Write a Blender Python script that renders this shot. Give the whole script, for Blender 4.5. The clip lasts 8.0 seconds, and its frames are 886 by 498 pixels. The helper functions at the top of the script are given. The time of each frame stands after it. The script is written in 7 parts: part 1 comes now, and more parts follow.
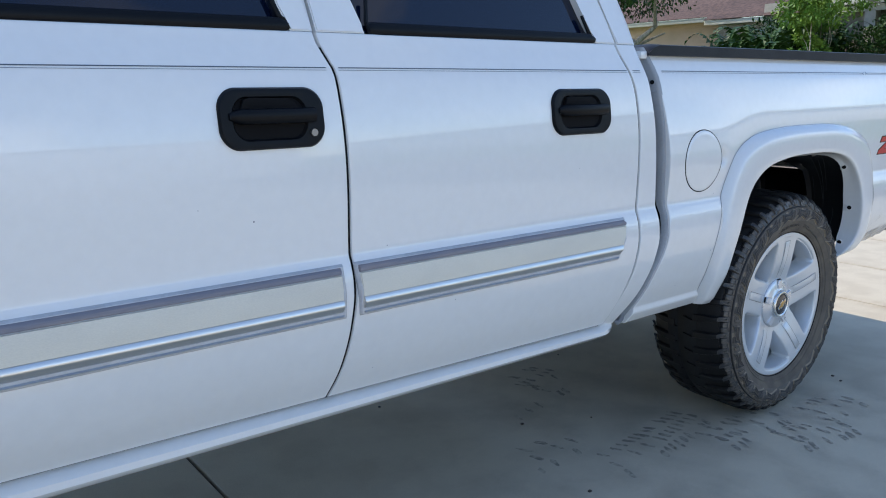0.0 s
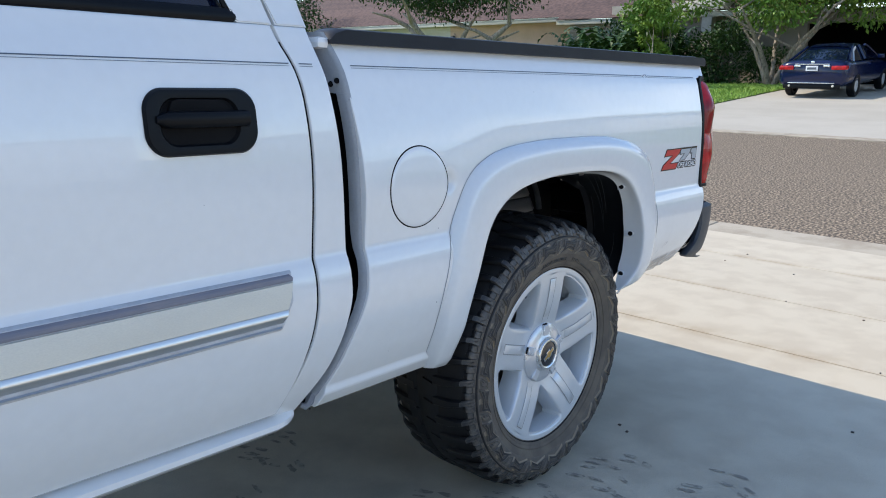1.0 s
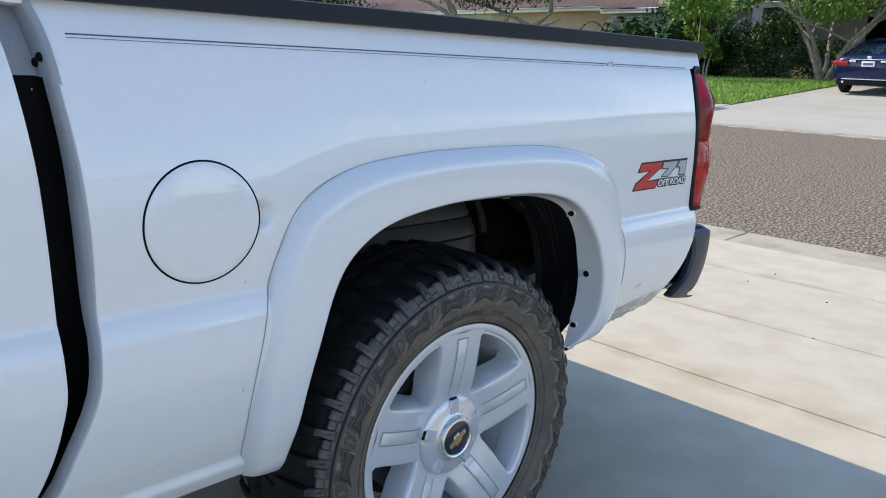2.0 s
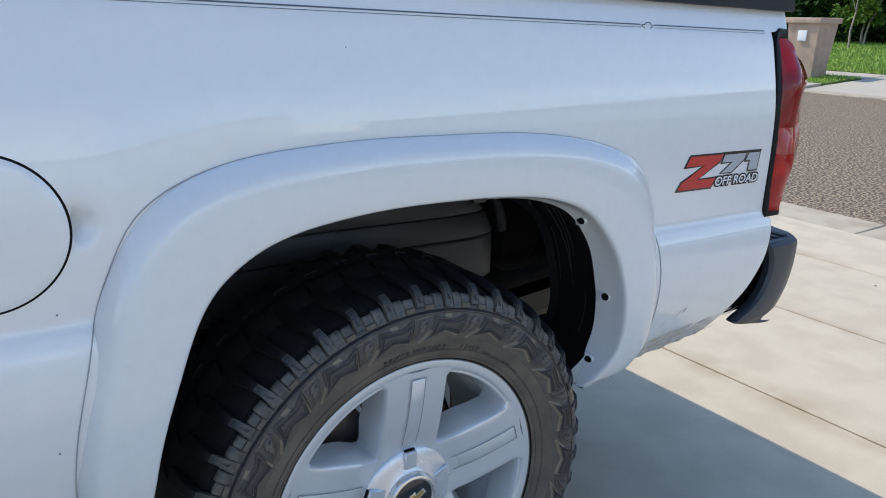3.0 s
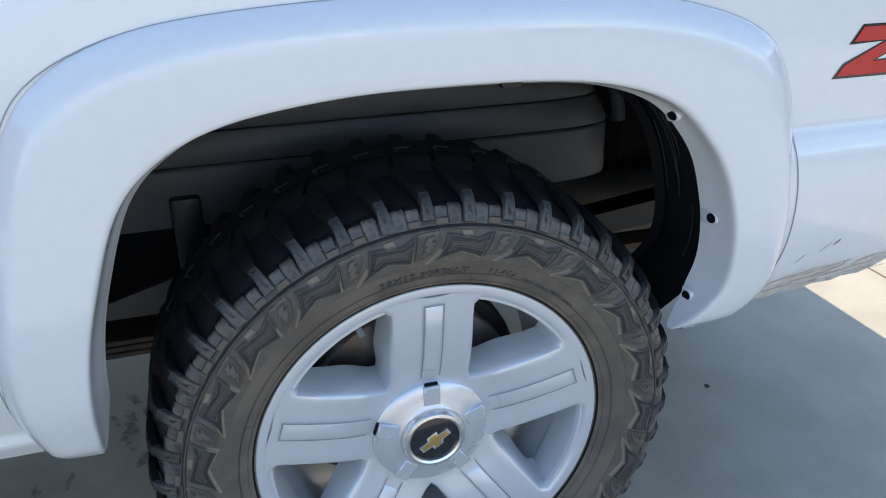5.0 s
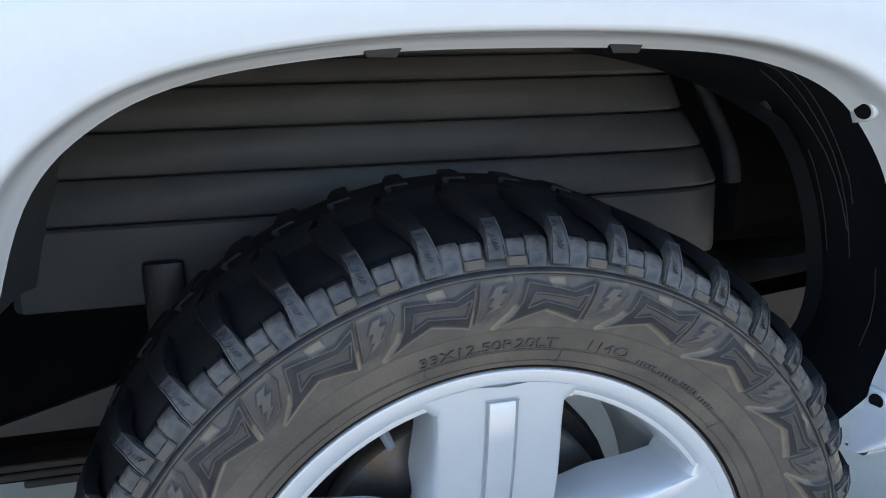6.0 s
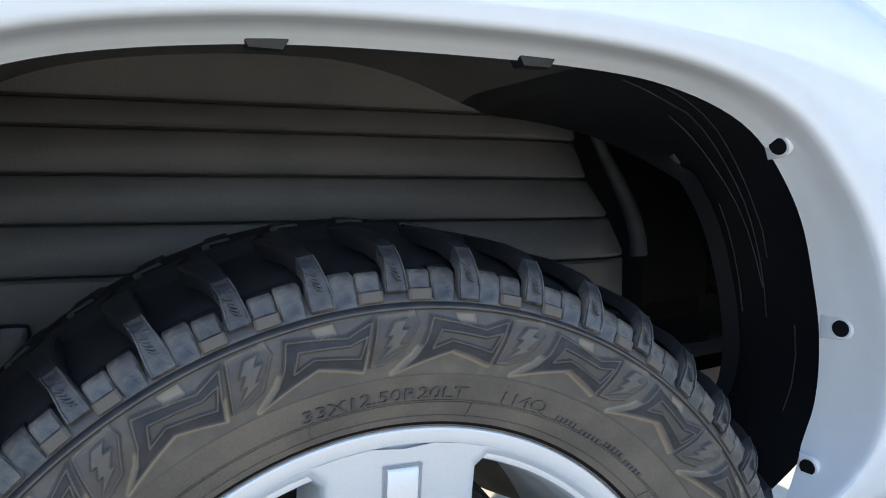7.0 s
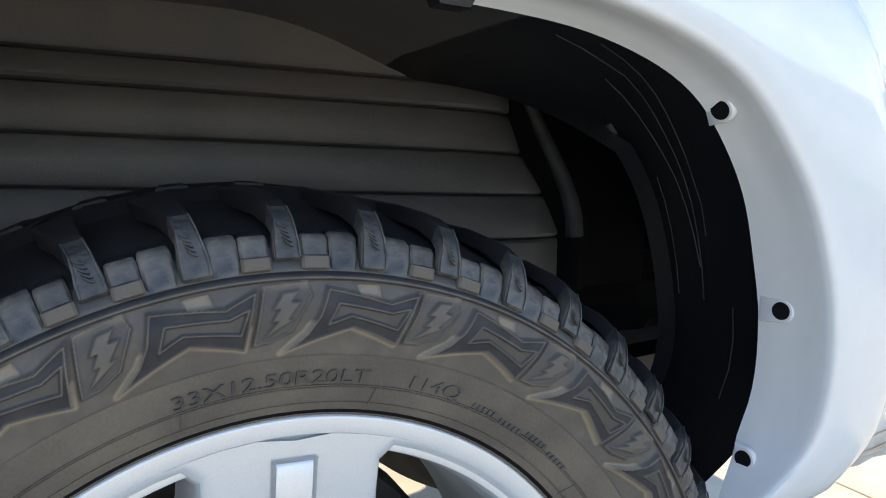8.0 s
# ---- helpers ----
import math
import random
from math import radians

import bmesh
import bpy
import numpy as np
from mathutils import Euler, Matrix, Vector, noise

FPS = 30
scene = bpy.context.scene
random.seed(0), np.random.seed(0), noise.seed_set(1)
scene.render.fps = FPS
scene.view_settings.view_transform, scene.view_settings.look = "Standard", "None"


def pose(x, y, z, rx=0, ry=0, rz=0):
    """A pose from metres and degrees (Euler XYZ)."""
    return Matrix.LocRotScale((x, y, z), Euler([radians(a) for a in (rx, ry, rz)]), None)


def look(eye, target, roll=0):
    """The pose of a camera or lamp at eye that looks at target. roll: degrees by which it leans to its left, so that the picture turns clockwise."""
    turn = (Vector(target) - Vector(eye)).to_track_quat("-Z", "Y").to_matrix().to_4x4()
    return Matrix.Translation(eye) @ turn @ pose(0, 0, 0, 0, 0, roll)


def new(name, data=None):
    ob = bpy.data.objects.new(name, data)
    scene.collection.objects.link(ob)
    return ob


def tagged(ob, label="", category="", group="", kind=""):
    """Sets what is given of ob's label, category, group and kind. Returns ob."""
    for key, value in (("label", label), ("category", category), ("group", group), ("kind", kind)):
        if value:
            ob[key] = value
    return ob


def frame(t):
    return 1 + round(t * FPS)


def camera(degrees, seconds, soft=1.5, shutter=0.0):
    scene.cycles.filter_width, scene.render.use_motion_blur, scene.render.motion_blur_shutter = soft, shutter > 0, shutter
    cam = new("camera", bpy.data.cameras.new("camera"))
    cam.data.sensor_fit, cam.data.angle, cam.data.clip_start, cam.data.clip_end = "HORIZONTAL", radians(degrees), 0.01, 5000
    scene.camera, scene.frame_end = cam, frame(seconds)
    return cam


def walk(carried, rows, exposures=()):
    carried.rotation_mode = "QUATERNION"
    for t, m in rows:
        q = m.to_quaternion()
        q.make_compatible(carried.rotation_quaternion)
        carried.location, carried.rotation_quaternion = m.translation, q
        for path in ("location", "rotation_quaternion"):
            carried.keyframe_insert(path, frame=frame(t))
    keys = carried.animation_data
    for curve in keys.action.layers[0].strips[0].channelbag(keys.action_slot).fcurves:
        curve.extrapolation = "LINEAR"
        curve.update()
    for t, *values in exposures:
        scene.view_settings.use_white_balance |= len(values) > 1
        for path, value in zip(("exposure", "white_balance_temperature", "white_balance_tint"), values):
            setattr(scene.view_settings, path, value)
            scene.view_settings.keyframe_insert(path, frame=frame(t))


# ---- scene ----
cam = camera(59.9, 8.0, soft=1.0)
PATH = [
    (0, (-2.598, -1.357, 1.184), (-1.4, 0.189, 0.769), -0.4),
    (0.1, (-2.53, -1.344, 1.183), (-1.268, 0.15, 0.764), -0.2),
    (0.5, (-2.214, -1.264, 1.201), (-0.796, 0.08, 0.772), 0.3),
    (1, (-1.818, -1.217, 1.195), (-0.373, 0.098, 0.766), 1.1),
    (1.5, (-1.441, -1.129, 1.192), (-0.025, 0.213, 0.751), 1.8),
    (1.7, (-1.304, -1.107, 1.197), (0.087, 0.258, 0.75), 2.0),
    (2.8, (-0.731, -0.957, 1.191), (0.494, 0.531, 0.657), 3.2),
    (3, (-0.645, -0.97, 1.203), (0.459, 0.602, 0.646), 2.5),
    (3.5, (-0.438, -0.965, 1.199), (0.299, 0.771, 0.536), 1.8),
    (4, (-0.336, -0.976, 1.166), (0.225, 0.763, 0.353), 1.5),
    (4.2, (-0.315, -0.987, 1.169), (0.206, 0.735, 0.295), 1.1),
    (5.3, (-0.243, -0.77, 1.151), (0.28, 0.954, 0.282), -0.9),
    (5.5, (-0.236, -0.699, 1.118), (0.266, 1.052, 0.292), -1.4),
    (6, (-0.195, -0.587, 0.94), (0.262, 1.292, 0.43), -0.9),
    (6.5, (-0.187, -0.565, 0.875), (0.35, 1.343, 0.613), -0.3),
    (7, (-0.173, -0.521, 0.856), (0.546, 1.335, 0.654), 0.7),
    (7.5, (-0.174, -0.515, 0.846), (0.631, 1.304, 0.64), 1.4),
    (8, (-0.122, -0.469, 0.833), (0.726, 1.329, 0.608), 2.1),
]
SLOPE = pose(0, 0, 0, 0, 2.0, 0)  # the driveway falls towards the street
walk(cam, [(t, SLOPE @ look(eye, target, roll)) for t, eye, target, roll in PATH],
     exposures=[(0, 0.83, 6100, 10), (1.0, 0.84, 6200, 10), (1.7, 0.83, 6250, 10), (2.8, 0.70, 6300, 10), (3.5, 0.85, 6350, 10), (4.2, 1.14, 6400, 10),
                (5.5, 1.24, 6400, 10), (6.0, 1.55, 6300, 10), (6.5, 1.62, 6250, 10), (8, 1.55, 6800, 10)])

# ---- light ----
world = bpy.data.worlds.new("sky")
scene.world = world
world.use_nodes = True
wn = world.node_tree.nodes
sky = wn.new("ShaderNodeTexSky")
sky.sky_type = "NISHITA"
sky.sun_disc = False
TO_SUN = Vector((-0.45, 1.0, 1.30)).normalized()
sky.sun_elevation = math.asin(TO_SUN.z)
sky.sun_rotation = math.atan2(TO_SUN.x, TO_SUN.y)
sky.air_density, sky.dust_density, sky.ozone_density = 1.0, 0.2, 2.2
wn["Background"].inputs["Strength"].default_value = 0.15
# thin scattered cloud over the whole sky
wl = world.node_tree.links
direction = wn.new("ShaderNodeTexCoord")
cloud = wn.new("ShaderNodeTexNoise")
cloud.inputs["Scale"].default_value, cloud.inputs["Detail"].default_value, cloud.inputs["Distortion"].default_value = 3.2, 7.0, 0.4
cover = wn.new("ShaderNodeMapRange")
cover.inputs["From Min"].default_value, cover.inputs["From Max"].default_value, cover.inputs["To Max"].default_value = 0.57, 0.66, 0.55
grey, lift, both = wn.new("ShaderNodeRGBToBW"), wn.new("ShaderNodeMath"), wn.new("ShaderNodeMix")
lift.operation, lift.inputs[1].default_value = "MULTIPLY", 2.1
both.data_type = "RGBA"
wl.new(direction.outputs["Generated"], cloud.inputs["Vector"])
wl.new(cloud.outputs["Fac"], cover.inputs["Value"])
wl.new(sky.outputs[0], grey.inputs[0])
wl.new(grey.outputs[0], lift.inputs[0])
wl.new(cover.outputs[0], both.inputs["Factor"])
wl.new(sky.outputs[0], both.inputs["A"])
wl.new(lift.outputs[0], both.inputs["B"])
wl.new(both.outputs["Result"], wn["Background"].inputs["Color"])
sun_data = bpy.data.lights.new("sun", "SUN")
sun_data.energy, sun_data.angle, sun_data.color = 2.36, radians(0.53), (1.0, 0.895, 0.745)
sun = new("sun", sun_data)
sun.matrix_world = look((0, 0, 30), Vector((0, 0, 30)) - TO_SUN)


# ---- materials ----
def material(name, base, rough=0.5, metal=0.0, second=None, scale=8.0, amount=0.5, fine=180.0, bump=0.05,
             coat=0.0, spec=0.5, stretch=(1, 1, 1), detail=5.0, edge=(0.42, 0.62), vary=0.0, depth=0.004):
    """Two scales of noise between base and second, with bump and roughness that follow them."""
    m = bpy.data.materials.new(name)
    m.use_nodes = True
    nt = m.node_tree
    n, lk = nt.nodes, nt.links
    b = n["Principled BSDF"]
    b.inputs["Metallic"].default_value = metal
    b.inputs["Coat Weight"].default_value = coat
    b.inputs["Coat Roughness"].default_value = 0.03
    b.inputs["Specular IOR Level"].default_value = spec
    co = n.new("ShaderNodeTexCoord")
    mp = n.new("ShaderNodeMapping")
    mp.inputs["Scale"].default_value = stretch
    lk.new(co.outputs["Object"], mp.inputs["Vector"])
    big, small = n.new("ShaderNodeTexNoise"), n.new("ShaderNodeTexNoise")
    big.inputs["Scale"].default_value, big.inputs["Detail"].default_value = scale, detail
    small.inputs["Scale"].default_value, small.inputs["Detail"].default_value = fine, 3.0
    lk.new(mp.outputs[0], big.inputs["Vector"])
    lk.new(mp.outputs[0], small.inputs["Vector"])
    ramp = n.new("ShaderNodeMapRange")
    ramp.inputs["From Min"].default_value, ramp.inputs["From Max"].default_value = edge
    lk.new(big.outputs["Fac"], ramp.inputs["Value"])
    mix = n.new("ShaderNodeMix")
    mix.data_type = "RGBA"
    s2 = second or tuple(min(1, c * 0.82) for c in base)
    mix.inputs["A"].default_value, mix.inputs["B"].default_value = (*base, 1), (*s2, 1)
    mul = n.new("ShaderNodeMath")
    mul.operation = "MULTIPLY"
    mul.inputs[1].default_value = amount
    lk.new(ramp.outputs[0], mul.inputs[0])
    lk.new(mul.outputs[0], mix.inputs["Factor"])
    hsv = n.new("ShaderNodeHueSaturation")
    grain = n.new("ShaderNodeMapRange")
    grain.inputs["To Min"].default_value, grain.inputs["To Max"].default_value = 1 - 0.25 * amount, 1 + 0.25 * amount
    lk.new(small.outputs["Fac"], grain.inputs["Value"])
    lk.new(mix.outputs["Result"], hsv.inputs["Color"])
    if vary:
        info = n.new("ShaderNodeObjectInfo")
        rv = n.new("ShaderNodeMapRange")
        rv.inputs["To Min"].default_value, rv.inputs["To Max"].default_value = 1 - vary, 1 + vary
        lk.new(info.outputs["Random"], rv.inputs["Value"])
        mm = n.new("ShaderNodeMath")
        mm.operation = "MULTIPLY"
        lk.new(rv.outputs[0], mm.inputs[0])
        lk.new(grain.outputs[0], mm.inputs[1])
        lk.new(mm.outputs[0], hsv.inputs["Value"])
    else:
        lk.new(grain.outputs[0], hsv.inputs["Value"])
    lk.new(hsv.outputs[0], b.inputs["Base Color"])
    rr = n.new("ShaderNodeMapRange")
    rr.inputs["To Min"].default_value, rr.inputs["To Max"].default_value = rough * 0.85, min(1, rough * 1.15)
    lk.new(big.outputs["Fac"], rr.inputs["Value"])
    lk.new(rr.outputs[0], b.inputs["Roughness"])
    if bump:
        bp = n.new("ShaderNodeBump")
        bp.inputs["Strength"].default_value, bp.inputs["Distance"].default_value = bump, depth
        lk.new(small.outputs["Fac"], bp.inputs["Height"])
        lk.new(bp.outputs[0], b.inputs["Normal"])
    return m


M_PAINT = material("white_paint", (0.79, 0.79, 0.78), 0.20, second=(0.775, 0.78, 0.78), scale=1.2, amount=0.15, fine=40,
                   bump=0.0, coat=1.0, spec=0.5)
M_FLARE = material("white_flare_paint", (0.76, 0.77, 0.77), 0.22, second=(0.75, 0.76, 0.76), scale=1.5, amount=0.15, fine=60, bump=0.0, coat=0.9, spec=0.5)


def layer(m, colour, masks, low=0.42, high=0.62, scale=14.0, amount=0.8):
    """Lays a stain over a material: each mask is (axis, none at, full at) in the object's metres, broken up by noise."""
    n, lk = m.node_tree.nodes, m.node_tree.links
    base = n["Principled BSDF"].inputs["Base Color"]
    co, sep, noise, edge = n.new("ShaderNodeTexCoord"), n.new("ShaderNodeSeparateXYZ"), n.new("ShaderNodeTexNoise"), n.new("ShaderNodeMapRange")
    noise.inputs["Scale"].default_value, noise.inputs["Detail"].default_value = scale, 7
    edge.inputs["From Min"].default_value, edge.inputs["From Max"].default_value, edge.inputs["To Max"].default_value = low, high, amount
    lk.new(co.outputs["Object"], sep.inputs[0])
    lk.new(co.outputs["Object"], noise.inputs["Vector"])
    lk.new(noise.outputs["Fac"], edge.inputs["Value"])
    out = edge.outputs[0]
    for axis, none, full in masks:
        span, mul = n.new("ShaderNodeMapRange"), n.new("ShaderNodeMath")
        span.interpolation_type = "SMOOTHSTEP"
        span.inputs["From Min"].default_value, span.inputs["From Max"].default_value = none, full
        if none > full:
            span.inputs["From Min"].default_value, span.inputs["From Max"].default_value = full, none
            span.inputs["To Min"].default_value, span.inputs["To Max"].default_value = 1.0, 0.0
        mul.operation = "MULTIPLY"
        lk.new(sep.outputs[axis], span.inputs["Value"])
        lk.new(span.outputs[0], mul.inputs[0])
        lk.new(out, mul.inputs[1])
        out = mul.outputs[0]
    mix = n.new("ShaderNodeMix")
    mix.data_type = "RGBA"
    mix.inputs["B"].default_value = (*colour, 1)
    lk.new(base.links[0].from_socket, mix.inputs["A"])
    lk.new(out, mix.inputs["Factor"])
    lk.new(mix.outputs["Result"], base)
    return m


M_BEDPAINT = M_PAINT.copy()
M_BEDPAINT.name = "muddied_white_paint"
layer(M_BEDPAINT, (0.40, 0.31, 0.22), (("Z", 0.640, 0.560), ("X", 0.46, 0.60)), 0.36, 0.60, 16, 0.75)
layer(M_BEDPAINT, (0.30, 0.24, 0.18), (("Z", 0.600, 0.575), ("X", 0.50, 0.62)), 0.50, 0.60, 45, 0.6)
M_SEAM = material("grey_seam_shade", (0.36, 0.37, 0.39), 0.6, scale=20, amount=0.5, bump=0.0)
M_INSIDE = material("grey_primer", (0.22, 0.23, 0.25), 0.6, scale=9, amount=0.5)
# White paint darkened to carry the shade between cab and bed.
M_FLANGE = material("shaded_flange_paint", (0.36, 0.38, 0.41), 0.45, second=(0.29, 0.31, 0.33), scale=12, amount=0.5, fine=200, bump=0.0)
M_BLACK = material("black_plastic", (0.005, 0.006, 0.008), 0.40, spec=0.16, scale=14, amount=0.4, fine=900, bump=0.1, depth=0.001)
M_BUMPER = material("grey_bumper_plastic", (0.050, 0.055, 0.065), 0.5, scale=10, amount=0.4, fine=700, bump=0.2, depth=0.001)
M_RAIL = material("bed_rail_plastic", (0.014, 0.016, 0.022), 0.5, spec=0.25, scale=10, amount=0.5, fine=700, bump=0.2, depth=0.001)
# Near-black for gaps and hollows, with their shade put into the colour.
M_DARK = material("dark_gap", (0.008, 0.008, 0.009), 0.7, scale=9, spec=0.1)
# Near-black, almost no sheen: the well's shade is put into this colour.
M_WELL = material("underbody_shade", (0.006, 0.006, 0.0065), 0.9, spec=0.06, second=(0.010, 0.0095, 0.009), scale=6, amount=0.6)
M_SCUFF = material("scuffed_liner", (0.045, 0.046, 0.048), 0.6, second=(0.025, 0.025, 0.026), scale=30, amount=0.8, bump=0.0)
M_LINER = material("liner_plastic", (0.009, 0.010, 0.013), 0.38, spec=0.4, second=(0.02, 0.019, 0.018), scale=5, amount=0.6, fine=300, bump=0.2, depth=0.002)
M_RIB = material("ribbed_plastic", (0.072, 0.072, 0.072), 0.5, second=(0.125, 0.118, 0.108), scale=4, amount=0.7, fine=500, bump=0.3, depth=0.002)
M_RUBBER = material("tyre_rubber", (0.060, 0.058, 0.057), 0.5, second=(0.120, 0.108, 0.092), scale=9, amount=0.75, fine=420, bump=0.25, depth=0.001, edge=(0.40, 0.66))
M_DUSTY = material("dusty_rubber", (0.115, 0.098, 0.080), 0.75, spec=0.3, second=(0.170, 0.144, 0.112), scale=14, amount=0.8, fine=500, bump=0.2, depth=0.001)
M_SILVER = material("silver_wheel_paint", (0.69, 0.71, 0.725), 0.34, metal=0.40, second=(0.63, 0.65, 0.67), scale=12, amount=0.4, fine=900, bump=0.0, coat=0.3)
M_BRIGHT = material("brushed_bright_strip", (0.80, 0.79, 0.76), 0.38, metal=1.0, second=(0.72, 0.71, 0.68), scale=40, amount=0.3, fine=300, bump=0.0, stretch=(0.1, 1, 1))
M_CAP = material("bright_silver_cap", (0.70, 0.71, 0.73), 0.27, metal=0.5, second=(0.66, 0.67, 0.69), scale=14, amount=0.3, fine=500, bump=0.0, coat=0.5)
M_CHROME = material("chrome", (0.86, 0.86, 0.84), 0.27, metal=1.0, scale=30, amount=0.1, fine=300, bump=0.0)
M_STEEL = material("brake_steel", (0.30, 0.29, 0.28), 0.4, metal=0.8, second=(0.2, 0.13, 0.08), scale=16, amount=0.6)
M_RUST = material("frame_steel", (0.03, 0.028, 0.027), 0.7, second=(0.12, 0.065, 0.035), scale=11, amount=0.6, fine=200, bump=0.4)
M_GOLD = material("gold_badge", (0.62, 0.40, 0.14), 0.3, metal=0.7, scale=60, amount=0.2, bump=0.0)
M_BADGE = material("black_badge", (0.012, 0.013, 0.018), 0.15, scale=30, amount=0.2, bump=0.0, coat=0.6)
M_CREAM = material("cream_trim", (0.72, 0.68, 0.58), 0.5, second=(0.64, 0.605, 0.52), scale=7, amount=0.4, fine=220, bump=0.0, stretch=(1, 1, 3))
M_PEEL = material("peeling_trim", (0.20, 0.195, 0.225), 0.5, second=(0.30, 0.26, 0.25), scale=70, amount=0.7, fine=240, bump=0.3, depth=0.001, stretch=(0.12, 1, 2), edge=(0.5, 0.7))
M_STRIPE = material("grey_pinstripe", (0.10, 0.12, 0.15), 0.4, scale=20, bump=0.0)
M_RED = material("red_decal", (0.55, 0.035, 0.03), 0.35, scale=40, amount=0.2, bump=0.0)
M_GREY = material("grey_decal", (0.42, 0.44, 0.46), 0.35, scale=40, amount=0.2, bump=0.0)
M_WHITE = material("white_decal", (0.78, 0.78, 0.78), 0.4, scale=40, amount=0.1, bump=0.0)
M_GLASS = material("tinted_glass", (0.003, 0.007, 0.022), 0.04, scale=3, amount=0.2, bump=0.0, spec=0.6)
M_CONC = material("concrete", (0.56, 0.488, 0.365), 0.85, second=(0.45, 0.38, 0.28), scale=5.5, amount=0.5, fine=260, bump=0.35, depth=0.003, vary=0.04, detail=9)
layer(M_CONC, (0.36, 0.27, 0.17), (("X", 1.62, 1.745), ("X", 1.90, 1.745)), 0.40, 0.62, 5, 0.62)
layer(M_CONC, (0.36, 0.27, 0.17), (("X", 2.54, 2.625), ("X", 2.70, 2.625)), 0.46, 0.66, 5, 0.5)
layer(M_CONC, (0.36, 0.27, 0.17), (("X", 3.52, 3.605), ("X", 3.72, 3.605)), 0.44, 0.66, 4, 0.5)
layer(M_CONC, (0.22, 0.185, 0.145), (("X", 1.0, 0.25), ("X", -1.6, -0.9), ("Y", -1.0, -0.2), ("Y", 1.2, 0.6)), 0.46, 0.70, 6, 0.30)
M_CONC2 = material("far_concrete", (0.46, 0.42, 0.345), 0.9, second=(0.40, 0.36, 0.29), scale=0.8, amount=0.5, fine=40, bump=0.1, vary=0.03, detail=6)
M_GUTTER = material("gutter_concrete", (0.45, 0.39, 0.295), 0.9, second=(0.33, 0.275, 0.20), scale=4, amount=0.8, fine=200, bump=0.4, vary=0.06, depth=0.004)
M_ROAD = material("asphalt", (0.074, 0.055, 0.036), 0.92, second=(0.44, 0.34, 0.225), scale=40, amount=0.9, fine=12, bump=0.6, depth=0.008, detail=4, edge=(0.47, 0.59))
M_SOIL = material("lawn_soil", (0.14, 0.21, 0.04), 0.95, second=(0.06, 0.10, 0.025), scale=5, amount=0.8, fine=60, bump=0.5, depth=0.02)
M_GRASS = material("grass", (0.23, 0.37, 0.045), 0.6, second=(0.33, 0.46, 0.08), scale=2, amount=0.8, fine=30, bump=0.0)
M_WALL = material("peach_stucco", (0.64, 0.43, 0.31), 0.9, scale=2, amount=0.3, fine=120, bump=0.4)
M_BRICK = material("pale_brick", (0.36, 0.30, 0.25), 0.9, second=(0.28, 0.235, 0.2), scale=30, amount=0.8, vary=0.12)
M_FASCIA = material("cream_fascia", (0.62, 0.57, 0.48), 0.7, scale=2, amount=0.2)
M_ROOF = material("roof_tile", (0.125, 0.075, 0.060), 0.85, second=(0.07, 0.045, 0.038), scale=6, amount=0.8, vary=0.15)
M_BARK = material("bark", (0.38, 0.32, 0.25), 0.9, second=(0.20, 0.165, 0.125), scale=14, amount=0.9, fine=60, bump=0.7, depth=0.02, stretch=(1, 1, 0.25))
M_LEAF = material("leaf", (0.09, 0.175, 0.022), 0.5, spec=0.25, second=(0.21, 0.30, 0.045), scale=2, amount=0.9, fine=20, bump=0.0)
M_LEAFD = material("dark_leaf", (0.022, 0.055, 0.012), 0.5, spec=0.25, second=(0.05, 0.095, 0.02), scale=2, amount=0.9, fine=20, bump=0.0)
M_CARBLUE = material("navy_car_paint", (0.004, 0.010, 0.048), 0.2, spec=0.35, scale=3, amount=0.3, bump=0.0, coat=0.3)


# ---- mesh helpers ----
def part(name, bm, mat, parent=None, label="", sharp=38, smooth=True):
    """Links a bmesh as one mesh object, under a thing or a part."""
    me = bpy.data.meshes.new(name)
    bmesh.ops.recalc_face_normals(bm, faces=bm.faces[:])
    if smooth:
        lim = radians(sharp)
        for f in bm.faces:
            f.smooth = True
        for e in bm.edges:
            if len(e.link_faces) == 2 and e.calc_face_angle(0) > lim:
                e.smooth = False
    bm.to_mesh(me)
    bm.free()
    for m in mat if isinstance(mat, (list, tuple)) else (mat,):
        me.materials.append(m)
    ob = new(name, me)
    ob.parent = parent
    if label:
        ob["label"] = label
    return ob


def lerp_table(pairs):
    """A smooth function through (key, value) pairs, monotone between them."""
    ks = [p[0] for p in pairs]
    vs = [p[1] for p in pairs]

    def f(k):
        if k <= ks[0]:
            return vs[0]
        if k >= ks[-1]:
            return vs[-1]
        i = max(j for j in range(len(ks)) if ks[j] <= k)
        h = ks[i + 1] - ks[i]
        d = [(vs[j + 1] - vs[j]) / (ks[j + 1] - ks[j]) for j in range(len(ks) - 1)]

        def tan(j):
            if j == 0 or j == len(ks) - 1:
                return d[0] if j == 0 else d[-1]
            return 0.0 if d[j - 1] * d[j] <= 0 else 2 * d[j - 1] * d[j] / (d[j - 1] + d[j])
        u = (k - ks[i]) / h
        m0, m1 = tan(i) * h, tan(i + 1) * h
        return ((2 * u ** 3 - 3 * u ** 2 + 1) * vs[i] + (u ** 3 - 2 * u ** 2 + u) * m0
                + (-2 * u ** 3 + 3 * u ** 2) * vs[i + 1] + (u ** 3 - u ** 2) * m1)
    return f


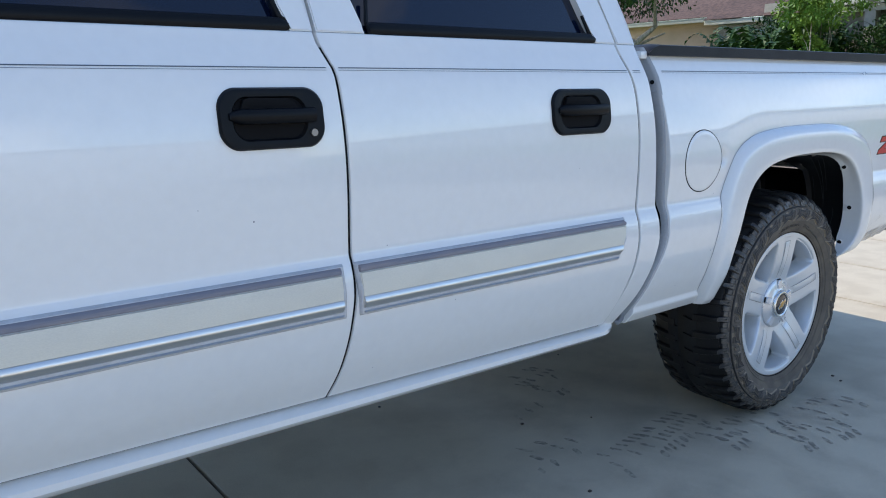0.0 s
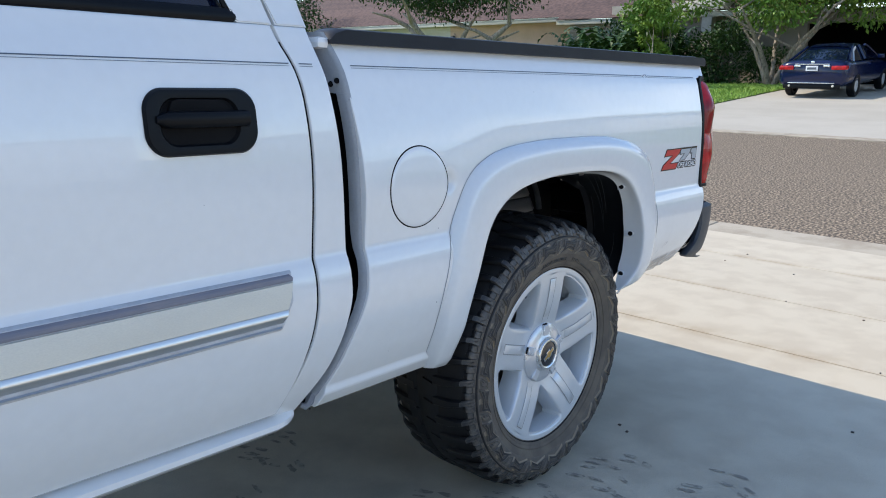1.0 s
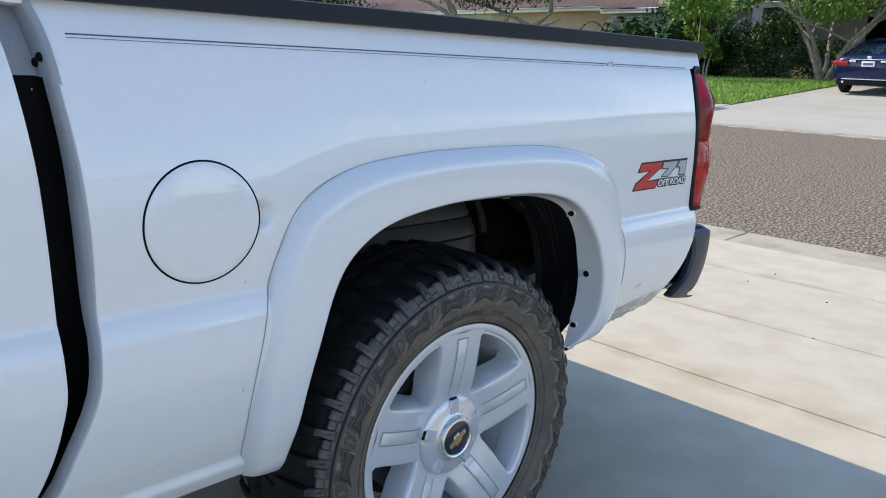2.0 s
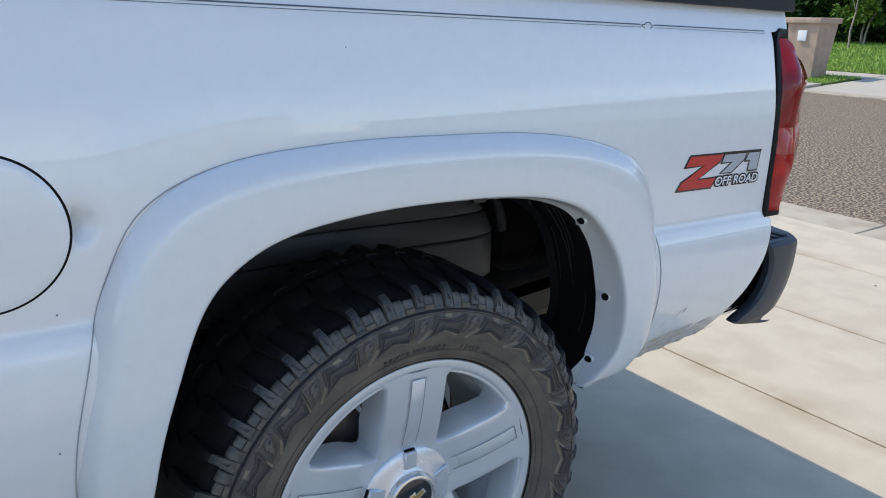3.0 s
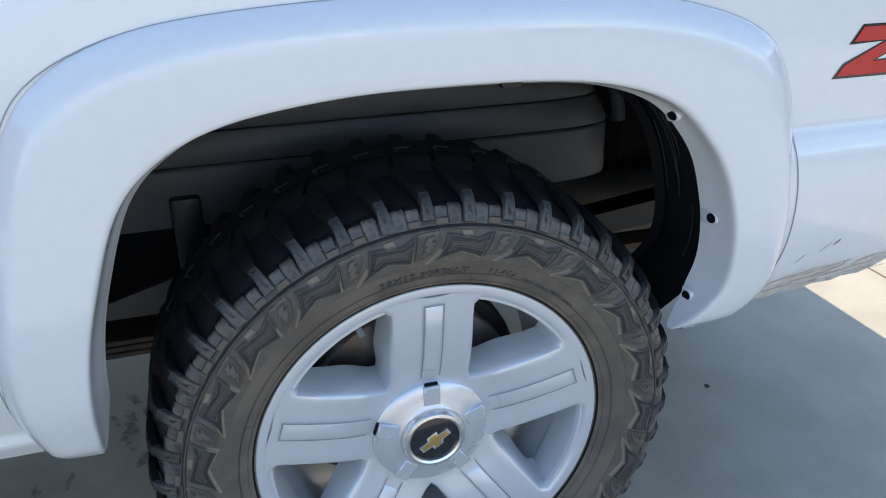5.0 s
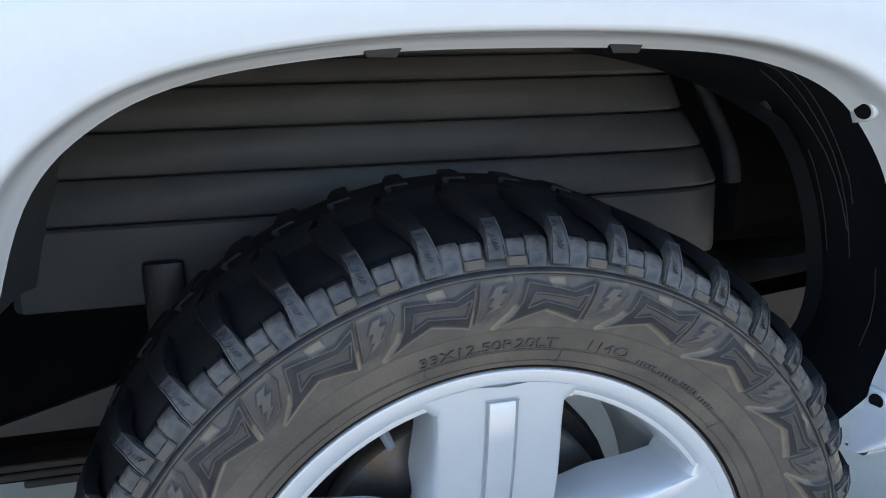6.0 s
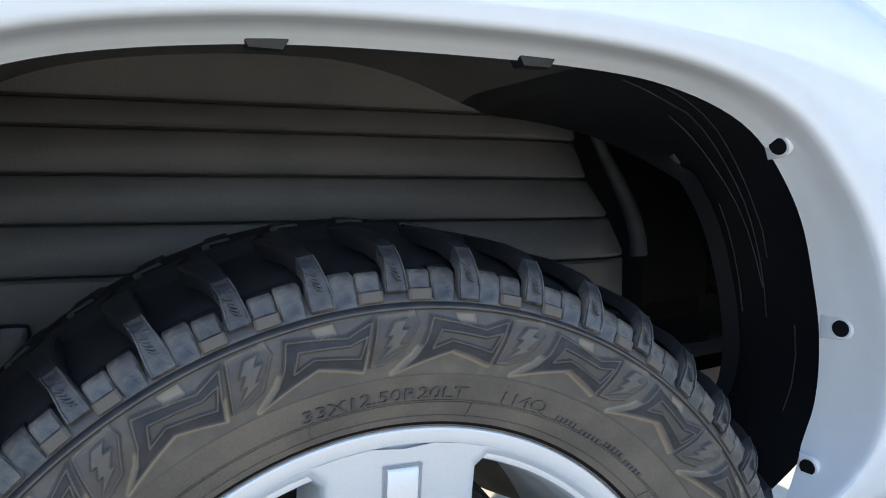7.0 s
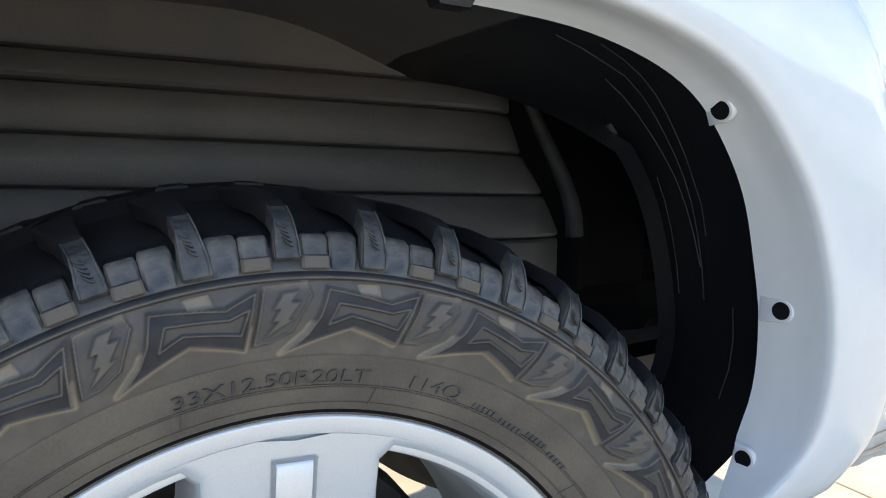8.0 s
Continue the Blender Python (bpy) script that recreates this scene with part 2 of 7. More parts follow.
def spline(points, n):
    """n + 1 points along a Catmull-Rom curve through the points, evenly by point."""
    out = []
    p = [Vector(q) for q in points]
    m = len(p) - 1
    for i in range(n + 1):
        s = i / n * m
        k = min(int(s), m - 1)
        u = s - k
        a, b, c, d = p[max(k - 1, 0)], p[k], p[k + 1], p[min(k + 2, m)]
        out.append(0.5 * ((2 * b) + (c - a) * u + (2 * a - 5 * b + 4 * c - d) * u * u + (3 * b - a - 3 * c + d) * u ** 3))
    return out


def quads(bm, rows, loop=False, close=False):
    """Faces between rows of points. loop: each row closes on itself. close: the last row meets the first."""
    vs = [[bm.verts.new(p) for p in row] for row in rows]
    if close:
        vs.append(vs[0])
    for a, b in zip(vs, vs[1:]):
        k = len(a)
        for i in range(k if loop else k - 1):
            j = (i + 1) % k
            bm.faces.new((a[i], a[j], b[j], b[i]))
    return vs


def box(bm, x0, x1, y0, y1, z0, z1, bevel=0.0, seg=2, m=None):
    r = bmesh.ops.create_cube(bm, size=1)
    for v in r["verts"]:
        v.co = ((x0 + x1) / 2 + v.co.x * (x1 - x0), (y0 + y1) / 2 + v.co.y * (y1 - y0), (z0 + z1) / 2 + v.co.z * (z1 - z0))
    vs = r["verts"]
    if bevel:
        es = list({e for v in vs for e in v.link_edges})
        g = bmesh.ops.bevel(bm, geom=es, offset=bevel, segments=seg, affect="EDGES", profile=0.6)
        vs = list({v for f in g["faces"] for v in f.verts} | {v for v in vs if v.is_valid})
    if m is not None:
        bmesh.ops.transform(bm, matrix=m, verts=vs)
    return bm


def prism(bm, outline, y0, y1, bevel=0.0):
    """A plate: an (x, z) outline between two depths, bevelled round its front face y0."""
    front = [bm.verts.new((x, y0, z)) for x, z in outline]
    back = [bm.verts.new((x, y1, z)) for x, z in outline]
    f = bm.faces.new(front)
    bm.faces.new(back[::-1])
    n = len(outline)
    for i in range(n):
        j = (i + 1) % n
        bm.faces.new((front[i], back[i], back[j], front[j]))
    if bevel:
        bmesh.ops.bevel(bm, geom=list(f.edges), offset=bevel, segments=2, affect="EDGES", profile=0.6)
    return bm


def revolve(bm, profile, n, a0=0.0, a1=360.0):
    """Turns (radius, y) points round the y axis."""
    full = abs(a1 - a0) >= 360
    rows = []
    for i in range(n if full else n + 1):
        a = radians(a0 + (a1 - a0) * i / n)
        rows.append([(r * math.sin(a), y, r * math.cos(a)) for r, y in profile])
    return quads(bm, rows, close=full)


def tube(bm, pts, radii, n=8):
    """A round limb through points, with a radius at each."""
    rows = []
    up = Vector((0.31, 0.22, 0.93))
    pts = [Vector(p) for p in pts]
    for i, p in enumerate(pts):
        d = (pts[min(i + 1, len(pts) - 1)] - pts[max(i - 1, 0)]).normalized()
        s = d.cross(up).normalized()
        q = s.cross(d)
        rows.append([p + (s * math.cos(2 * math.pi * k / n) + q * math.sin(2 * math.pi * k / n)) * radii[i] for k in range(n)])
    vs = quads(bm, rows, loop=True)
    bm.faces.new(vs[0][::-1])
    bm.faces.new(vs[-1])


def root(name, m, label, category, group=""):
    ob = new(name)
    ob.matrix_world = m
    ob.empty_display_size = 0.2
    return tagged(ob, label, category, group)


# ---- the truck ----
MID = 0.95  # half the truck's width: the far side mirrors the near one about this line
truck = root("pickup_truck", SLOPE, "white four-door pickup truck with wheel flares on a concrete driveway", "pickup truck")

body_y = lerp_table([(0.46, 0.062), (0.50, 0.038), (0.52, 0.025), (0.55, 0.008), (0.62, -0.022), (0.70, -0.042), (0.76, -0.047), (0.80, -0.044),
                     (0.832, -0.034), (0.842, -0.029), (0.852, -0.0265), (0.90, -0.026), (0.95, -0.026), (1.0, -0.025), (1.05, -0.023), (1.10, -0.019),
                     (1.15, -0.012), (1.20, -0.002), (1.22, 0.006), (1.25, 0.020), (1.28, 0.034), (1.32, 0.046), (1.60, 0.15), (1.84, 0.26)])
plain_y = lerp_table([(0.50, 0.03), (0.62, -0.015), (0.75, -0.028), (0.90, -0.026), (1.05, -0.023)])


def skin(xl, xr, z0, z1, nx=24, nz=40, edge=0.0038, depth=0.03, yf=None, hole=None, levels=(), relief=None, sag=False):
    """An outer panel between two edge lines, its rims turned in."""
    yf = yf or body_y
    bm = bmesh.new()
    rim = [(0, depth), (0, edge), (edge * 0.3, edge * 0.3), (edge, 0)]
    zs = sorted({round(z0 + edge * 1.5 + (z1 - z0 - 3 * edge) * i / nz, 5) for i in range(nz + 1)} | {round(v, 5) for v in levels if z0 + 0.01 < v < z1 - 0.01})
    rows_z = [(z0 + o, d) for o, d in rim] + [(z, 0) for z in zs] + [(z1 - o, d) for o, d in reversed(rim)]
    rows = []
    for z, dz in rows_z:
        a, b = xl(z), xr(z)
        xs = [(a + o, d) for o, d in rim] + [(a + edge * 1.5 + (b - a - 3 * edge) * i / nx, 0) for i in range(nx + 1)] + [(b - o, d) for o, d in reversed(rim)]
        rows.append([(x, yf(z) + max(dx, dz) + (relief(x, z) if relief else 0), z) for x, dx in xs])
    if sag:  # the sill line drops a little towards the rear
        rows = [[(x, y, z - 0.017 * (x + 1.85) * max(0, min(1, (0.66 - z) / 0.13))) for x, y, z in row] for row in rows]
    quads(bm, rows)
    if hole:
        bmesh.ops.delete(bm, geom=[f for f in bm.faces if hole(f.calc_center_median())], context="FACES")
    return bm


gap_front = lerp_table([(0.53, -1.848), (0.60, -1.828), (0.70, -1.812), (0.78, -1.804), (0.856, -1.803), (1.02, -1.800), (1.21, -1.807), (1.24, -1.818), (1.275, -1.830), (1.35, -1.836), (1.85, -1.87)])
gap_rear = lerp_table([(0.525, -0.966), (0.58, -0.940), (0.673, -0.910), (0.75, -0.899), (0.838, -0.896), (0.855, -0.894), (1.02, -0.888), (1.15, -0.895), (1.218, -0.909), (1.263, -0.926), (1.332, -0.944), (1.60, -1.02), (1.85, -1.12)])
cab_end = lerp_table([(0.50, -0.900), (0.526, -0.888), (0.60, -0.846), (0.70, -0.815), (0.76, -0.805), (0.847, -0.806), (1.02, -0.812), (1.15, -0.826), (1.225, -0.839), (1.339, -0.862), (1.60, -0.93), (1.85, -1.03)])
bed_start = lerp_table([(0.50, -0.852), (0.52, -0.846), (0.58, -0.822), (0.65, -0.798), (0.76, -0.762), (0.853, -0.757), (1.02, -0.762), (1.15, -0.775), (1.238, -0.790), (1.30, -0.815)])
bed_end = lerp_table([(0.55, 0.66), (0.60, 0.755), (0.68, 0.835), (0.76, 0.872), (0.83, 0.884), (0.835, 0.866), (1.0, 0.862), (1.22, 0.856), (1.225, 0.915), (1.30, 0.93)])
CREASE = (0.826, 0.832, 0.838, 0.842, 0.846, 0.852)

# wheel-arch flare: its edge on the body, and its lip round the opening
OUTER = [(-0.512, 0.496), (-0.527, 0.570), (-0.526, 0.680), (-0.505, 0.790), (-0.475, 0.896), (-0.428, 0.977), (-0.325, 1.024), (-0.165, 1.043), (0.006, 1.046),
         (0.185, 1.042), (0.335, 1.020), (0.443, 0.977), (0.490, 0.905), (0.511, 0.820), (0.528, 0.710), (0.527, 0.615), (0.492, 0.540)]
LIP = [(-0.444, 0.490), (-0.438, 0.570), (-0.426, 0.655), (-0.405, 0.735), (-0.366, 0.838), (-0.315, 0.893), (-0.240, 0.927), (-0.120, 0.945), (0.010, 0.949),
       (0.135, 0.945), (0.225, 0.932), (0.300, 0.904), (0.352, 0.858), (0.395, 0.795), (0.424, 0.703), (0.428, 0.612), (0.380, 0.530)]
NS = 96
outer_c, lip_c = spline([(x, 0, z) for x, z in OUTER], NS), spline([(x, 0, z) for x, z in LIP], NS)


def inside(poly, x, z):
    hit = False
    for (x0, z0), (x1, z1) in zip(poly, poly[1:] + poly[:1]):
        if (z0 > z) != (z1 > z) and x < x0 + (z - z0) / (z1 - z0) * (x1 - x0):
            hit = not hit
    return hit


MIDLINE = [((a.x * 0.45 + b.x * 0.55), (a.z * 0.45 + b.z * 0.55)) for a, b in zip(outer_c, lip_c)]
MIDLINE = [(MIDLINE[0][0], 0.40)] + MIDLINE + [(MIDLINE[-1][0], 0.40)]


def under_tail(x):
    return 0.497 + max(0, x - 0.45) * 0.0 + (0.055 + (x - 0.5) * 0.13 if x > 0.45 else 0)


def both_sides(name, bm, mat, label="", parent=None):
    """A part of the near side, and its twin mirrored to the far side."""
    ob = part(name, bm, mat, parent or truck, label)
    twin = new(name, ob.data)
    twin.parent = parent or truck
    twin.matrix_basis = Matrix.Translation((0, 2 * MID, 0)) @ Matrix.Diagonal((1, -1, 1, 1))
    if label:
        twin["label"] = label
    return ob


def ease(u):
    u = max(0.0, min(1.0, u))
    return u * u * (3 - 2 * u)


def bed_shape(x, z):
    """How the bed side departs from the common profile: fuller ahead of the wheel, drawn in along the top."""
    full = max(0.0, min(1.0, (-0.25 - x) / 0.25))
    return -0.010 * full * full * (3 - 2 * full) * math.exp(-((z - 0.97) / 0.09) ** 2) + 0.008 * ease((z - 1.04) / 0.19)


def finger_notch(x, z):
    """The bed side's shape, with the small hollow beside the fuel door."""
    u = (x + 0.503) / 0.020
    roll = -0.012 * ease((0.548 - z) / 0.020) * ease((-0.43 - x) / 0.05)
    return bed_shape(x, z) + roll + (0.018 * math.exp(-(u * u) - ((z - 0.965) / (0.022 - 0.006 * max(0, u))) ** 2) if u > -0.3 else 0.0)


def build_sides():
    bm = skin(bed_start, bed_end, 0.497, 1.27, 200, 100, relief=finger_notch, hole=lambda c: inside(MIDLINE, c.x, c.z) or (c.x > 0.40 and c.z < under_tail(c.x)), levels=CREASE + (0.520, 0.526, 0.532, 0.538, 0.544, 0.550))
    both_sides("bed_side", bm, M_BEDPAINT, "white bed side with a thin pinstripe")
    bm = skin(gap_front, gap_rear, 0.533, 1.290, 30, 46, levels=CREASE, sag=True)
    both_sides("rear_door", bm, M_PAINT)
    bm = skin(lambda z: -2.95 + 0.05 * (1.27 - z), lambda z: gap_front(z) - 0.0065, 0.533, 1.290, 30, 46, levels=CREASE, sag=True)
    both_sides("front_door", bm, M_PAINT)
    bm = skin(lambda z: gap_rear(z) + 0.0065, cab_end, 0.497, 1.290, 8, 46, levels=CREASE)
    both_sides("cab_corner", bm, M_PAINT)
    bm = skin(lambda z: -4.30, lambda z: -2.96 + 0.05 * (1.27 - z), 0.60, 1.22, 40, 20, hole=lambda c: (c.x + 3.645) ** 2 + (c.z - 0.42) ** 2 < 0.47 ** 2)
    both_sides("front_fender", bm, M_PAINT)
    # black seals down the door gaps, added to keep them as dark as shade
    for gap in (gap_front, gap_rear):
        bm = bmesh.new()
        off = -0.0065 if gap is gap_front else 0.0
        quads(bm, [[(gap(z) + off - 0.004, body_y(z) + 0.0062, z), (gap(z) + off + 0.0105, body_y(z) + 0.0062, z)] for z in [0.53 + 0.73 * i / 30 for i in range(31)]])
        both_sides("door_seal", bm, M_DARK)
    # sill under the doors
    bm = bmesh.new()
    sec = [(0.045, 0.535), (0.022, 0.528), (0.008, 0.515), (0.006, 0.500), (0.014, 0.486), (0.035, 0.474), (0.08, 0.468)]
    def sill_z(x, z):
        w = (z - 0.468) / 0.067
        rear = 0.05 * max(0.0, (x + 0.93) / 0.05) ** 2 * (1 - w)
        return z + w * (-0.007 - 0.017 * (x + 1.85)) + (1 - w) * (0.009 - 0.006 * (x + 1.85)) + rear
    ends = [(x, 1.0) for x in (-2.97, -2.4, -1.8, -1.3, -0.985, -0.962)] + [(-0.945, 0.88), (-0.930, 0.68), (-0.916, 0.46), (-0.906, 0.28)]
    vs = quads(bm, [[(x, 0.04 + (y - 0.04) * k, sill_z(x, z)) for y, z in sec] for x, k in ends])
    bm.faces.new(vs[-1])
    both_sides("sill", bm, M_PAINT)
    # Dark strip behind the door's lower gap, putting its shade into colour.
    bm = bmesh.new()
    quads(bm, [[(x, 0.040, 0.545 - 0.017 * (x + 1.85)), (x, 0.032, 0.515 - 0.017 * (x + 1.85))] for x in (-2.97, -1.9, -0.95)])
    both_sides("sill_seal", bm, M_DARK)


def flange(z):
    """How deep the flare's lip turns in: less over the top of the wheel than down the sides."""
    return 1.0 - 0.52 * ease((z - 0.74) / 0.17)


def build_flare():
    bm = bmesh.new()
    rows = []
    for i, (o, l) in enumerate(zip(outer_c, lip_c)):
        s = i / NS
        end = min(1.0, min(s, 1 - s) * 22 + 0.62)  # thins out at both feet
        d = l - o
        row = []
        for f, h in ((0.0, -0.004), (0.0, 0.004), (0.015, 0.0075), (0.05, 0.0125), (0.12, 0.0205), (0.19, 0.0268), (0.235, 0.0296), (0.28, 0.0311), (0.36, 0.0322), (0.55, 0.0326), (0.80, 0.0312), (0.94, 0.0298), (0.972, 0.0284), (0.990, 0.0256), (1.0, 0.0205)):
            p = o + d * f
            row.append((p.x, plain_y(p.z) - h * end, p.z))
        # the lip turns in towards the wheel
        n = d.normalized()
        fade = min(1.0, min(s, 1 - s) * 16 + 0.1)
        for k, (step, dy) in enumerate(((0.001, 0.010), (0.003, -0.004), (0.006, -0.017), (0.009, -0.028), (0.0105, -0.036), (0.0112, -0.038), (0.0095, -0.039))):
            p = l + n * step * fade
            dy = dy * flange(l.z) if dy < 0 else dy
            row.append((p.x, plain_y(l.z) - (0.012 + (dy - 0.012) * fade), p.z))
        rows.append(row)
    quads(bm, rows)
    for row in (rows[0], rows[-1]):
        mid = bm.verts.new(sum((Vector(p) for p in row), Vector()) / len(row) + Vector((0, 0, 0.004)))
        vs = [bm.verts.new(p) for p in row]
        for p, q in zip(vs, vs[1:]):
            bm.faces.new((p, q, mid))
    bmesh.ops.remove_doubles(bm, verts=bm.verts, dist=0.0002)
    both_sides("wheel_flare", bm, M_FLARE, "white painted plastic wheel-arch flare")
    # Thin grey tube stands in for the shadow line at the flare's joint.
    bm = bmesh.new()
    pts = [(o.x, min(plain_y(o.z), body_y(o.z) + bed_shape(o.x, o.z)) - 0.0010, o.z) for o in outer_c[2:-1]]
    tube(bm, pts, [0.0008] * len(pts), 5)
    both_sides("flare_seal", bm, M_SEAM, "thin grey line for the shadow at the flare's joint")


build_sides()
build_flare()


def build_cab():
    # upper cab: frames round the windows, leaning in
    def frame_piece(outline, name="door_frame"):
        bm = bmesh.new()
        f = [bm.verts.new((x, body_y(z), z)) for x, z in outline]
        b = [bm.verts.new((x, body_y(z) + 0.05, z)) for x, z in outline]
        n = len(f)
        bm.faces.new(f)
        bm.faces.new(b[::-1])
        for i in range(n):
            bm.faces.new((f[i], b[i], b[(i + 1) % n], f[(i + 1) % n]))
        bmesh.ops.bevel(bm, geom=list(bm.faces)[0].edges[:], offset=0.003, segments=2, affect="EDGES")
        both_sides(name, bm, M_PAINT)
    top = 1.80
    frame_piece([(gap_rear(1.27) + 0.008, 1.2905), (cab_end(1.27), 1.2905), (cab_end(1.34), 1.34), (cab_end(1.6), 1.6), (cab_end(top), top), (gap_rear(top) + 0.008, top), (gap_rear(1.6) + 0.008, 1.6), (gap_rear(1.34) + 0.008, 1.34)], "cab_corner")
    frame_piece([(-1.004, 1.2905), (gap_rear(1.27), 1.2905), (gap_rear(1.34), 1.34), (gap_rear(1.6), 1.6), (gap_rear(top), top), (-1.19, top), (-1.12, 1.6), (-1.035, 1.36), (-1.010, 1.30)])
    frame_piece([(gap_front(1.27), 1.2905), (-1.716, 1.2905), (-1.722, 1.31), (-1.738, 1.36), (-1.78, 1.6), (-1.81, top), (gap_front(top), top), (gap_front(1.5), 1.5)])
    frame_piece([(-1.885, 1.2905), (gap_front(1.27) - 0.008, 1.2905), (gap_front(1.5) - 0.008, 1.5), (gap_front(top) - 0.008, top), (-1.945, top), (-1.93, 1.6), (-1.905, 1.34)])
    for x0, x1 in ((-1.716, -1.004), (-2.78, -1.885)):
        bm = bmesh.new()
        quads(bm, [[(x0 - 0.02, body_y(z) + 0.022, z), (x1 + 0.02 - 0.3 * max(0, z - 1.5) * (x1 > -1.2), body_y(z) + 0.022, z)] for z in (1.262, 1.4, 1.6, 1.81)])
        both_sides("door_window", bm, M_GLASS, "dark tinted window glass")
        # black rubber seal along the sill of the window
        bm = bmesh.new()
        pts = [(x0 + 0.02, 1.36), (x0 + 0.010, 1.315), (x0 + 0.014, 1.295), (x0 + 0.04, 1.288), ((x0 + x1) / 2, 1.290), (x1 - 0.02, 1.294), (x1 - 0.001, 1.296), (x1 - 0.004, 1.308), (x1 - 0.018, 1.318), (x1 - 0.03, 1.36)]
        tube(bm, [(x, body_y(z) + 0.006, z) for x, z in pts], [0.0048] * len(pts), 6)
        both_sides("window_seal", bm, M_BLACK, "black rubber window seal")
        bm = bmesh.new()
        sec = [(0.010, 1.287), (0.001, 1.289), (-0.002, 1.296), (0.000, 1.306), (0.006, 1.314), (0.018, 1.316)]
        rows = []
        for x, k in ((x0 + 0.012, 0.5), (x0 + 0.016, 0.85), (x0 + 0.03, 1.0), ((x0 + x1) / 2, 1.0), (x1 - 0.018, 1.0), (x1 - 0.006, 0.85), (x1 - 0.002, 0.5)):
            rows.append([(x, body_y(1.30) + dy, 1.301 + (z - 1.301) * k) for dy, z in sec])
        vs = quads(bm, rows)
        bm.faces.new(vs[0])
        bm.faces.new(vs[-1][::-1])
        both_sides("belt_moulding", bm, M_BLACK, "black belt moulding")
    # roof, screens, bonnet, closed ends
    bm = bmesh.new()
    rows = []
    for x in (-2.62, -2.45, -2.0, -1.5, -1.15, -1.03):
        rise = 0.03 if -2.5 < x < -1.1 else 0.0
        rows.append([(x, 0.235, 1.79), (x, 0.30, 1.835 + rise), (x, MID, 1.85 + rise), (x, 2 * MID - 0.30, 1.835 + rise), (x, 2 * MID - 0.235, 1.79)])
    quads(bm, rows)
    bmesh.ops.solidify(bm, geom=bm.faces[:], thickness=0.02)
    part("roof", bm, M_PAINT, truck)
    bm = bmesh.new()
    quads(bm, [[(-3.25, 0.06, 1.27), (-3.25, 2 * MID - 0.06, 1.27)], [(-2.6, 0.24, 1.81), (-2.6, 2 * MID - 0.24, 1.81)]])
    bmesh.ops.solidify(bm, geom=bm.faces[:], thickness=0.01)
    part("windscreen", bm, M_GLASS, truck)
    bm = bmesh.new()
    quads(bm, [[(x, 0.02, z - 0.03), (x, 0.12, z), (x, MID, z + 0.03), (x, 2 * MID - 0.12, z), (x, 2 * MID - 0.02, z - 0.03)] for x, z in ((-4.45, 1.02), (-4.40, 1.14), (-4.2, 1.19), (-3.25, 1.26))])
    bmesh.ops.solidify(bm, geom=bm.faces[:], thickness=0.02)
    part("bonnet", bm, M_PAINT, truck)
    bm = box(bmesh.new(), -4.50, -4.30, 0.02, 2 * MID - 0.02, 0.62, 1.10, 0.04)
    part("grille", bm, M_BLACK, truck)
    bm = box(bmesh.new(), -4.62, -4.42, 0.0, 2 * MID, 0.52, 0.72, 0.04)
    part("front_bumper", bm, M_CHROME, truck)
    bm = bmesh.new()
    box(bm, -1.04, -0.98, 0.13, 2 * MID - 0.13, 0.55, 1.30)
    part("cab_back", bm, M_PAINT, truck)
    bm = bmesh.new()
    quads(bm, [[(-0.94, 0.08, 1.29), (-0.94, 2 * MID - 0.08, 1.29)], [(-1.06, 0.24, 1.80), (-1.06, 2 * MID - 0.24, 1.80)]])
    bmesh.ops.solidify(bm, geom=bm.faces[:], thickness=0.01)
    part("rear_window", bm, M_GLASS, truck)
    bm = box(bmesh.new(), -4.2, -0.95, 0.10, 2 * MID - 0.10, 0.50, 0.56)
    part("cab_floor", bm, M_DARK, truck)
    bm = bmesh.new()
    box(bm, -3.1, -0.95, 0.06, 0.09, 0.55, 1.25)
    both_sides("door_lining", bm, M_DARK)


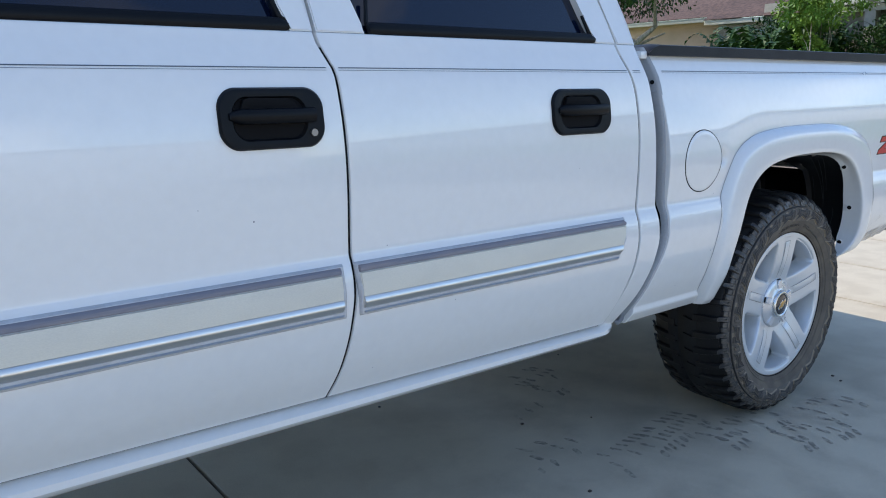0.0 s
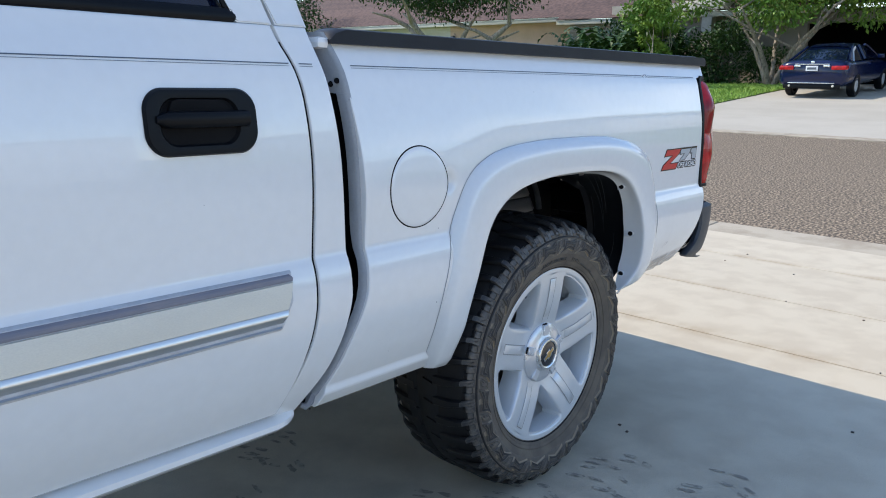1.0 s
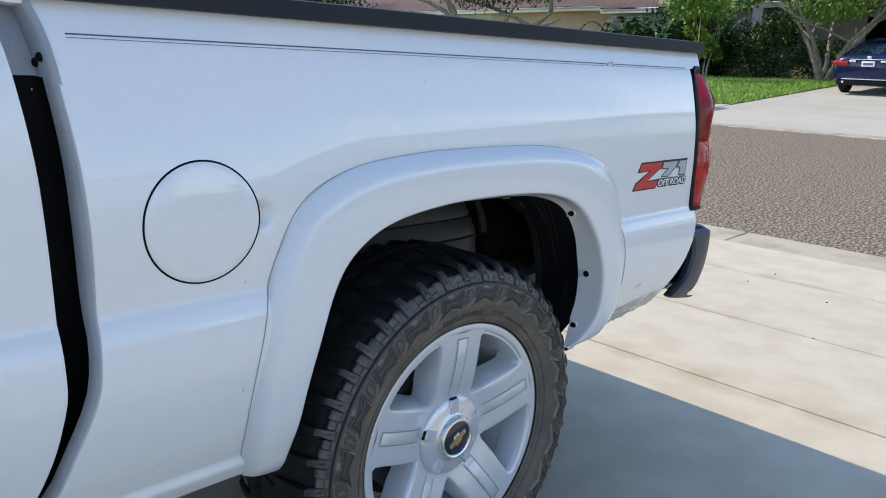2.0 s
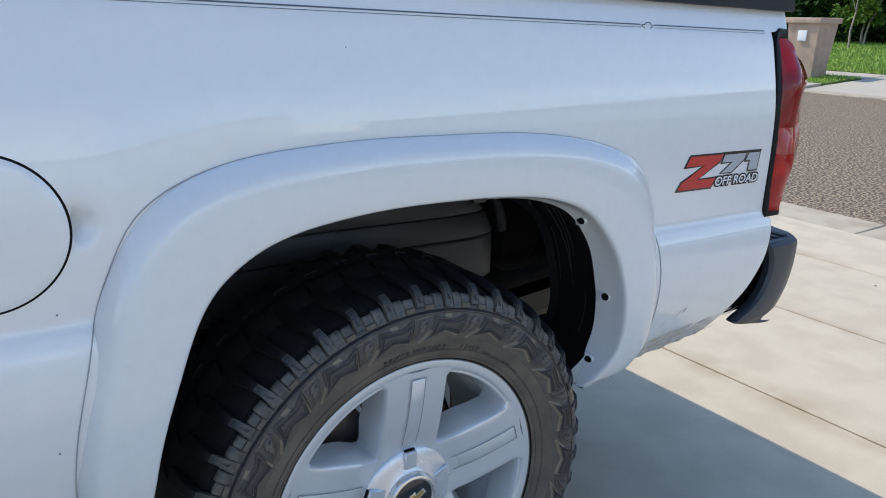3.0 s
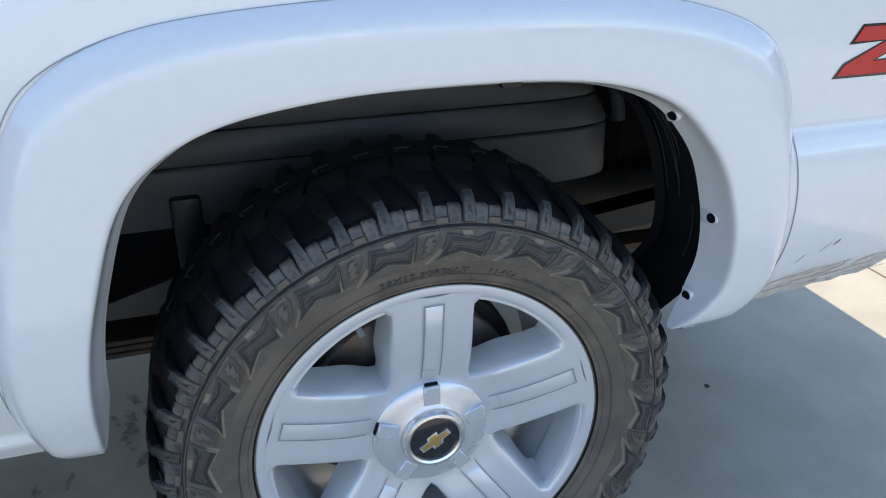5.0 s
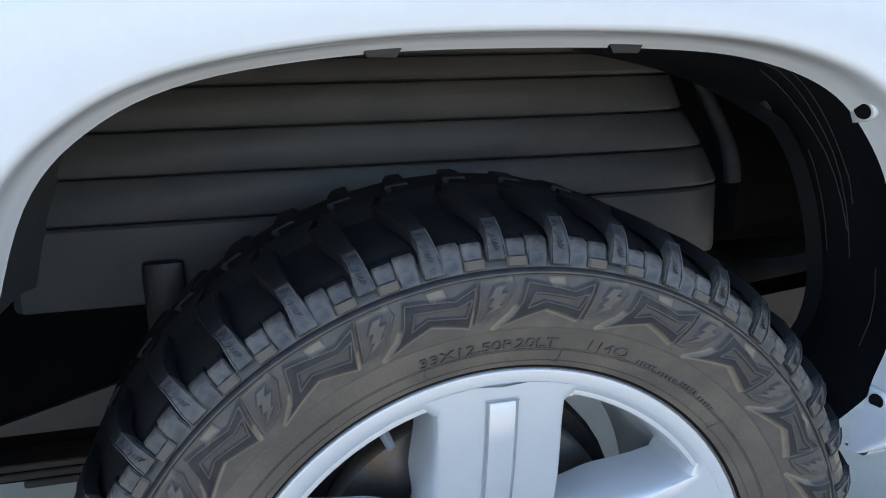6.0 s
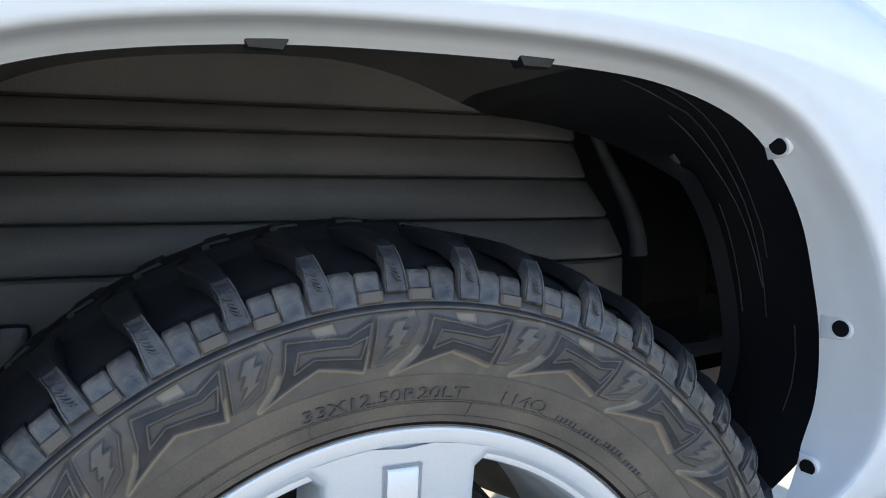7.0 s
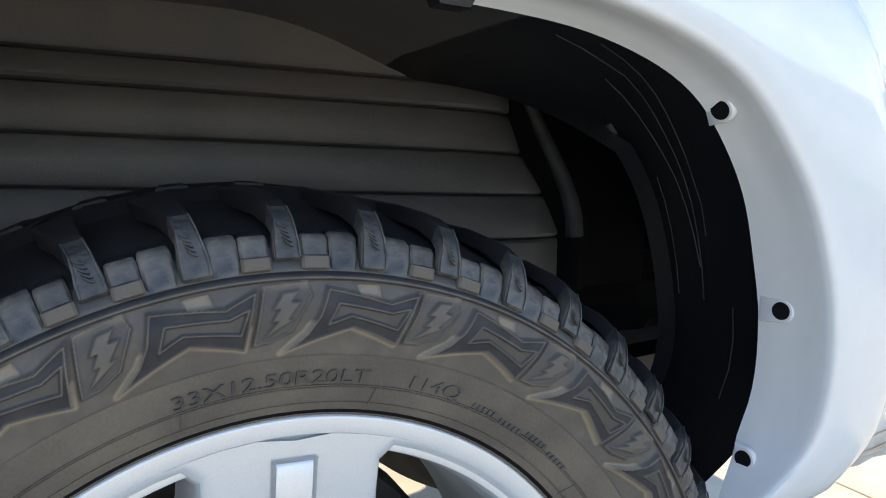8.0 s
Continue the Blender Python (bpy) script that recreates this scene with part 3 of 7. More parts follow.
def build_bed():
    # the front post, its paint darkened for shade, and the gap between cab and bed
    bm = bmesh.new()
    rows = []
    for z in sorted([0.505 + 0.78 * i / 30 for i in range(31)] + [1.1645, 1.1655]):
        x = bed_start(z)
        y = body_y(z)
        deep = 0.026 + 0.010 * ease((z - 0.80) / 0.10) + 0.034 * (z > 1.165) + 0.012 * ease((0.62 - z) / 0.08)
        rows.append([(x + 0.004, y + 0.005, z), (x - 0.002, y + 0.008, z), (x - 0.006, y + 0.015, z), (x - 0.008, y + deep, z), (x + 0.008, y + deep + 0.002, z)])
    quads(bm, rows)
    both_sides("bed_post", bm, M_FLANGE, "inner flange of the bed front, paint darkened as in shade")
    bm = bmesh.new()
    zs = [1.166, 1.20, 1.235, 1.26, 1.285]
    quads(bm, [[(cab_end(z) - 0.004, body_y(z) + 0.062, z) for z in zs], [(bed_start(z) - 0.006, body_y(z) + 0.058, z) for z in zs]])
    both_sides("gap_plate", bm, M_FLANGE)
    bm = bmesh.new()
    tube(bm, [(-0.845, 0.045, 0.520), (-0.858, 0.042, 0.505), (-0.868, 0.042, 0.500), (-0.878, 0.045, 0.506)], [0.012, 0.009, 0.008, 0.005], 8)
    both_sides("bed_hook", bm, M_INSIDE)
    for zc, dx in ((1.190, 0.0), (1.183, 0.012)):
        bm = bmesh.new()
        x, y = bed_start(zc), body_y(zc)
        bmesh.ops.create_cone(bm, cap_ends=True, segments=14, radius1=0.006, radius2=0.006, depth=0.004,
                              matrix=pose(x - 0.0075, y + 0.024 + (0.022 if dx else 0), zc) @ pose(0, 0, 0, 0, 0, -64) @ pose(0, 0, 0, 90))
        both_sides("flange_hole", bm, M_DARK)
    # Near-black box fills the cab-bed gap, standing for its shade.
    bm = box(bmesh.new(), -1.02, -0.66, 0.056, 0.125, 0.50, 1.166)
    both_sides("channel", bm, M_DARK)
    bm = bmesh.new()
    box(bm, -0.79, -0.75, 0.09, 2 * MID - 0.09, 0.62, 1.27, 0.01)
    part("bed_front_wall", bm, M_PAINT, truck)
    # plastic rail cap along the top of the bed side
    bm = bmesh.new()
    sec = [(0.026, 1.262), (0.018, 1.263), (0.018, 1.2905), (0.026, 1.282), (0.034, 1.290), (0.05, 1.295), (0.10, 1.295), (0.118, 1.290), (0.12, 1.262)]
    rows = []
    for x, k in ((-0.800, 0.35), (-0.790, 0.7), (-0.765, 1), (-0.3, 1), (0.2, 1), (0.7, 1), (0.905, 1), (0.925, 0.9), (0.935, 0.6)):
        rows.append([(x, 0.07 + (y - 0.07) * (0.9 + 0.1 * k), 1.262 + (z - 1.262) * k) for y, z in sec])
    vs = quads(bm, rows)
    bm.faces.new(vs[0])
    bm.faces.new(vs[-1][::-1])
    both_sides("rail_cap", bm, M_RAIL, "black plastic bed-rail cap")
    bm = bmesh.new()
    box(bm, -0.826, -0.79, 0.032, 0.11, 1.252, 1.276, 0.011)
    both_sides("rail_end", bm, M_PAINT)
    # inner wall and floor of the bed, tailgate
    bm = box(bmesh.new(), -0.76, 0.9, 0.10, 0.125, 1.03, 1.265)
    both_sides("bed_inner_wall", bm, M_RAIL)
    bm = box(bmesh.new(), -0.76, 0.9, 0.11, 2 * MID - 0.11, 1.030, 1.05)
    part("bed_floor", bm, M_RAIL, truck)
    bm = box(bmesh.new(), 0.895, 0.955, 0.09, 2 * MID - 0.09, 0.80, 1.285, 0.015, 3)
    part("tailgate", bm, M_PAINT, truck)
    # rear bumper, its end wrapping round
    bm = bmesh.new()
    front = lerp_table([(0.540, 1.00), (0.556, 0.915), (0.572, 0.868), (0.588, 0.903), (0.610, 0.942), (0.640, 0.968), (0.690, 0.984), (0.720, 0.976), (0.750, 0.960)])
    back = lerp_table([(0.540, -0.10), (0.556, -0.065), (0.590, -0.03), (0.640, -0.002), (0.700, 0.010), (0.735, 0.010), (0.746, 0.0), (0.750, -0.012)])
    rows = []
    for z in (0.540, 0.548, 0.556, 0.564, 0.572, 0.580, 0.590, 0.605, 0.625, 0.65, 0.68, 0.71, 0.73, 0.740, 0.746, 0.7495):
        a, d = front(z), back(z)
        tuck = 0.012 * ease((z - 0.738) / 0.012) + 0.02 * ease((0.575 - z) / 0.035)
        near = [(a + 0.008, 0.030), (a + 0.002, 0.026), (a, 0.010), (a + 0.008, 0.002), (a + 0.03, 0.0), (max(a + 0.05, 1.045 + d), 0.004), (1.095 + d, 0.020), (1.128 + d, 0.052), (1.146 + d, 0.11), (1.156 + d, 0.25), (1.162 + d, MID)]
        near = [(x, y + tuck * (y < 0.2)) for x, y in near]
        rows.append([(x, y, z) for x, y in near] + [(x, 2 * MID - y, z) for x, y in near[-2::-1]])
    quads(bm, rows)
    quads(bm, [rows[-1][4:-4], [(0.94, p[1], 0.7495) for p in rows[-1][4:-4]]])
    part("rear_bumper", bm, M_BUMPER, truck, "dark grey plastic rear bumper")
    # Near-black box stands for the shade inside the bumper's open end.
    both_sides("bumper_hollow", box(bmesh.new(), 0.80, 1.08, 0.048, 0.12, 0.575, 0.740, 0.01), M_DARK)
    bm = bmesh.new()
    for k in range(4):
        box(bm, 0.952 + 0.034 * k, 0.974 + 0.034 * k, 0.030, 0.16, 0.744, 0.7535, 0.002, 1)
    part("bumper_step_pad", bm, M_RAIL, truck)
    bm = box(bmesh.new(), 0.70, 0.88, 0.12, 2 * MID - 0.32, 0.70, 0.80, 0.02)
    part("tail_panel", bm, M_DARK, truck)


def build_tail_lamp():
    depth_x = lerp_table([(0.0, 0.934), (0.08, 0.951), (0.20, 0.965), (0.30, 0.973), (0.40, 0.981), (0.48, 0.983), (0.57, 0.973), (0.67, 0.971), (0.77, 0.988), (0.86, 0.977), (0.95, 0.938), (1.0, 0.912)])
    fullness = lerp_table([(0.0, 0.002), (0.15, 0.010), (0.30, 0.017), (0.42, 0.012), (0.50, 0.006), (0.60, 0.012), (0.76, 0.022), (0.90, 0.012), (1.0, 0.001)])
    rows = []
    for i in range(41):
        u = i / 40
        z = 0.842 + (1.208 - 0.842) * u
        y = body_y(z) + 0.008 * ease((z - 1.04) / 0.19)
        xe, b = depth_x(u), fullness(u)
        rows.append([(0.874, y + 0.012, z), (0.877, y + 0.001, z), (0.886, y - b * 0.55, z), (0.900, y - b * 0.95, z), (0.918 if xe > 0.93 else xe - 0.01, y - b, z), (xe - 0.020 if xe > 0.94 else xe - 0.006, y - b * 0.5 + 0.008, z), (xe - 0.006, y + 0.020, z), (xe, y + 0.045, z), (xe + 0.002, y + 0.09, z), (xe - 0.03, y + 0.13, z)])
    for a, b, mat, words in ((0, 14, M_LENS, "bright red lower lens"), (14, 20, M_CLEAR, "pale red middle lens"), (20, 40, M_LENS2, "deep red upper lens")):
        bm = bmesh.new()
        vs = quads(bm, rows[a:b + 1])
        if b == 40:
            bm.faces.new(vs[-1])
        both_sides("tail_lamp", bm, mat, words)
    bm = bmesh.new()
    rows = []
    path = [(0.866, 0.838), (0.866, 0.90), (0.866, 1.0), (0.866, 1.10), (0.866, 1.17), (0.8665, 1.195), (0.871, 1.210), (0.882, 1.2185), (0.905, 1.218), (0.930, 1.210)]
    for i, (x, z) in enumerate(path):
        y = body_y(z) + 0.008 * ease((z - 1.04) / 0.19) + (0.02 if x > 0.92 else 0.0)
        k = ease((i - 4) / 3)
        tx, tz = math.cos(k * math.pi / 2), math.sin(k * math.pi / 2)
        w = 0.0085 if i < 6 else 0.0105
        rows.append([(x - tx * w, y + 0.02, z + tz * w), (x - tx * w * 0.85, y - 0.002, z + tz * w * 0.85), (x, y - 0.005, z), (x + tx * w * 0.9, y - 0.003, z - tz * w * 0.9), (x + tx * w * 1.3, y + 0.02, z - tz * w * 1.3)])
    quads(bm, rows)
    box(bm, 0.860, 0.914, body_y(0.835) - 0.002, body_y(0.835) + 0.07, 0.833, 0.844, 0.003)
    both_sides("tail_lamp_bezel", bm, M_BLACK)
    bm = bmesh.new()
    box(bm, 0.870, 0.91, 0.03, 0.10, 0.850, 1.20)
    both_sides("lamp_housing", bm, M_DARK)


M_LENS = material("red_lens", (0.56, 0.010, 0.014), 0.06, spec=0.35, second=(0.26, 0.004, 0.007), scale=9, amount=0.7, fine=120, bump=0.0, coat=0.25, edge=(0.46, 0.56))
M_LENS2 = material("deep_red_lens", (0.42, 0.006, 0.012), 0.06, spec=0.35, second=(0.16, 0.003, 0.005), scale=8, amount=0.8, fine=160, bump=0.0, coat=0.25, edge=(0.44, 0.54))
M_CLEAR = material("pale_red_lens", (0.55, 0.09, 0.08), 0.10, spec=0.5, second=(0.36, 0.007, 0.012), scale=12, amount=0.9, fine=90, bump=0.0, coat=0.25, edge=(0.42, 0.54))
build_cab()
build_bed()
build_tail_lamp()


# ---- wheels ----
M_GREYLINE = material("groove_shade_grey", (0.30, 0.31, 0.325), 0.6, second=(0.20, 0.20, 0.20), scale=30, amount=0.6, bump=0.0)
M_TAN = material("tan_dust_on_rubber", (0.165, 0.140, 0.108), 0.85, second=(0.25, 0.205, 0.15), scale=30, amount=0.9, fine=300, bump=0.1, depth=0.001)
M_BAND = material("dark_sidewall_band", (0.022, 0.022, 0.024), 0.45, second=(0.056, 0.051, 0.046), scale=16, amount=0.8, fine=400, bump=0.2, depth=0.001, spec=0.35, edge=(0.45, 0.7))
M_LUG = material("tread_rubber", (0.038, 0.038, 0.040), 0.34, second=(0.145, 0.128, 0.106), scale=48, amount=0.85, fine=190, bump=0.55, depth=0.002, edge=(0.42, 0.66), vary=0.22)
# Clean rubber made near-black, so voids and tread tops also look shaded.
M_GROOVE = material("shaded_clean_rubber", (0.011, 0.011, 0.012), 0.55, spec=0.35, second=(0.020, 0.019, 0.018), scale=12, amount=0.6, fine=300, bump=0.2, depth=0.001)


def dusty_material():
    """Black rubber, as dusty and edge-lit as the mesh's value says, broken up by noise."""
    m = material("moulded_rubber", (0.1, 0.1, 0.1), 0.6, scale=22, amount=0.5, fine=420, bump=0.25, depth=0.001, spec=0.4)
    n, lk = m.node_tree.nodes, m.node_tree.links
    b = n["Principled BSDF"]
    at, noise, add = n.new("ShaderNodeAttribute"), n.new("ShaderNodeTexNoise"), n.new("ShaderNodeMath")
    at.attribute_name = "dust_glint"
    noise.inputs["Scale"].default_value, noise.inputs["Detail"].default_value = 70, 6
    co = n.new("ShaderNodeTexCoord")
    lk.new(co.outputs["Object"], noise.inputs["Vector"])
    add.operation, add.inputs[1].default_value = "MULTIPLY_ADD", 0.32
    shift = n.new("ShaderNodeMath")
    shift.operation, shift.inputs[1].default_value = "SUBTRACT", 0.16
    lk.new(noise.outputs["Fac"], add.inputs[0])
    lk.new(at.outputs["Fac"], shift.inputs[0])
    lk.new(shift.outputs[0], add.inputs[2])
    ramp = n.new("ShaderNodeValToRGB")
    ramp.color_ramp.elements[0].color = (0.020, 0.020, 0.022, 1)
    ramp.color_ramp.elements[1].color = (0.33, 0.265, 0.185, 1)
    mid = ramp.color_ramp.elements.new(0.5)
    mid.color = (0.112, 0.098, 0.082, 1)
    lk.new(add.outputs[0], ramp.inputs[0])
    lk.new(ramp.outputs[0], b.inputs["Base Color"])
    return m


M_MOULDED = dusty_material()
HUB_Z = 0.4055
sidewall = lerp_table([(0.258, 0.006), (0.268, -0.002), (0.290, -0.011), (0.312, -0.019), (0.335, -0.022), (0.350, -0.018), (0.364, -0.008), (0.377, 0.006), (0.386, 0.028)])
TYRE_MID = 0.135
PER = 21  # sidewall pattern repeats round the tyre


def polar(a, r, y):
    a = radians(a)
    return (r * math.sin(a), y, r * math.cos(a))


def lug(bm, a0, path, sink=0.014):
    """A tread block that wraps over the shoulder: path of (turn from a0, half width in degrees, radius, y)."""
    rows = []
    for i, (da, w, r, y) in enumerate(path):
        k = max(0.0, min(1.0, (r - 0.372) / 0.024))
        sr, sy = sink * (0.25 + 0.9 * k), sink * (1.0 - k)
        a = a0 + da
        rows.append([polar(a - w * 1.12, r - sr, y + sy), polar(a - w, r - sr * 0.15, y + sy * 0.15), polar(a - w * 0.82, r, y), polar(a + w * 0.82, r, y), polar(a + w, r - sr * 0.15, y + sy * 0.15), polar(a + w * 1.12, r - sr, y + sy)])
    vs = quads(bm, rows)
    bm.faces.new(vs[0][::-1])
    bm.faces.new(vs[-1])


def block(kind, far=False):
    """One tread block at the top of the tyre: long or short scalloped lug, stepped or plain shoulder block."""
    bm = bmesh.new()
    f = (lambda y: 2 * TYRE_MID - y) if far else (lambda y: y)
    over = [(0.20, 0.98, 0.3890, 0.002), (-0.05, 0.98, 0.3965, 0.011), (-0.5, 1.2, 0.402, 0.028), (-1.2, 1.6, 0.405, 0.06), (-1.6, 1.8, 0.405, 0.100)]
    if kind == "long":
        p = [(0.30, 1.30, 0.3598, -0.0130), (0.30, 1.38, 0.3618, -0.0143), (0.30, 1.38, 0.3700, -0.0114), (0.28, 1.16, 0.3800, -0.0058)] + over
    elif kind == "slug":
        p = [(0.20, 1.24, 0.3650, -0.0105), (0.20, 1.30, 0.3668, -0.0118), (0.20, 1.24, 0.3745, -0.0085), (0.22, 1.08, 0.3815, -0.0045)] + over
    elif kind == "short":
        p = [(0.0, 1.32, 0.3590, -0.0125), (0.0, 1.38, 0.3606, -0.0140), (0.0, 1.38, 0.3675, -0.0118), (0.0, 1.36, 0.3682, -0.0092), (0.0, 1.34, 0.3775, -0.0042), (0.0, 1.28, 0.3800, -0.0004), (0.0, 1.2, 0.3812, 0.010)]
    else:
        p = [(0.0, 1.36, 0.3560, -0.0112), (0.0, 1.42, 0.3576, -0.0125), (0.0, 1.42, 0.3690, -0.0098), (0.0, 1.40, 0.3790, -0.0032), (0.0, 1.3, 0.3815, 0.0030), (0.0, 1.2, 0.3825, 0.012)]
    lug(bm, 0.0, [(da, w, r, f(y)) for da, w, r, y in p], 0.010)
    if kind in ("long", "slug") and not far:
        # raised rims down both flanks and small ridges down the face
        for sg in (1, -1):
            lug(bm, 0.0, [(da + sg * w * 0.86, 0.10, r + 0.0006, y - 0.0010) for da, w, r, y in p[1:6]], 0.003)
        for q in range(5):
            c = 0.30 - q * 0.10
            lug(bm, c, [(0.34, 0.09, 0.3738 + 0.0026 * q, -0.0122 + 0.0022 * q), (0.0, 0.15, 0.3752 + 0.0026 * q, -0.0116 + 0.0022 * q), (-0.34, 0.09, 0.3775 + 0.0024 * q, -0.0098 + 0.0022 * q)], 0.003)
    # Tops and flanks take the near-black rubber, shade put into the colour.
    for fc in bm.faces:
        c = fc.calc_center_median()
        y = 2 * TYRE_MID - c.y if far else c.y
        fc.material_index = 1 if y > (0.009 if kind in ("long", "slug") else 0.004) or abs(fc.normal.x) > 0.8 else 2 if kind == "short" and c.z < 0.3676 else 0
    return bm


def centre_block(y0, y1):
    bm = bmesh.new()
    w = 4.05
    rows = [[polar(-w, 0.386, y0), polar(-w * 0.93, 0.405, y0 + 0.030), polar(w * 0.93, 0.405, y0 + 0.030), polar(w, 0.386, y0)],
            [polar(-w + 1.2, 0.386, y1), polar(-w * 0.93 + 1.2, 0.405, y1 - 0.004), polar(w * 0.93 + 1.2, 0.405, y1 - 0.004), polar(w + 1.2, 0.386, y1)]]
    vs = quads(bm, rows)
    bm.faces.new(vs[0][::-1])
    bm.faces.new(vs[-1])
    return bm


def build_tread(rim):
    """All tread blocks of one wheel, each a part on shared meshes."""
    firsts = {}

    def put(key, make, angle, mats):
        if key not in firsts:
            firsts[key] = part("tread_block", make(), mats, rim).data
            ob = [o for o in rim.children if o.data == firsts[key]][0]
        else:
            ob = new("tread_block", firsts[key])
            ob.parent = rim
        ob.matrix_basis = Matrix.Rotation(radians(angle), 4, "Y")
    step = 360 / PER
    for k in range(PER):
        a = 6.9 + k * step
        for kind, da in (("long", 0.0), ("low", 2.86), ("short", 5.72), ("slug", 8.57), ("short", 11.45), ("low", 14.3)):
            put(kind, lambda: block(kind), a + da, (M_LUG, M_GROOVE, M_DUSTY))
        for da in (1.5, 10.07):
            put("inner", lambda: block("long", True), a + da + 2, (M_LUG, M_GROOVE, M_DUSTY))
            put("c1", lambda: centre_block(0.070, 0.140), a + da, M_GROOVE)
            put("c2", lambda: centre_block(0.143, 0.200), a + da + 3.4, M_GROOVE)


def build_tyre(detail):
    bm = bmesh.new()
    rs = [0.258, 0.262, 0.270, 0.281, 0.290, 0.300, 0.312, 0.324, 0.335, 0.344, 0.352, 0.360, 0.366, 0.372, 0.377, 0.382, 0.386]
    prof = [(0.250, 0.03)] + [(r, sidewall(r)) for r in rs] + [(0.388, 0.040), (0.391, 0.055), (0.3965, 0.075), (0.3985, TYRE_MID)]
    prof += [(r, 2 * TYRE_MID - y) for r, y in prof[-2::-1]]
    revolve(bm, prof, 168 if detail else 84)
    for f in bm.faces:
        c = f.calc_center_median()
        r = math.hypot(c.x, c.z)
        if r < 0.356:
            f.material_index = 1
        # near-black beyond the shoulder, where the voids lie in shade
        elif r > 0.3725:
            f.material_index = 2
    return bm


def raised(bm, pts, h, inner=None, mat=0):
    """A low plate on the sidewall with the outline (turn, radius); with inner, a rim round a hollow."""
    def at(a, r, up):
        return bm.verts.new(polar(a, r, sidewall(r) - up))
    n = len(pts)
    ca, cr = sum(p[0] for p in pts) / n, sum(p[1] for p in pts) / n

    def shrink(k):
        return [(ca + (a - ca) * k, cr + (r - cr) * k) for a, r in pts]
    rings = [[at(a, r, -0.001) for a, r in pts], [at(a, r, h * 0.75) for a, r in shrink(0.97)], [at(a, r, h) for a, r in shrink(0.92)]]
    if inner:
        rings += [[at(a, r, h) for a, r in shrink(inner + 0.06)], [at(a, r, -0.0005) for a, r in shrink(inner)]]
    for level, (p, q) in enumerate(zip(rings, rings[1:])):
        for i in range(n):
            j = (i + 1) % n
            bm.faces.new((p[i], p[j], q[j], q[i])).material_index = 3 if level == 0 else mat
    if not inner:
        bm.faces.new(rings[-1]).material_index = mat


# one repeat of the sidewall's moulding, as (turn in degrees, radius)
BLOCK = [(2.05, 0.3500), (8.90, 0.3428), (12.30, 0.3508), (10.40, 0.3150), (4.97, 0.3248), (-2.95, 0.3098), (-0.20, 0.3225), (1.05, 0.3330)]
BOWTIE = [(3.20, 0.3405), (9.10, 0.3362), (11.20, 0.3402), (10.10, 0.3258), (4.60, 0.3328), (2.10, 0.3272)]
WINDOW = [(5.30, 0.3512), (7.70, 0.3516), (7.95, 0.3446), (5.60, 0.3450)]
PLATE = [(12.75, 0.3520), (17.30, 0.3535), (17.75, 0.3445), (15.60, 0.3235), (13.20, 0.3172), (11.15, 0.3165)]
BOLT = [(14.60, 0.3475), (16.30, 0.3485), (15.40, 0.3422), (16.45, 0.3420), (15.00, 0.3318), (15.75, 0.3318), (12.20, 0.3200), (13.95, 0.3310), (13.25, 0.3305), (14.20, 0.3385), (13.40, 0.3378)]


def signed(poly, a, r):
    """Distance in metres from a polygon's edge, positive inside, at arrays of turn and radius."""
    k = radians(1) * 0.333
    x, y = a * k, r
    best = np.full(a.shape, 9.0)
    odd = np.zeros(a.shape, bool)
    pts = [(p[0] * k, p[1]) for p in poly]
    for (x0, y0), (x1, y1) in zip(pts, pts[1:] + pts[:1]):
        dx, dy = x1 - x0, y1 - y0
        u = np.clip(((x - x0) * dx + (y - y0) * dy) / (dx * dx + dy * dy), 0, 1)
        best = np.minimum(best, np.hypot(x - x0 - u * dx, y - y0 - u * dy))
        if dy:
            odd ^= ((y0 > y) != (y1 > y)) & (x < x0 + (y - y0) / dy * dx)
    return np.where(odd, best, -best)


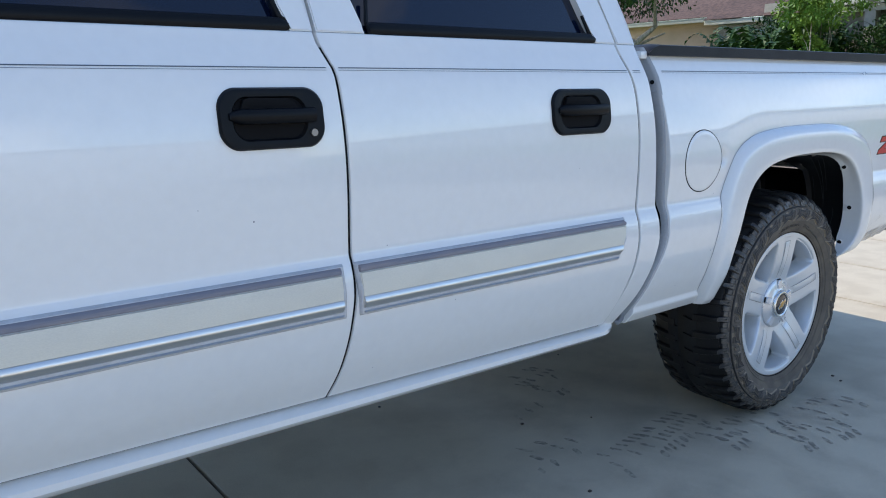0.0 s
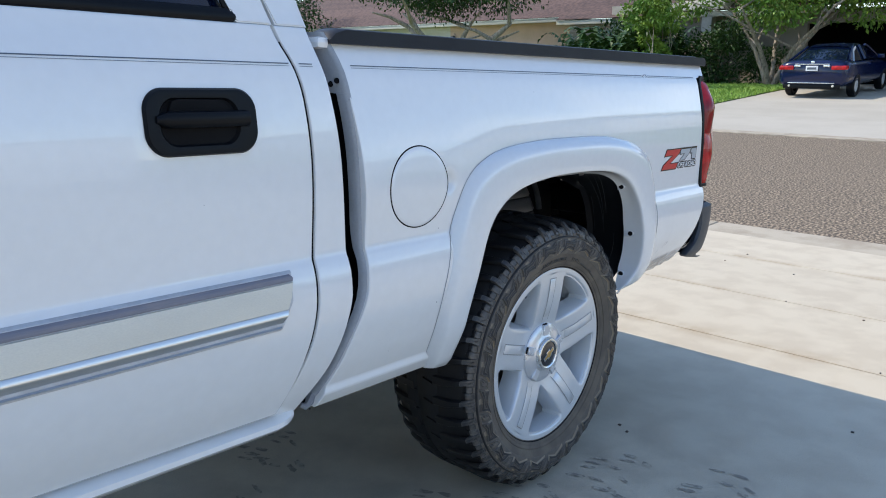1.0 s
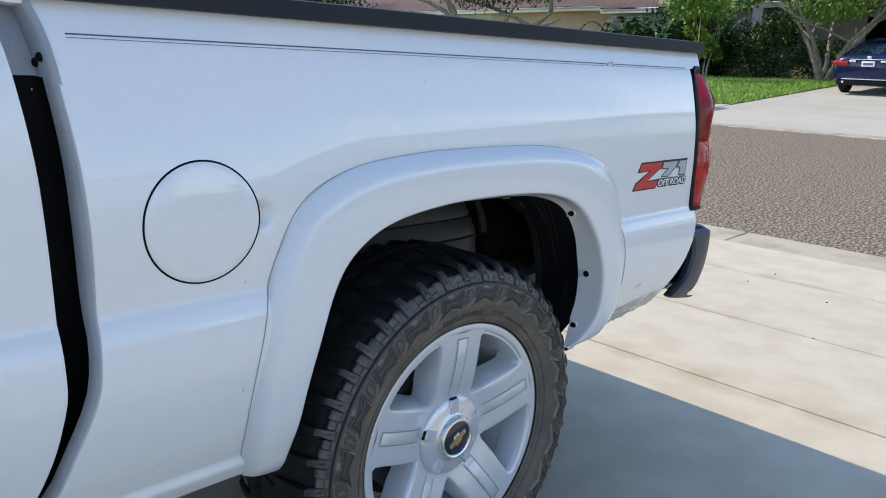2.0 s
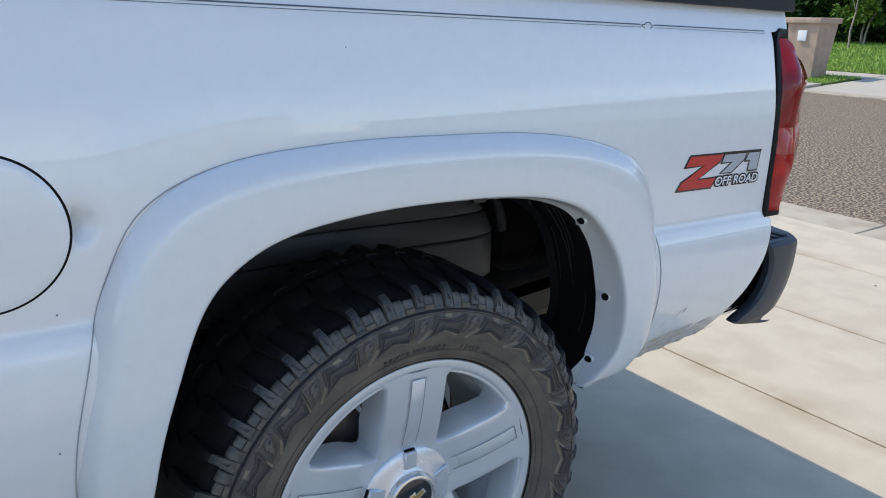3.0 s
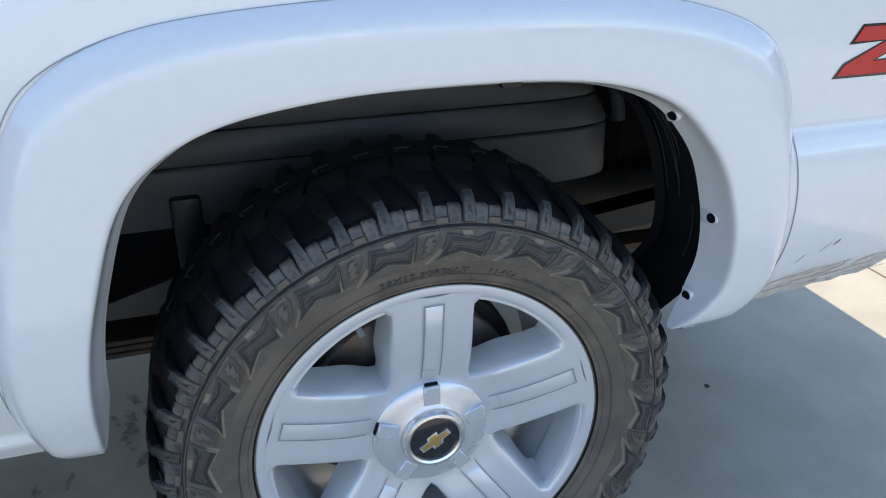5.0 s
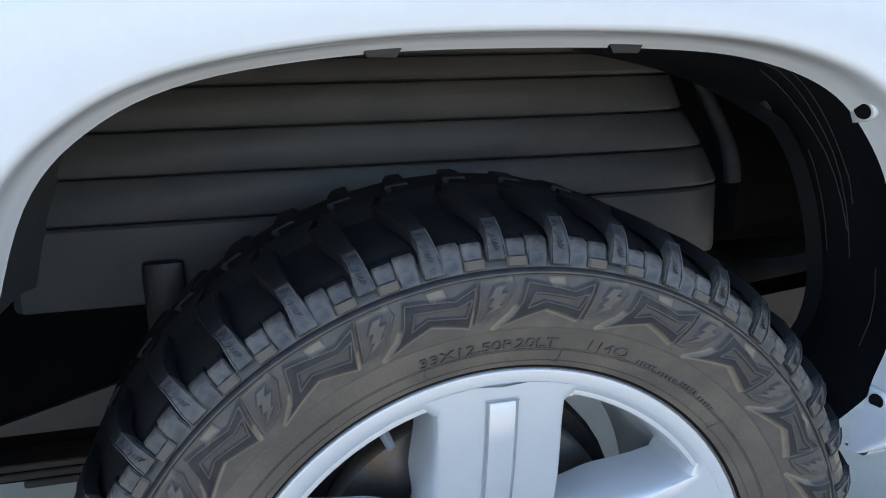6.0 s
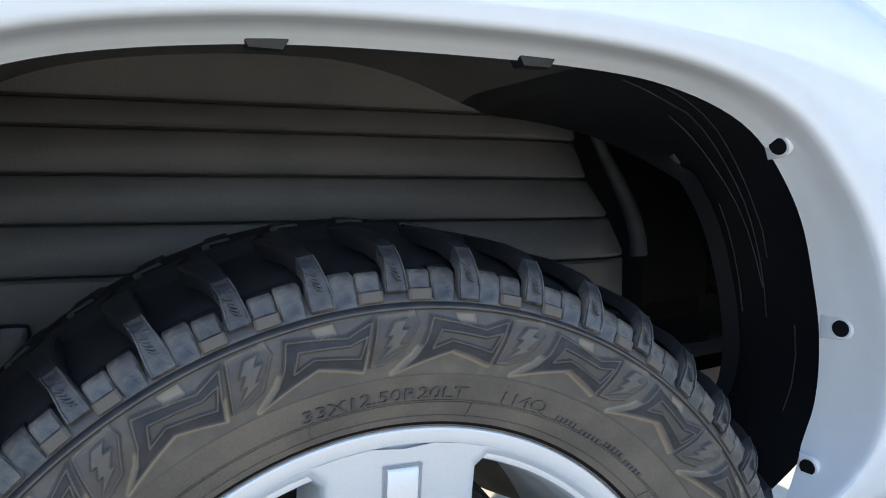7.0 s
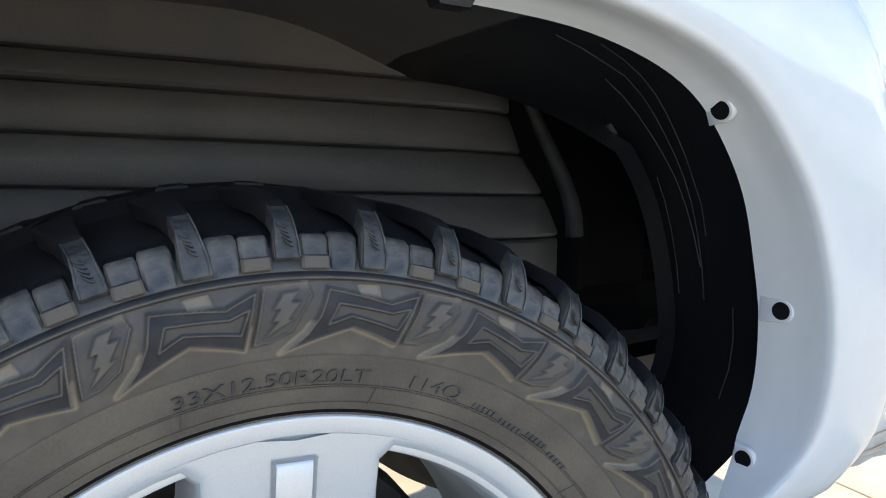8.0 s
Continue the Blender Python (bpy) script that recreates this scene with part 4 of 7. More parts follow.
def build_sidewall_relief():
    """The moulded band of the outer sidewall as fine relief, the same repeat all round."""
    na, nr = 132, 84
    step = 360 / PER
    r0, r1 = 0.3040, 0.3585
    a = np.repeat(np.arange(na) * step / na, nr).reshape(na, nr)
    r = np.tile(np.linspace(r0, r1, nr), na).reshape(na, nr)

    def near(poly):
        return np.maximum.reduce([signed([(p[0] + o, p[1]) for p in poly], a, r) for o in (-step, 0, step)])

    def up(d, w):
        u = np.clip(d / w + 0.5, 0, 1)
        return u * u * (3 - 2 * u)

    def line(d, w):
        return np.exp(-(d / w) ** 2)
    blk, bow, win, plate, bolt = near(BLOCK), near(BOWTIE), near(WINDOW), near(PLATE), near(BOLT)
    h = 0.0042 * up(blk, 0.0014) + 0.0017 * line(blk - 0.0013, 0.0006)
    h += np.where(blk > 0.001, 0.0019 * line(bow, 0.0006) - 0.0012 * up(bow - 0.0012, 0.0012), 0)
    h = np.maximum(h, 0.0018 * up(plate, 0.0018) + 0.0017 * line(plate - 0.0012, 0.0006))
    h += 0.0042 * up(bolt, 0.0010) * (0.45 + 0.55 * np.clip((r - 0.320) / 0.028, 0, 1))
    h += np.where(r > 0.3440, 0.0016 * line(win, 0.0007) - 0.0016 * up(win - 0.001, 0.001), 0)
    h = np.maximum(h, 0.0030 * up(r - 0.3535, 0.0012) * (1 - up(plate, 0.0012)) * (1 - up(win, 0.001)))
    h += 0.0012 * line(r - 0.3553, 0.0007)
    fade = np.clip((r - r0) / 0.003, 0, 1) * np.clip((r1 - r) / 0.001, 0, 1)
    h = h * fade + 0.0003 - 0.0016 * (1 - fade)
    side = np.vectorize(sidewall)(r[0])
    # 0 bare black rubber, 0.5 dusty sidewall, 1 thick tan along the lower steps, lit bevels included
    dust_glint = 0.5 - 0.44 * np.maximum(up(blk - 0.0006, 0.0012), up(r - 0.3532, 0.0012))
    dust_glint += 0.26 * up(bow - 0.0012, 0.0012) + 0.30 * up(win, 0.001) * (r > 0.344)
    dust_glint = np.where(plate > 0, 0.36 + 0.30 * np.exp(-((r - 0.3525) / 0.0035) ** 2), dust_glint)
    dust_glint = dust_glint + 0.14 * up(bolt, 0.001)
    # Tan on the lower steps: settled dirt plus the light on their bevels.
    lit_step_dust = np.where(blk < 0.0004, np.exp(-(blk / 0.0034) ** 2), np.exp(-(blk / 0.0012) ** 2))
    dust_glint = np.maximum(dust_glint, 0.95 * lit_step_dust * (plate < -0.0008) * np.clip((0.3340 - r) / 0.006, 0, 1))
    # Ridge lines get extra tan that stands in for their glints.
    worn = np.maximum.reduce([line(blk - 0.0012, 0.0007), line(bow, 0.0007) * (blk > 0.001), line(plate - 0.0012, 0.0007), line(r - 0.3553, 0.0008)])
    dust_glint = np.maximum(dust_glint, 0.60 * worn)
    verts = []
    for k in range(PER):
        ang = np.radians(a + k * step)
        verts.append(np.stack([r * np.sin(ang), side[None, :] - h, r * np.cos(ang)], 2).reshape(-1, 3))
    verts = np.concatenate(verts)
    n = PER * na
    i, j = np.meshgrid(np.arange(n), np.arange(nr - 1), indexing="ij")
    p, q = i * nr + j, ((i + 1) % n) * nr + j
    faces = np.stack([p, q, q + 1, p + 1], 2).reshape(-1, 4)
    me = bpy.data.meshes.new("sidewall_relief")
    me.from_pydata(verts.tolist(), [], faces.tolist())
    me.materials.append(M_MOULDED)
    me.attributes.new("dust_glint", "FLOAT", "POINT").data.foreach_set("value", np.tile(dust_glint.reshape(-1), PER).astype(np.float32))
    me.polygons.foreach_set("use_smooth", np.ones(len(faces), bool))
    me.update()
    return new("sidewall_relief", me)


def build_bead_rings(rim):
    """Fine rings and mould ticks above the bead."""
    for r, w in ((0.2722, 0.0006), (0.2836, 0.0008), (0.2852, 0.0006)):
        bm = bmesh.new()
        quads(bm, [[polar(i * 2.5, r - w, sidewall(r) + 0.0005), polar(i * 2.5, r, sidewall(r) - 0.0010), polar(i * 2.5, r + w, sidewall(r) + 0.0005)] for i in range(144)], close=True)
        part("bead_ring", bm, M_DUSTY, rim)
    for a in (-15.0, 9.9, 48.0, 131.0, 210.0, 290.0):
        bm = bmesh.new()
        raised(bm, [(a - 0.08, 0.270), (a + 0.08, 0.270), (a + 0.45, 0.2835), (a + 0.29, 0.2835)], 0.0009, mat=0)
        part("mould_tick", bm, M_DUSTY, rim)


FACE_Y = lerp_table([(0.0, 0.030), (0.085, 0.031), (0.10, 0.028), (0.14, 0.016), (0.20, 0.006), (0.245, 0.002), (0.27, 0.0)])


def build_rim():
    bm = bmesh.new()
    prof = [(0.2360, 0.014), (0.2385, 0.0065), (0.2410, 0.0060), (0.2440, 0.0064), (0.2482, 0.0056), (0.2488, 0.0024), (0.2492, 0.0018), (0.2500, 0.0016), (0.2592, 0.0012), (0.2602, 0.0013), (0.2611, 0.0020), (0.2617, 0.0034), (0.2620, 0.006), (0.261, 0.010), (0.2565, 0.014), (0.249, 0.03), (0.243, 0.06), (0.225, 0.10), (0.222, 0.20), (0.25, 0.245), (0.268, 0.26)]
    revolve(bm, prof, 120)
    return bm


def window_points(n=44):
    """The opening between two spokes, centred on angle 36 degrees, as (x, z) with corners rounded."""
    half, ring = 0.0585, 0.2440
    c = Vector((math.sin(radians(36)), math.cos(radians(36))))
    s = Vector((c.y, -c.x))
    mid = 0.178
    pts = []
    for i in range(n):
        a = 2 * math.pi * i / n
        d = Vector((math.cos(a), math.sin(a)))  # along c, along s
        # distance to each bound with a soft minimum, which rounds the corners
        ks = []
        for sg in (1, -1):
            # spoke edge: distance from the spoke's axis is half
            nx = Vector((-math.sin(radians(36)), math.cos(radians(36)) * sg))
            edge = mid * math.sin(radians(36)) - half
            k = d.dot(nx)
            if k > 1e-4:
                ks.append(edge / k)
        b = mid * d.x
        ks.append(-b + math.sqrt(b * b + ring * ring - mid * mid))
        r = sum(k ** -10 for k in ks) ** (-1 / 10)
        p = c * (mid + d.x * r) + s * (d.y * r)
        pts.append((p.x, p.y, math.atan2(d.y, -d.x)))
    return pts, c * mid


def build_spokes(parent, mat):
    """Five spokes; each is half of the web on both sides of its axis."""
    holes, mid = window_points()
    n = len(holes)
    bms = [bmesh.new() for _ in range(5)]
    for k in range(5):
        turn = Matrix.Rotation(-radians(72 * k), 2)
        rings = []
        for x, z, _ in holes:
            p = Vector((x, z))
            d = (p - mid).normalized()
            # out to the bounds of this fifth: the two spoke axes, the hub and the outer ring
            best = 1.0
            for ax in (0, 72):
                nrm = Vector((math.cos(radians(ax)), -math.sin(radians(ax)))) * (1 if ax else -1)
                kk = d.dot(nrm)
                if kk > 1e-5:
                    best = min(best, -mid.dot(nrm) / kk)
            b = mid.dot(d)
            best = min(best, -b + math.sqrt(b * b + 0.2492 ** 2 - mid.length_squared))
            disc = b * b + 0.04 ** 2 - mid.length_squared
            if disc > 0 and -b - math.sqrt(disc) > 0:
                best = min(best, -b - math.sqrt(disc))
            end = mid + d * max(best, (p - mid).length + 0.002)
            ring = []
            span = (end - p).length
            for off, y in ((-0.014, 0.062), (-0.0095, 0.036), (-0.004, 0.010), (-0.001, 0.0040), (0.0015, 0.0012), (min(0.006, span * 0.8), 0.0)):
                q = p + d * off
                ring.append((q, y))
            for f in (0.2, 0.4, 0.6, 0.8, 1.0):
                q = p + d * (0.006 + (span - 0.006) * f) if span > 0.008 else end
                ring.append((q, 0.0))
            pts = []
            for q, y in ring:
                r = q.length
                w = turn @ q
                pts.append((w.x, FACE_Y(r) + y, w.y))
            rings.append(pts)
        for i in range(n):
            j = (i + 1) % n
            mx, mz = (holes[i][0] + holes[j][0]) / 2, (holes[i][1] + holes[j][1]) / 2
            which = k if math.atan2(mx, mz) < radians(36) else (k + 1) % 5
            bm = bms[which]
            quads(bm, [rings[i], rings[j]])
    for bm in bms:
        bmesh.ops.remove_doubles(bm, verts=bm.verts, dist=0.0004)
        part("spoke", bm, mat, parent)
    for k in range(5):
        bm = bmesh.new()
        rows = []
        for v in (0.112, 0.116, 0.15, 0.19, 0.228, 0.232):
            e = 0.0 if v in (0.112, 0.232) else 1.0
            y = FACE_Y(v)
            rows.append([(-0.0135, y + 0.004, v), (-0.0120, y - 0.0026 * e, v), (-0.0105, y - 0.0030 * e, v), (0.0105, y - 0.0030 * e, v), (0.0120, y - 0.0026 * e, v), (0.0135, y + 0.004, v)])
        quads(bm, rows)
        bmesh.ops.transform(bm, matrix=pose(0, 0, 0, 0, 72 * k, 0), verts=bm.verts)
        part("spoke_inlay", bm, mat, parent)
        # Flat grey strips beside the inlay stand for a recess edge's shade.
        bm = bmesh.new()
        for x0, x1 in ((-0.0148, -0.0131), (0.0131, 0.0148)):
            quads(bm, [[(x0, FACE_Y(v) - 0.0022, v), (x1, FACE_Y(v) - 0.0022, v)] for v in (0.100, 0.13, 0.16, 0.20, 0.2335)])
        quads(bm, [[(-0.0152, FACE_Y(v) - 0.0022, v), (0.0152, FACE_Y(v) - 0.0022, v)] for v in (0.2318, 0.2338)])
        bmesh.ops.transform(bm, matrix=pose(0, 0, 0, 0, 72 * k, 0), verts=bm.verts)
        part("spoke_groove", bm, M_GREYLINE, parent)


def build_cap(parent):
    bm = bmesh.new()
    revolve(bm, [(0.0905, 0.036), (0.0895, 0.026), (0.087, 0.0235), (0.070, 0.020), (0.056, 0.017), (0.051, 0.014), (0.049, 0.016)], 60)
    cap = part("centre_cap", bm, M_CAP, parent, "silver centre cap")
    bm = bmesh.new()
    revolve(bm, [(0.050, 0.020), (0.049, 0.008), (0.046, 0.004), (0.042, 0.003), (0.0385, 0.005), (0.038, 0.010)], 48)
    part("cap_ring", bm, M_CHROME, parent, "chrome ring")
    bm = bmesh.new()
    revolve(bm, [(0.0385, 0.0075), (0.030, 0.0055), (0.018, 0.0045), (0.0001, 0.004)], 40)
    part("cap_badge", bm, M_BADGE, parent, "black badge disc")
    bow = [(-0.026, -0.0058), (-0.0085, -0.0058), (-0.0105, -0.0125), (0.0075, -0.0125), (0.0105, -0.0058), (0.026, -0.0058), (0.026, 0.0058), (0.0085, 0.0058), (0.0105, 0.0125), (-0.0075, 0.0125), (-0.0105, 0.0058), (-0.026, 0.0058)]
    for grow, front, mat, name, words in ((1.0, 0.0030, M_CHROME, "badge_border", "bright badge border"), (0.80, 0.0024, M_GOLD, "badge_shape", "gold badge shape")):
        edge = 0.026 * (1 - grow) * 0.7
        bm = prism(bmesh.new(), [(math.copysign(abs(x) - edge, x), math.copysign(abs(z) - edge * 0.55, z)) for x, z in bow], front, 0.006, 0.0004)
        bmesh.ops.transform(bm, matrix=pose(0, 0, 0, 0, -33, 0), verts=bm.verts)
        part(name, bm, mat, parent, words)
    for k in range(5):
        bm = bmesh.new()
        box(bm, -0.0125, 0.0125, 0.0155, 0.024, 0.055, 0.088, 0.002, 1)
        bmesh.ops.transform(bm, matrix=pose(0, 0, 0, 0, 72 * k, 0), verts=bm.verts)
        part("cap_tab", bm, M_CAP, parent)
        if k in (0, 4):
            bm = box(bmesh.new(), -0.010, 0.010, 0.0205, 0.026, 0.083, 0.091, 0.001, 1)
            bmesh.ops.transform(bm, matrix=pose(0, 0, 0, 0, 72 * k, 0), verts=bm.verts)
            part("cap_slot", bm, M_DARK, parent)


def build_wheel(m, detail):
    rim = part("wheel", build_rim(), M_SILVER, truck, "silver five-spoke wheel with a mud-terrain tyre")
    rim.matrix_basis = m
    tyre = part("tyre", build_tyre(detail), (M_RUBBER, M_DUSTY, M_GROOVE, M_TAN, M_BAND), rim, "dusty black mud-terrain tyre")
    bm = bmesh.new()
    revolve(bm, [(0.2600, 0.0080), (0.2625, 0.0030), (0.2640, 0.0006), (0.2662, -0.0004), (0.2672, 0.0006)], 120)
    part("bead_gap", bm, M_DARK, rim)
    if detail:
        relief = build_sidewall_relief()
        relief.parent = tyre
        build_bead_rings(rim)
    build_tread(rim)
    build_spokes(rim, M_SILVER)
    build_cap(rim)
    bm = bmesh.new()
    revolve(bm, [(0.02, 0.115), (0.165, 0.112), (0.168, 0.116), (0.168, 0.14), (0.165, 0.144), (0.05, 0.146)], 60)
    part("brake_disc", bm, M_STEEL, rim, "worn steel brake disc")
    bm = bmesh.new()
    revolve(bm, [(0.06, 0.155), (0.185, 0.152), (0.19, 0.16), (0.19, 0.18), (0.06, 0.185)], 40)
    part("splash_shield", bm, M_RUST, rim)
    bm = bmesh.new()
    tube(bm, [polar(-27, 0.232, 0.045), polar(-27, 0.222, 0.034), polar(-27, 0.212, 0.024)], [0.006, 0.005, 0.0042], 8)
    part("valve_stem", bm, M_INSIDE, rim, "grey valve stem")
    return rim


build_wheel(pose(0, 0, HUB_Z), True)
for m in (pose(0, 2 * MID, HUB_Z, 0, 0, 180), pose(-3.645, 0, HUB_Z), pose(-3.645, 2 * MID, HUB_Z, 0, 0, 180)):
    build_wheel(m, False)


# ---- wheel house and underbody ----
def build_underbody():
    # black liner over the tyre and down behind it
    rows = []
    for i in range(12, NS + 1):
        l = lip_c[i]
        c = Vector((0, 0, 0.5))
        d = (l - c).normalized()
        row = []
        deep = 0.158 + 0.232 * max(0, min(1, (0.36 - l.x) / 0.12))
        lift = 0.036 * ease((60 - i) / 12)
        for y, k in ((0.034 * flange(l.z) - 0.027, 0.008), (0.05, 0.012 + lift * 0.8), (0.10, 0.014 + lift), (0.16, 0.014 + lift), (deep * 0.9, 0.010 + lift), (deep, lift)):
            p = l + d * k
            row.append((p.x, y + (plain_y(l.z) + 0.027 if y < 0.02 else max(0, plain_y(l.z) + 0.022)), p.z))
        rows.append(row)
    cut = 46
    # The liner's front and top are coloured paler, to look lit and hazed.
    bm = bmesh.new()
    quads(bm, rows[:cut + 1])
    both_sides("wheel_house_roof", bm, M_RIB, "wheel-house roof, coloured paler to look lit and hazed")
    bm = bmesh.new()
    quads(bm, rows[cut:])
    part("wheel_liner", bm, M_LINER, truck, "black plastic wheel-house liner")
    # pale scuffs down the liner
    for y0, y1, i0, i1 in ((0.05, 0.085, 62, 80), (0.075, 0.10, 60, 84), (0.11, 0.10, 66, 82), (0.13, 0.135, 76, 84), (0.06, 0.065, 84, 91)):
        bm = bmesh.new()
        pts = []
        for i in range(i0, i1 + 1, 2):
            l = lip_c[i]
            d = (l - Vector((0, 0, 0.5))).normalized()
            f = (i - i0) / (i1 - i0)
            y = y0 + (y1 - y0) * f
            p = l + d * (0.008 if y < 0.08 else 0.0105)
            pts.append((p.x, y + max(0, plain_y(l.z) + 0.022), p.z))
        tube(bm, pts, [0.0007] * len(pts), 5)
        part("liner_scuff", bm, M_SCUFF, truck)
    # Near-black skirt covers a leak of bright ground, as if in shade.
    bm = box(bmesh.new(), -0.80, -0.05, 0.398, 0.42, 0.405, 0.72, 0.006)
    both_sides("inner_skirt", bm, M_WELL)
    bm = box(bmesh.new(), -0.34, -0.29, 0.37, 0.40, 0.52, 0.69, 0.008)
    both_sides("inner_bracket", bm, M_LINER)
    # Paler plate carries the lit look of the skirt's lower half.
    bm = prism(bmesh.new(), [(-0.585, 0.477), (-0.345, 0.477), (-0.330, 0.549), (-0.46, 0.511)], 0.386, 0.397, 0.003)
    both_sides("inner_plate", bm, M_RIB)
    # ribbed inner panel
    bm = bmesh.new()
    sec = []
    zs = [0.63, 0.735, 0.792, 0.846, 0.897, 0.928, 1.022]
    for a, b in zip(zs, zs[1:]):
        sec += [(0.398, a + 0.0005), (0.388, a + 0.004), (0.3855, a + 0.008), (0.388, b - 0.004), (0.391, b - 0.0005)]
    ends = {z: 0.36 + 0.09 * ease((0.91 - z) / 0.19) for y, z in sec}
    start = [[(x, y + dy, z) for y, z in sec] for x, dy in ((-0.50, 0.02), (-0.48, 0.0), (0.16, 0.0))]
    turned = [[(ends[z] + dx, y + dy, z) for y, z in sec] for dx, dy in ((-0.12, 0.0), (-0.07, 0.003), (-0.03, 0.009), (0.0, 0.018), (0.02, 0.030), (0.032, 0.046), (0.038, 0.07), (0.040, 0.10))]
    quads(bm, start + turned)
    both_sides("ribbed_panel", bm, M_RIB, "ribbed grey plastic inner panel")
    # smooth wall behind the ribs, near-black as if unlit, a dusty fold bending down it
    levels = [0.66 + 0.36 * k / 14 for k in range(15)]
    bends = [0.385 + 0.112 * ease((1.0 - z) / 0.26) for z in levels]
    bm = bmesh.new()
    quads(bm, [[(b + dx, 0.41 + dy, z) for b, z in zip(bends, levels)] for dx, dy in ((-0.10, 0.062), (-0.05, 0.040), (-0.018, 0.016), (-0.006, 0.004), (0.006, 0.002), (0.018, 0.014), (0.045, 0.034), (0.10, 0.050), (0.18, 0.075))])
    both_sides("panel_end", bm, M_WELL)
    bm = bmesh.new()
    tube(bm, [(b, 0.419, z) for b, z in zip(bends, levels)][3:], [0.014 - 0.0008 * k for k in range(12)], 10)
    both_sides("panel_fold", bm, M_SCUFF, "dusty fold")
    # Inner panel coloured near-black to keep the well as dark as shade.
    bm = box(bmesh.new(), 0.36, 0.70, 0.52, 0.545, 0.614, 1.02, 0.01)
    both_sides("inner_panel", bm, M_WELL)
    # frame rail, spring, axle
    top = [(-3.9, 0.50), (-0.35, 0.505), (-0.12, 0.60), (0.12, 0.60), (0.35, 0.515), (0.60, 0.548), (1.0, 0.59)]
    low = [(1.0, 0.525), (0.60, 0.497), (0.35, 0.468), (0.12, 0.54), (-0.12, 0.54), (-0.35, 0.43), (-3.9, 0.43)]
    bm = prism(bmesh.new(), top + low, 0.43, 0.49, 0.004)
    both_sides("frame_rail", bm, M_LINER, "black steel frame rail")
    bm = box(bmesh.new(), 0.40, 1.0, 0.41, 0.47, 0.452, 0.466, 0.003)
    both_sides("tow_bracket", bm, M_RUST, "rusty steel strip")
    bm = bmesh.new()
    for k in range(4):
        box(bm, -0.72 + 0.11 * k, 0.20 - 0.03 * k, 0.35, 0.41, 0.446 - 0.012 * k, 0.456 - 0.012 * k, 0.002, 1)
    both_sides("leaf_spring", bm, M_RUST, "rusty leaf spring")
    bm = bmesh.new()
    tube(bm, [(0, 0.16, HUB_Z), (0, 0.5, HUB_Z), (0, 0.78, HUB_Z), (0, 0.86, HUB_Z), (0, 1.04, HUB_Z), (0, 1.12, HUB_Z), (0, 1.74, HUB_Z)], [0.045, 0.045, 0.05, 0.13, 0.13, 0.05, 0.045], 20)
    part("rear_axle", bm, M_RUST, truck)
    bm = bmesh.new()
    tube(bm, [(0.10, 0.52, 0.44), (0.16, 0.50, 0.78)], [0.028, 0.028], 14)
    both_sides("shock_absorber", bm, M_INSIDE)
    # Box added to block far daylight under the bed, near-black as if shaded.
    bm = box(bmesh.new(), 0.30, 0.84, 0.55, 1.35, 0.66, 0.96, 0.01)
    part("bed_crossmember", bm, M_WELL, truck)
    # Beam added out of sight to hide a sliver of sunlit ground.
    bm = box(bmesh.new(), 0.98, 1.04, 0.42, 2 * MID - 0.42, 0.40, 0.60, 0.01)
    part("hitch_beam", bm, M_LINER, truck, "dark beam added under the bumper to hide bright ground")
    # spare tyre under the bed
    bm = build_tyre(False)
    bmesh.ops.transform(bm, matrix=pose(0.76, MID, 0.52, -90, 0, 0), verts=bm.verts)
    part("spare_tyre", bm, (M_DUSTY, M_DUSTY, M_DUSTY), truck, "dusty spare tyre under the bed")


build_underbody()


# ---- fittings on the near side ----
def rounded(w, h, r, n=6, cx=0.0, cz=0.0):
    pts = []
    for sx, sz, a0 in ((1, 1, 0), (-1, 1, 90), (-1, -1, 180), (1, -1, 270)):
        for i in range(n + 1):
            a = radians(a0 + 90 * i / n)
            pts.append((cx + sx * (w / 2 - r) + r * math.cos(a), cz + sz * (h / 2 - r) + r * math.sin(a)))
    return pts


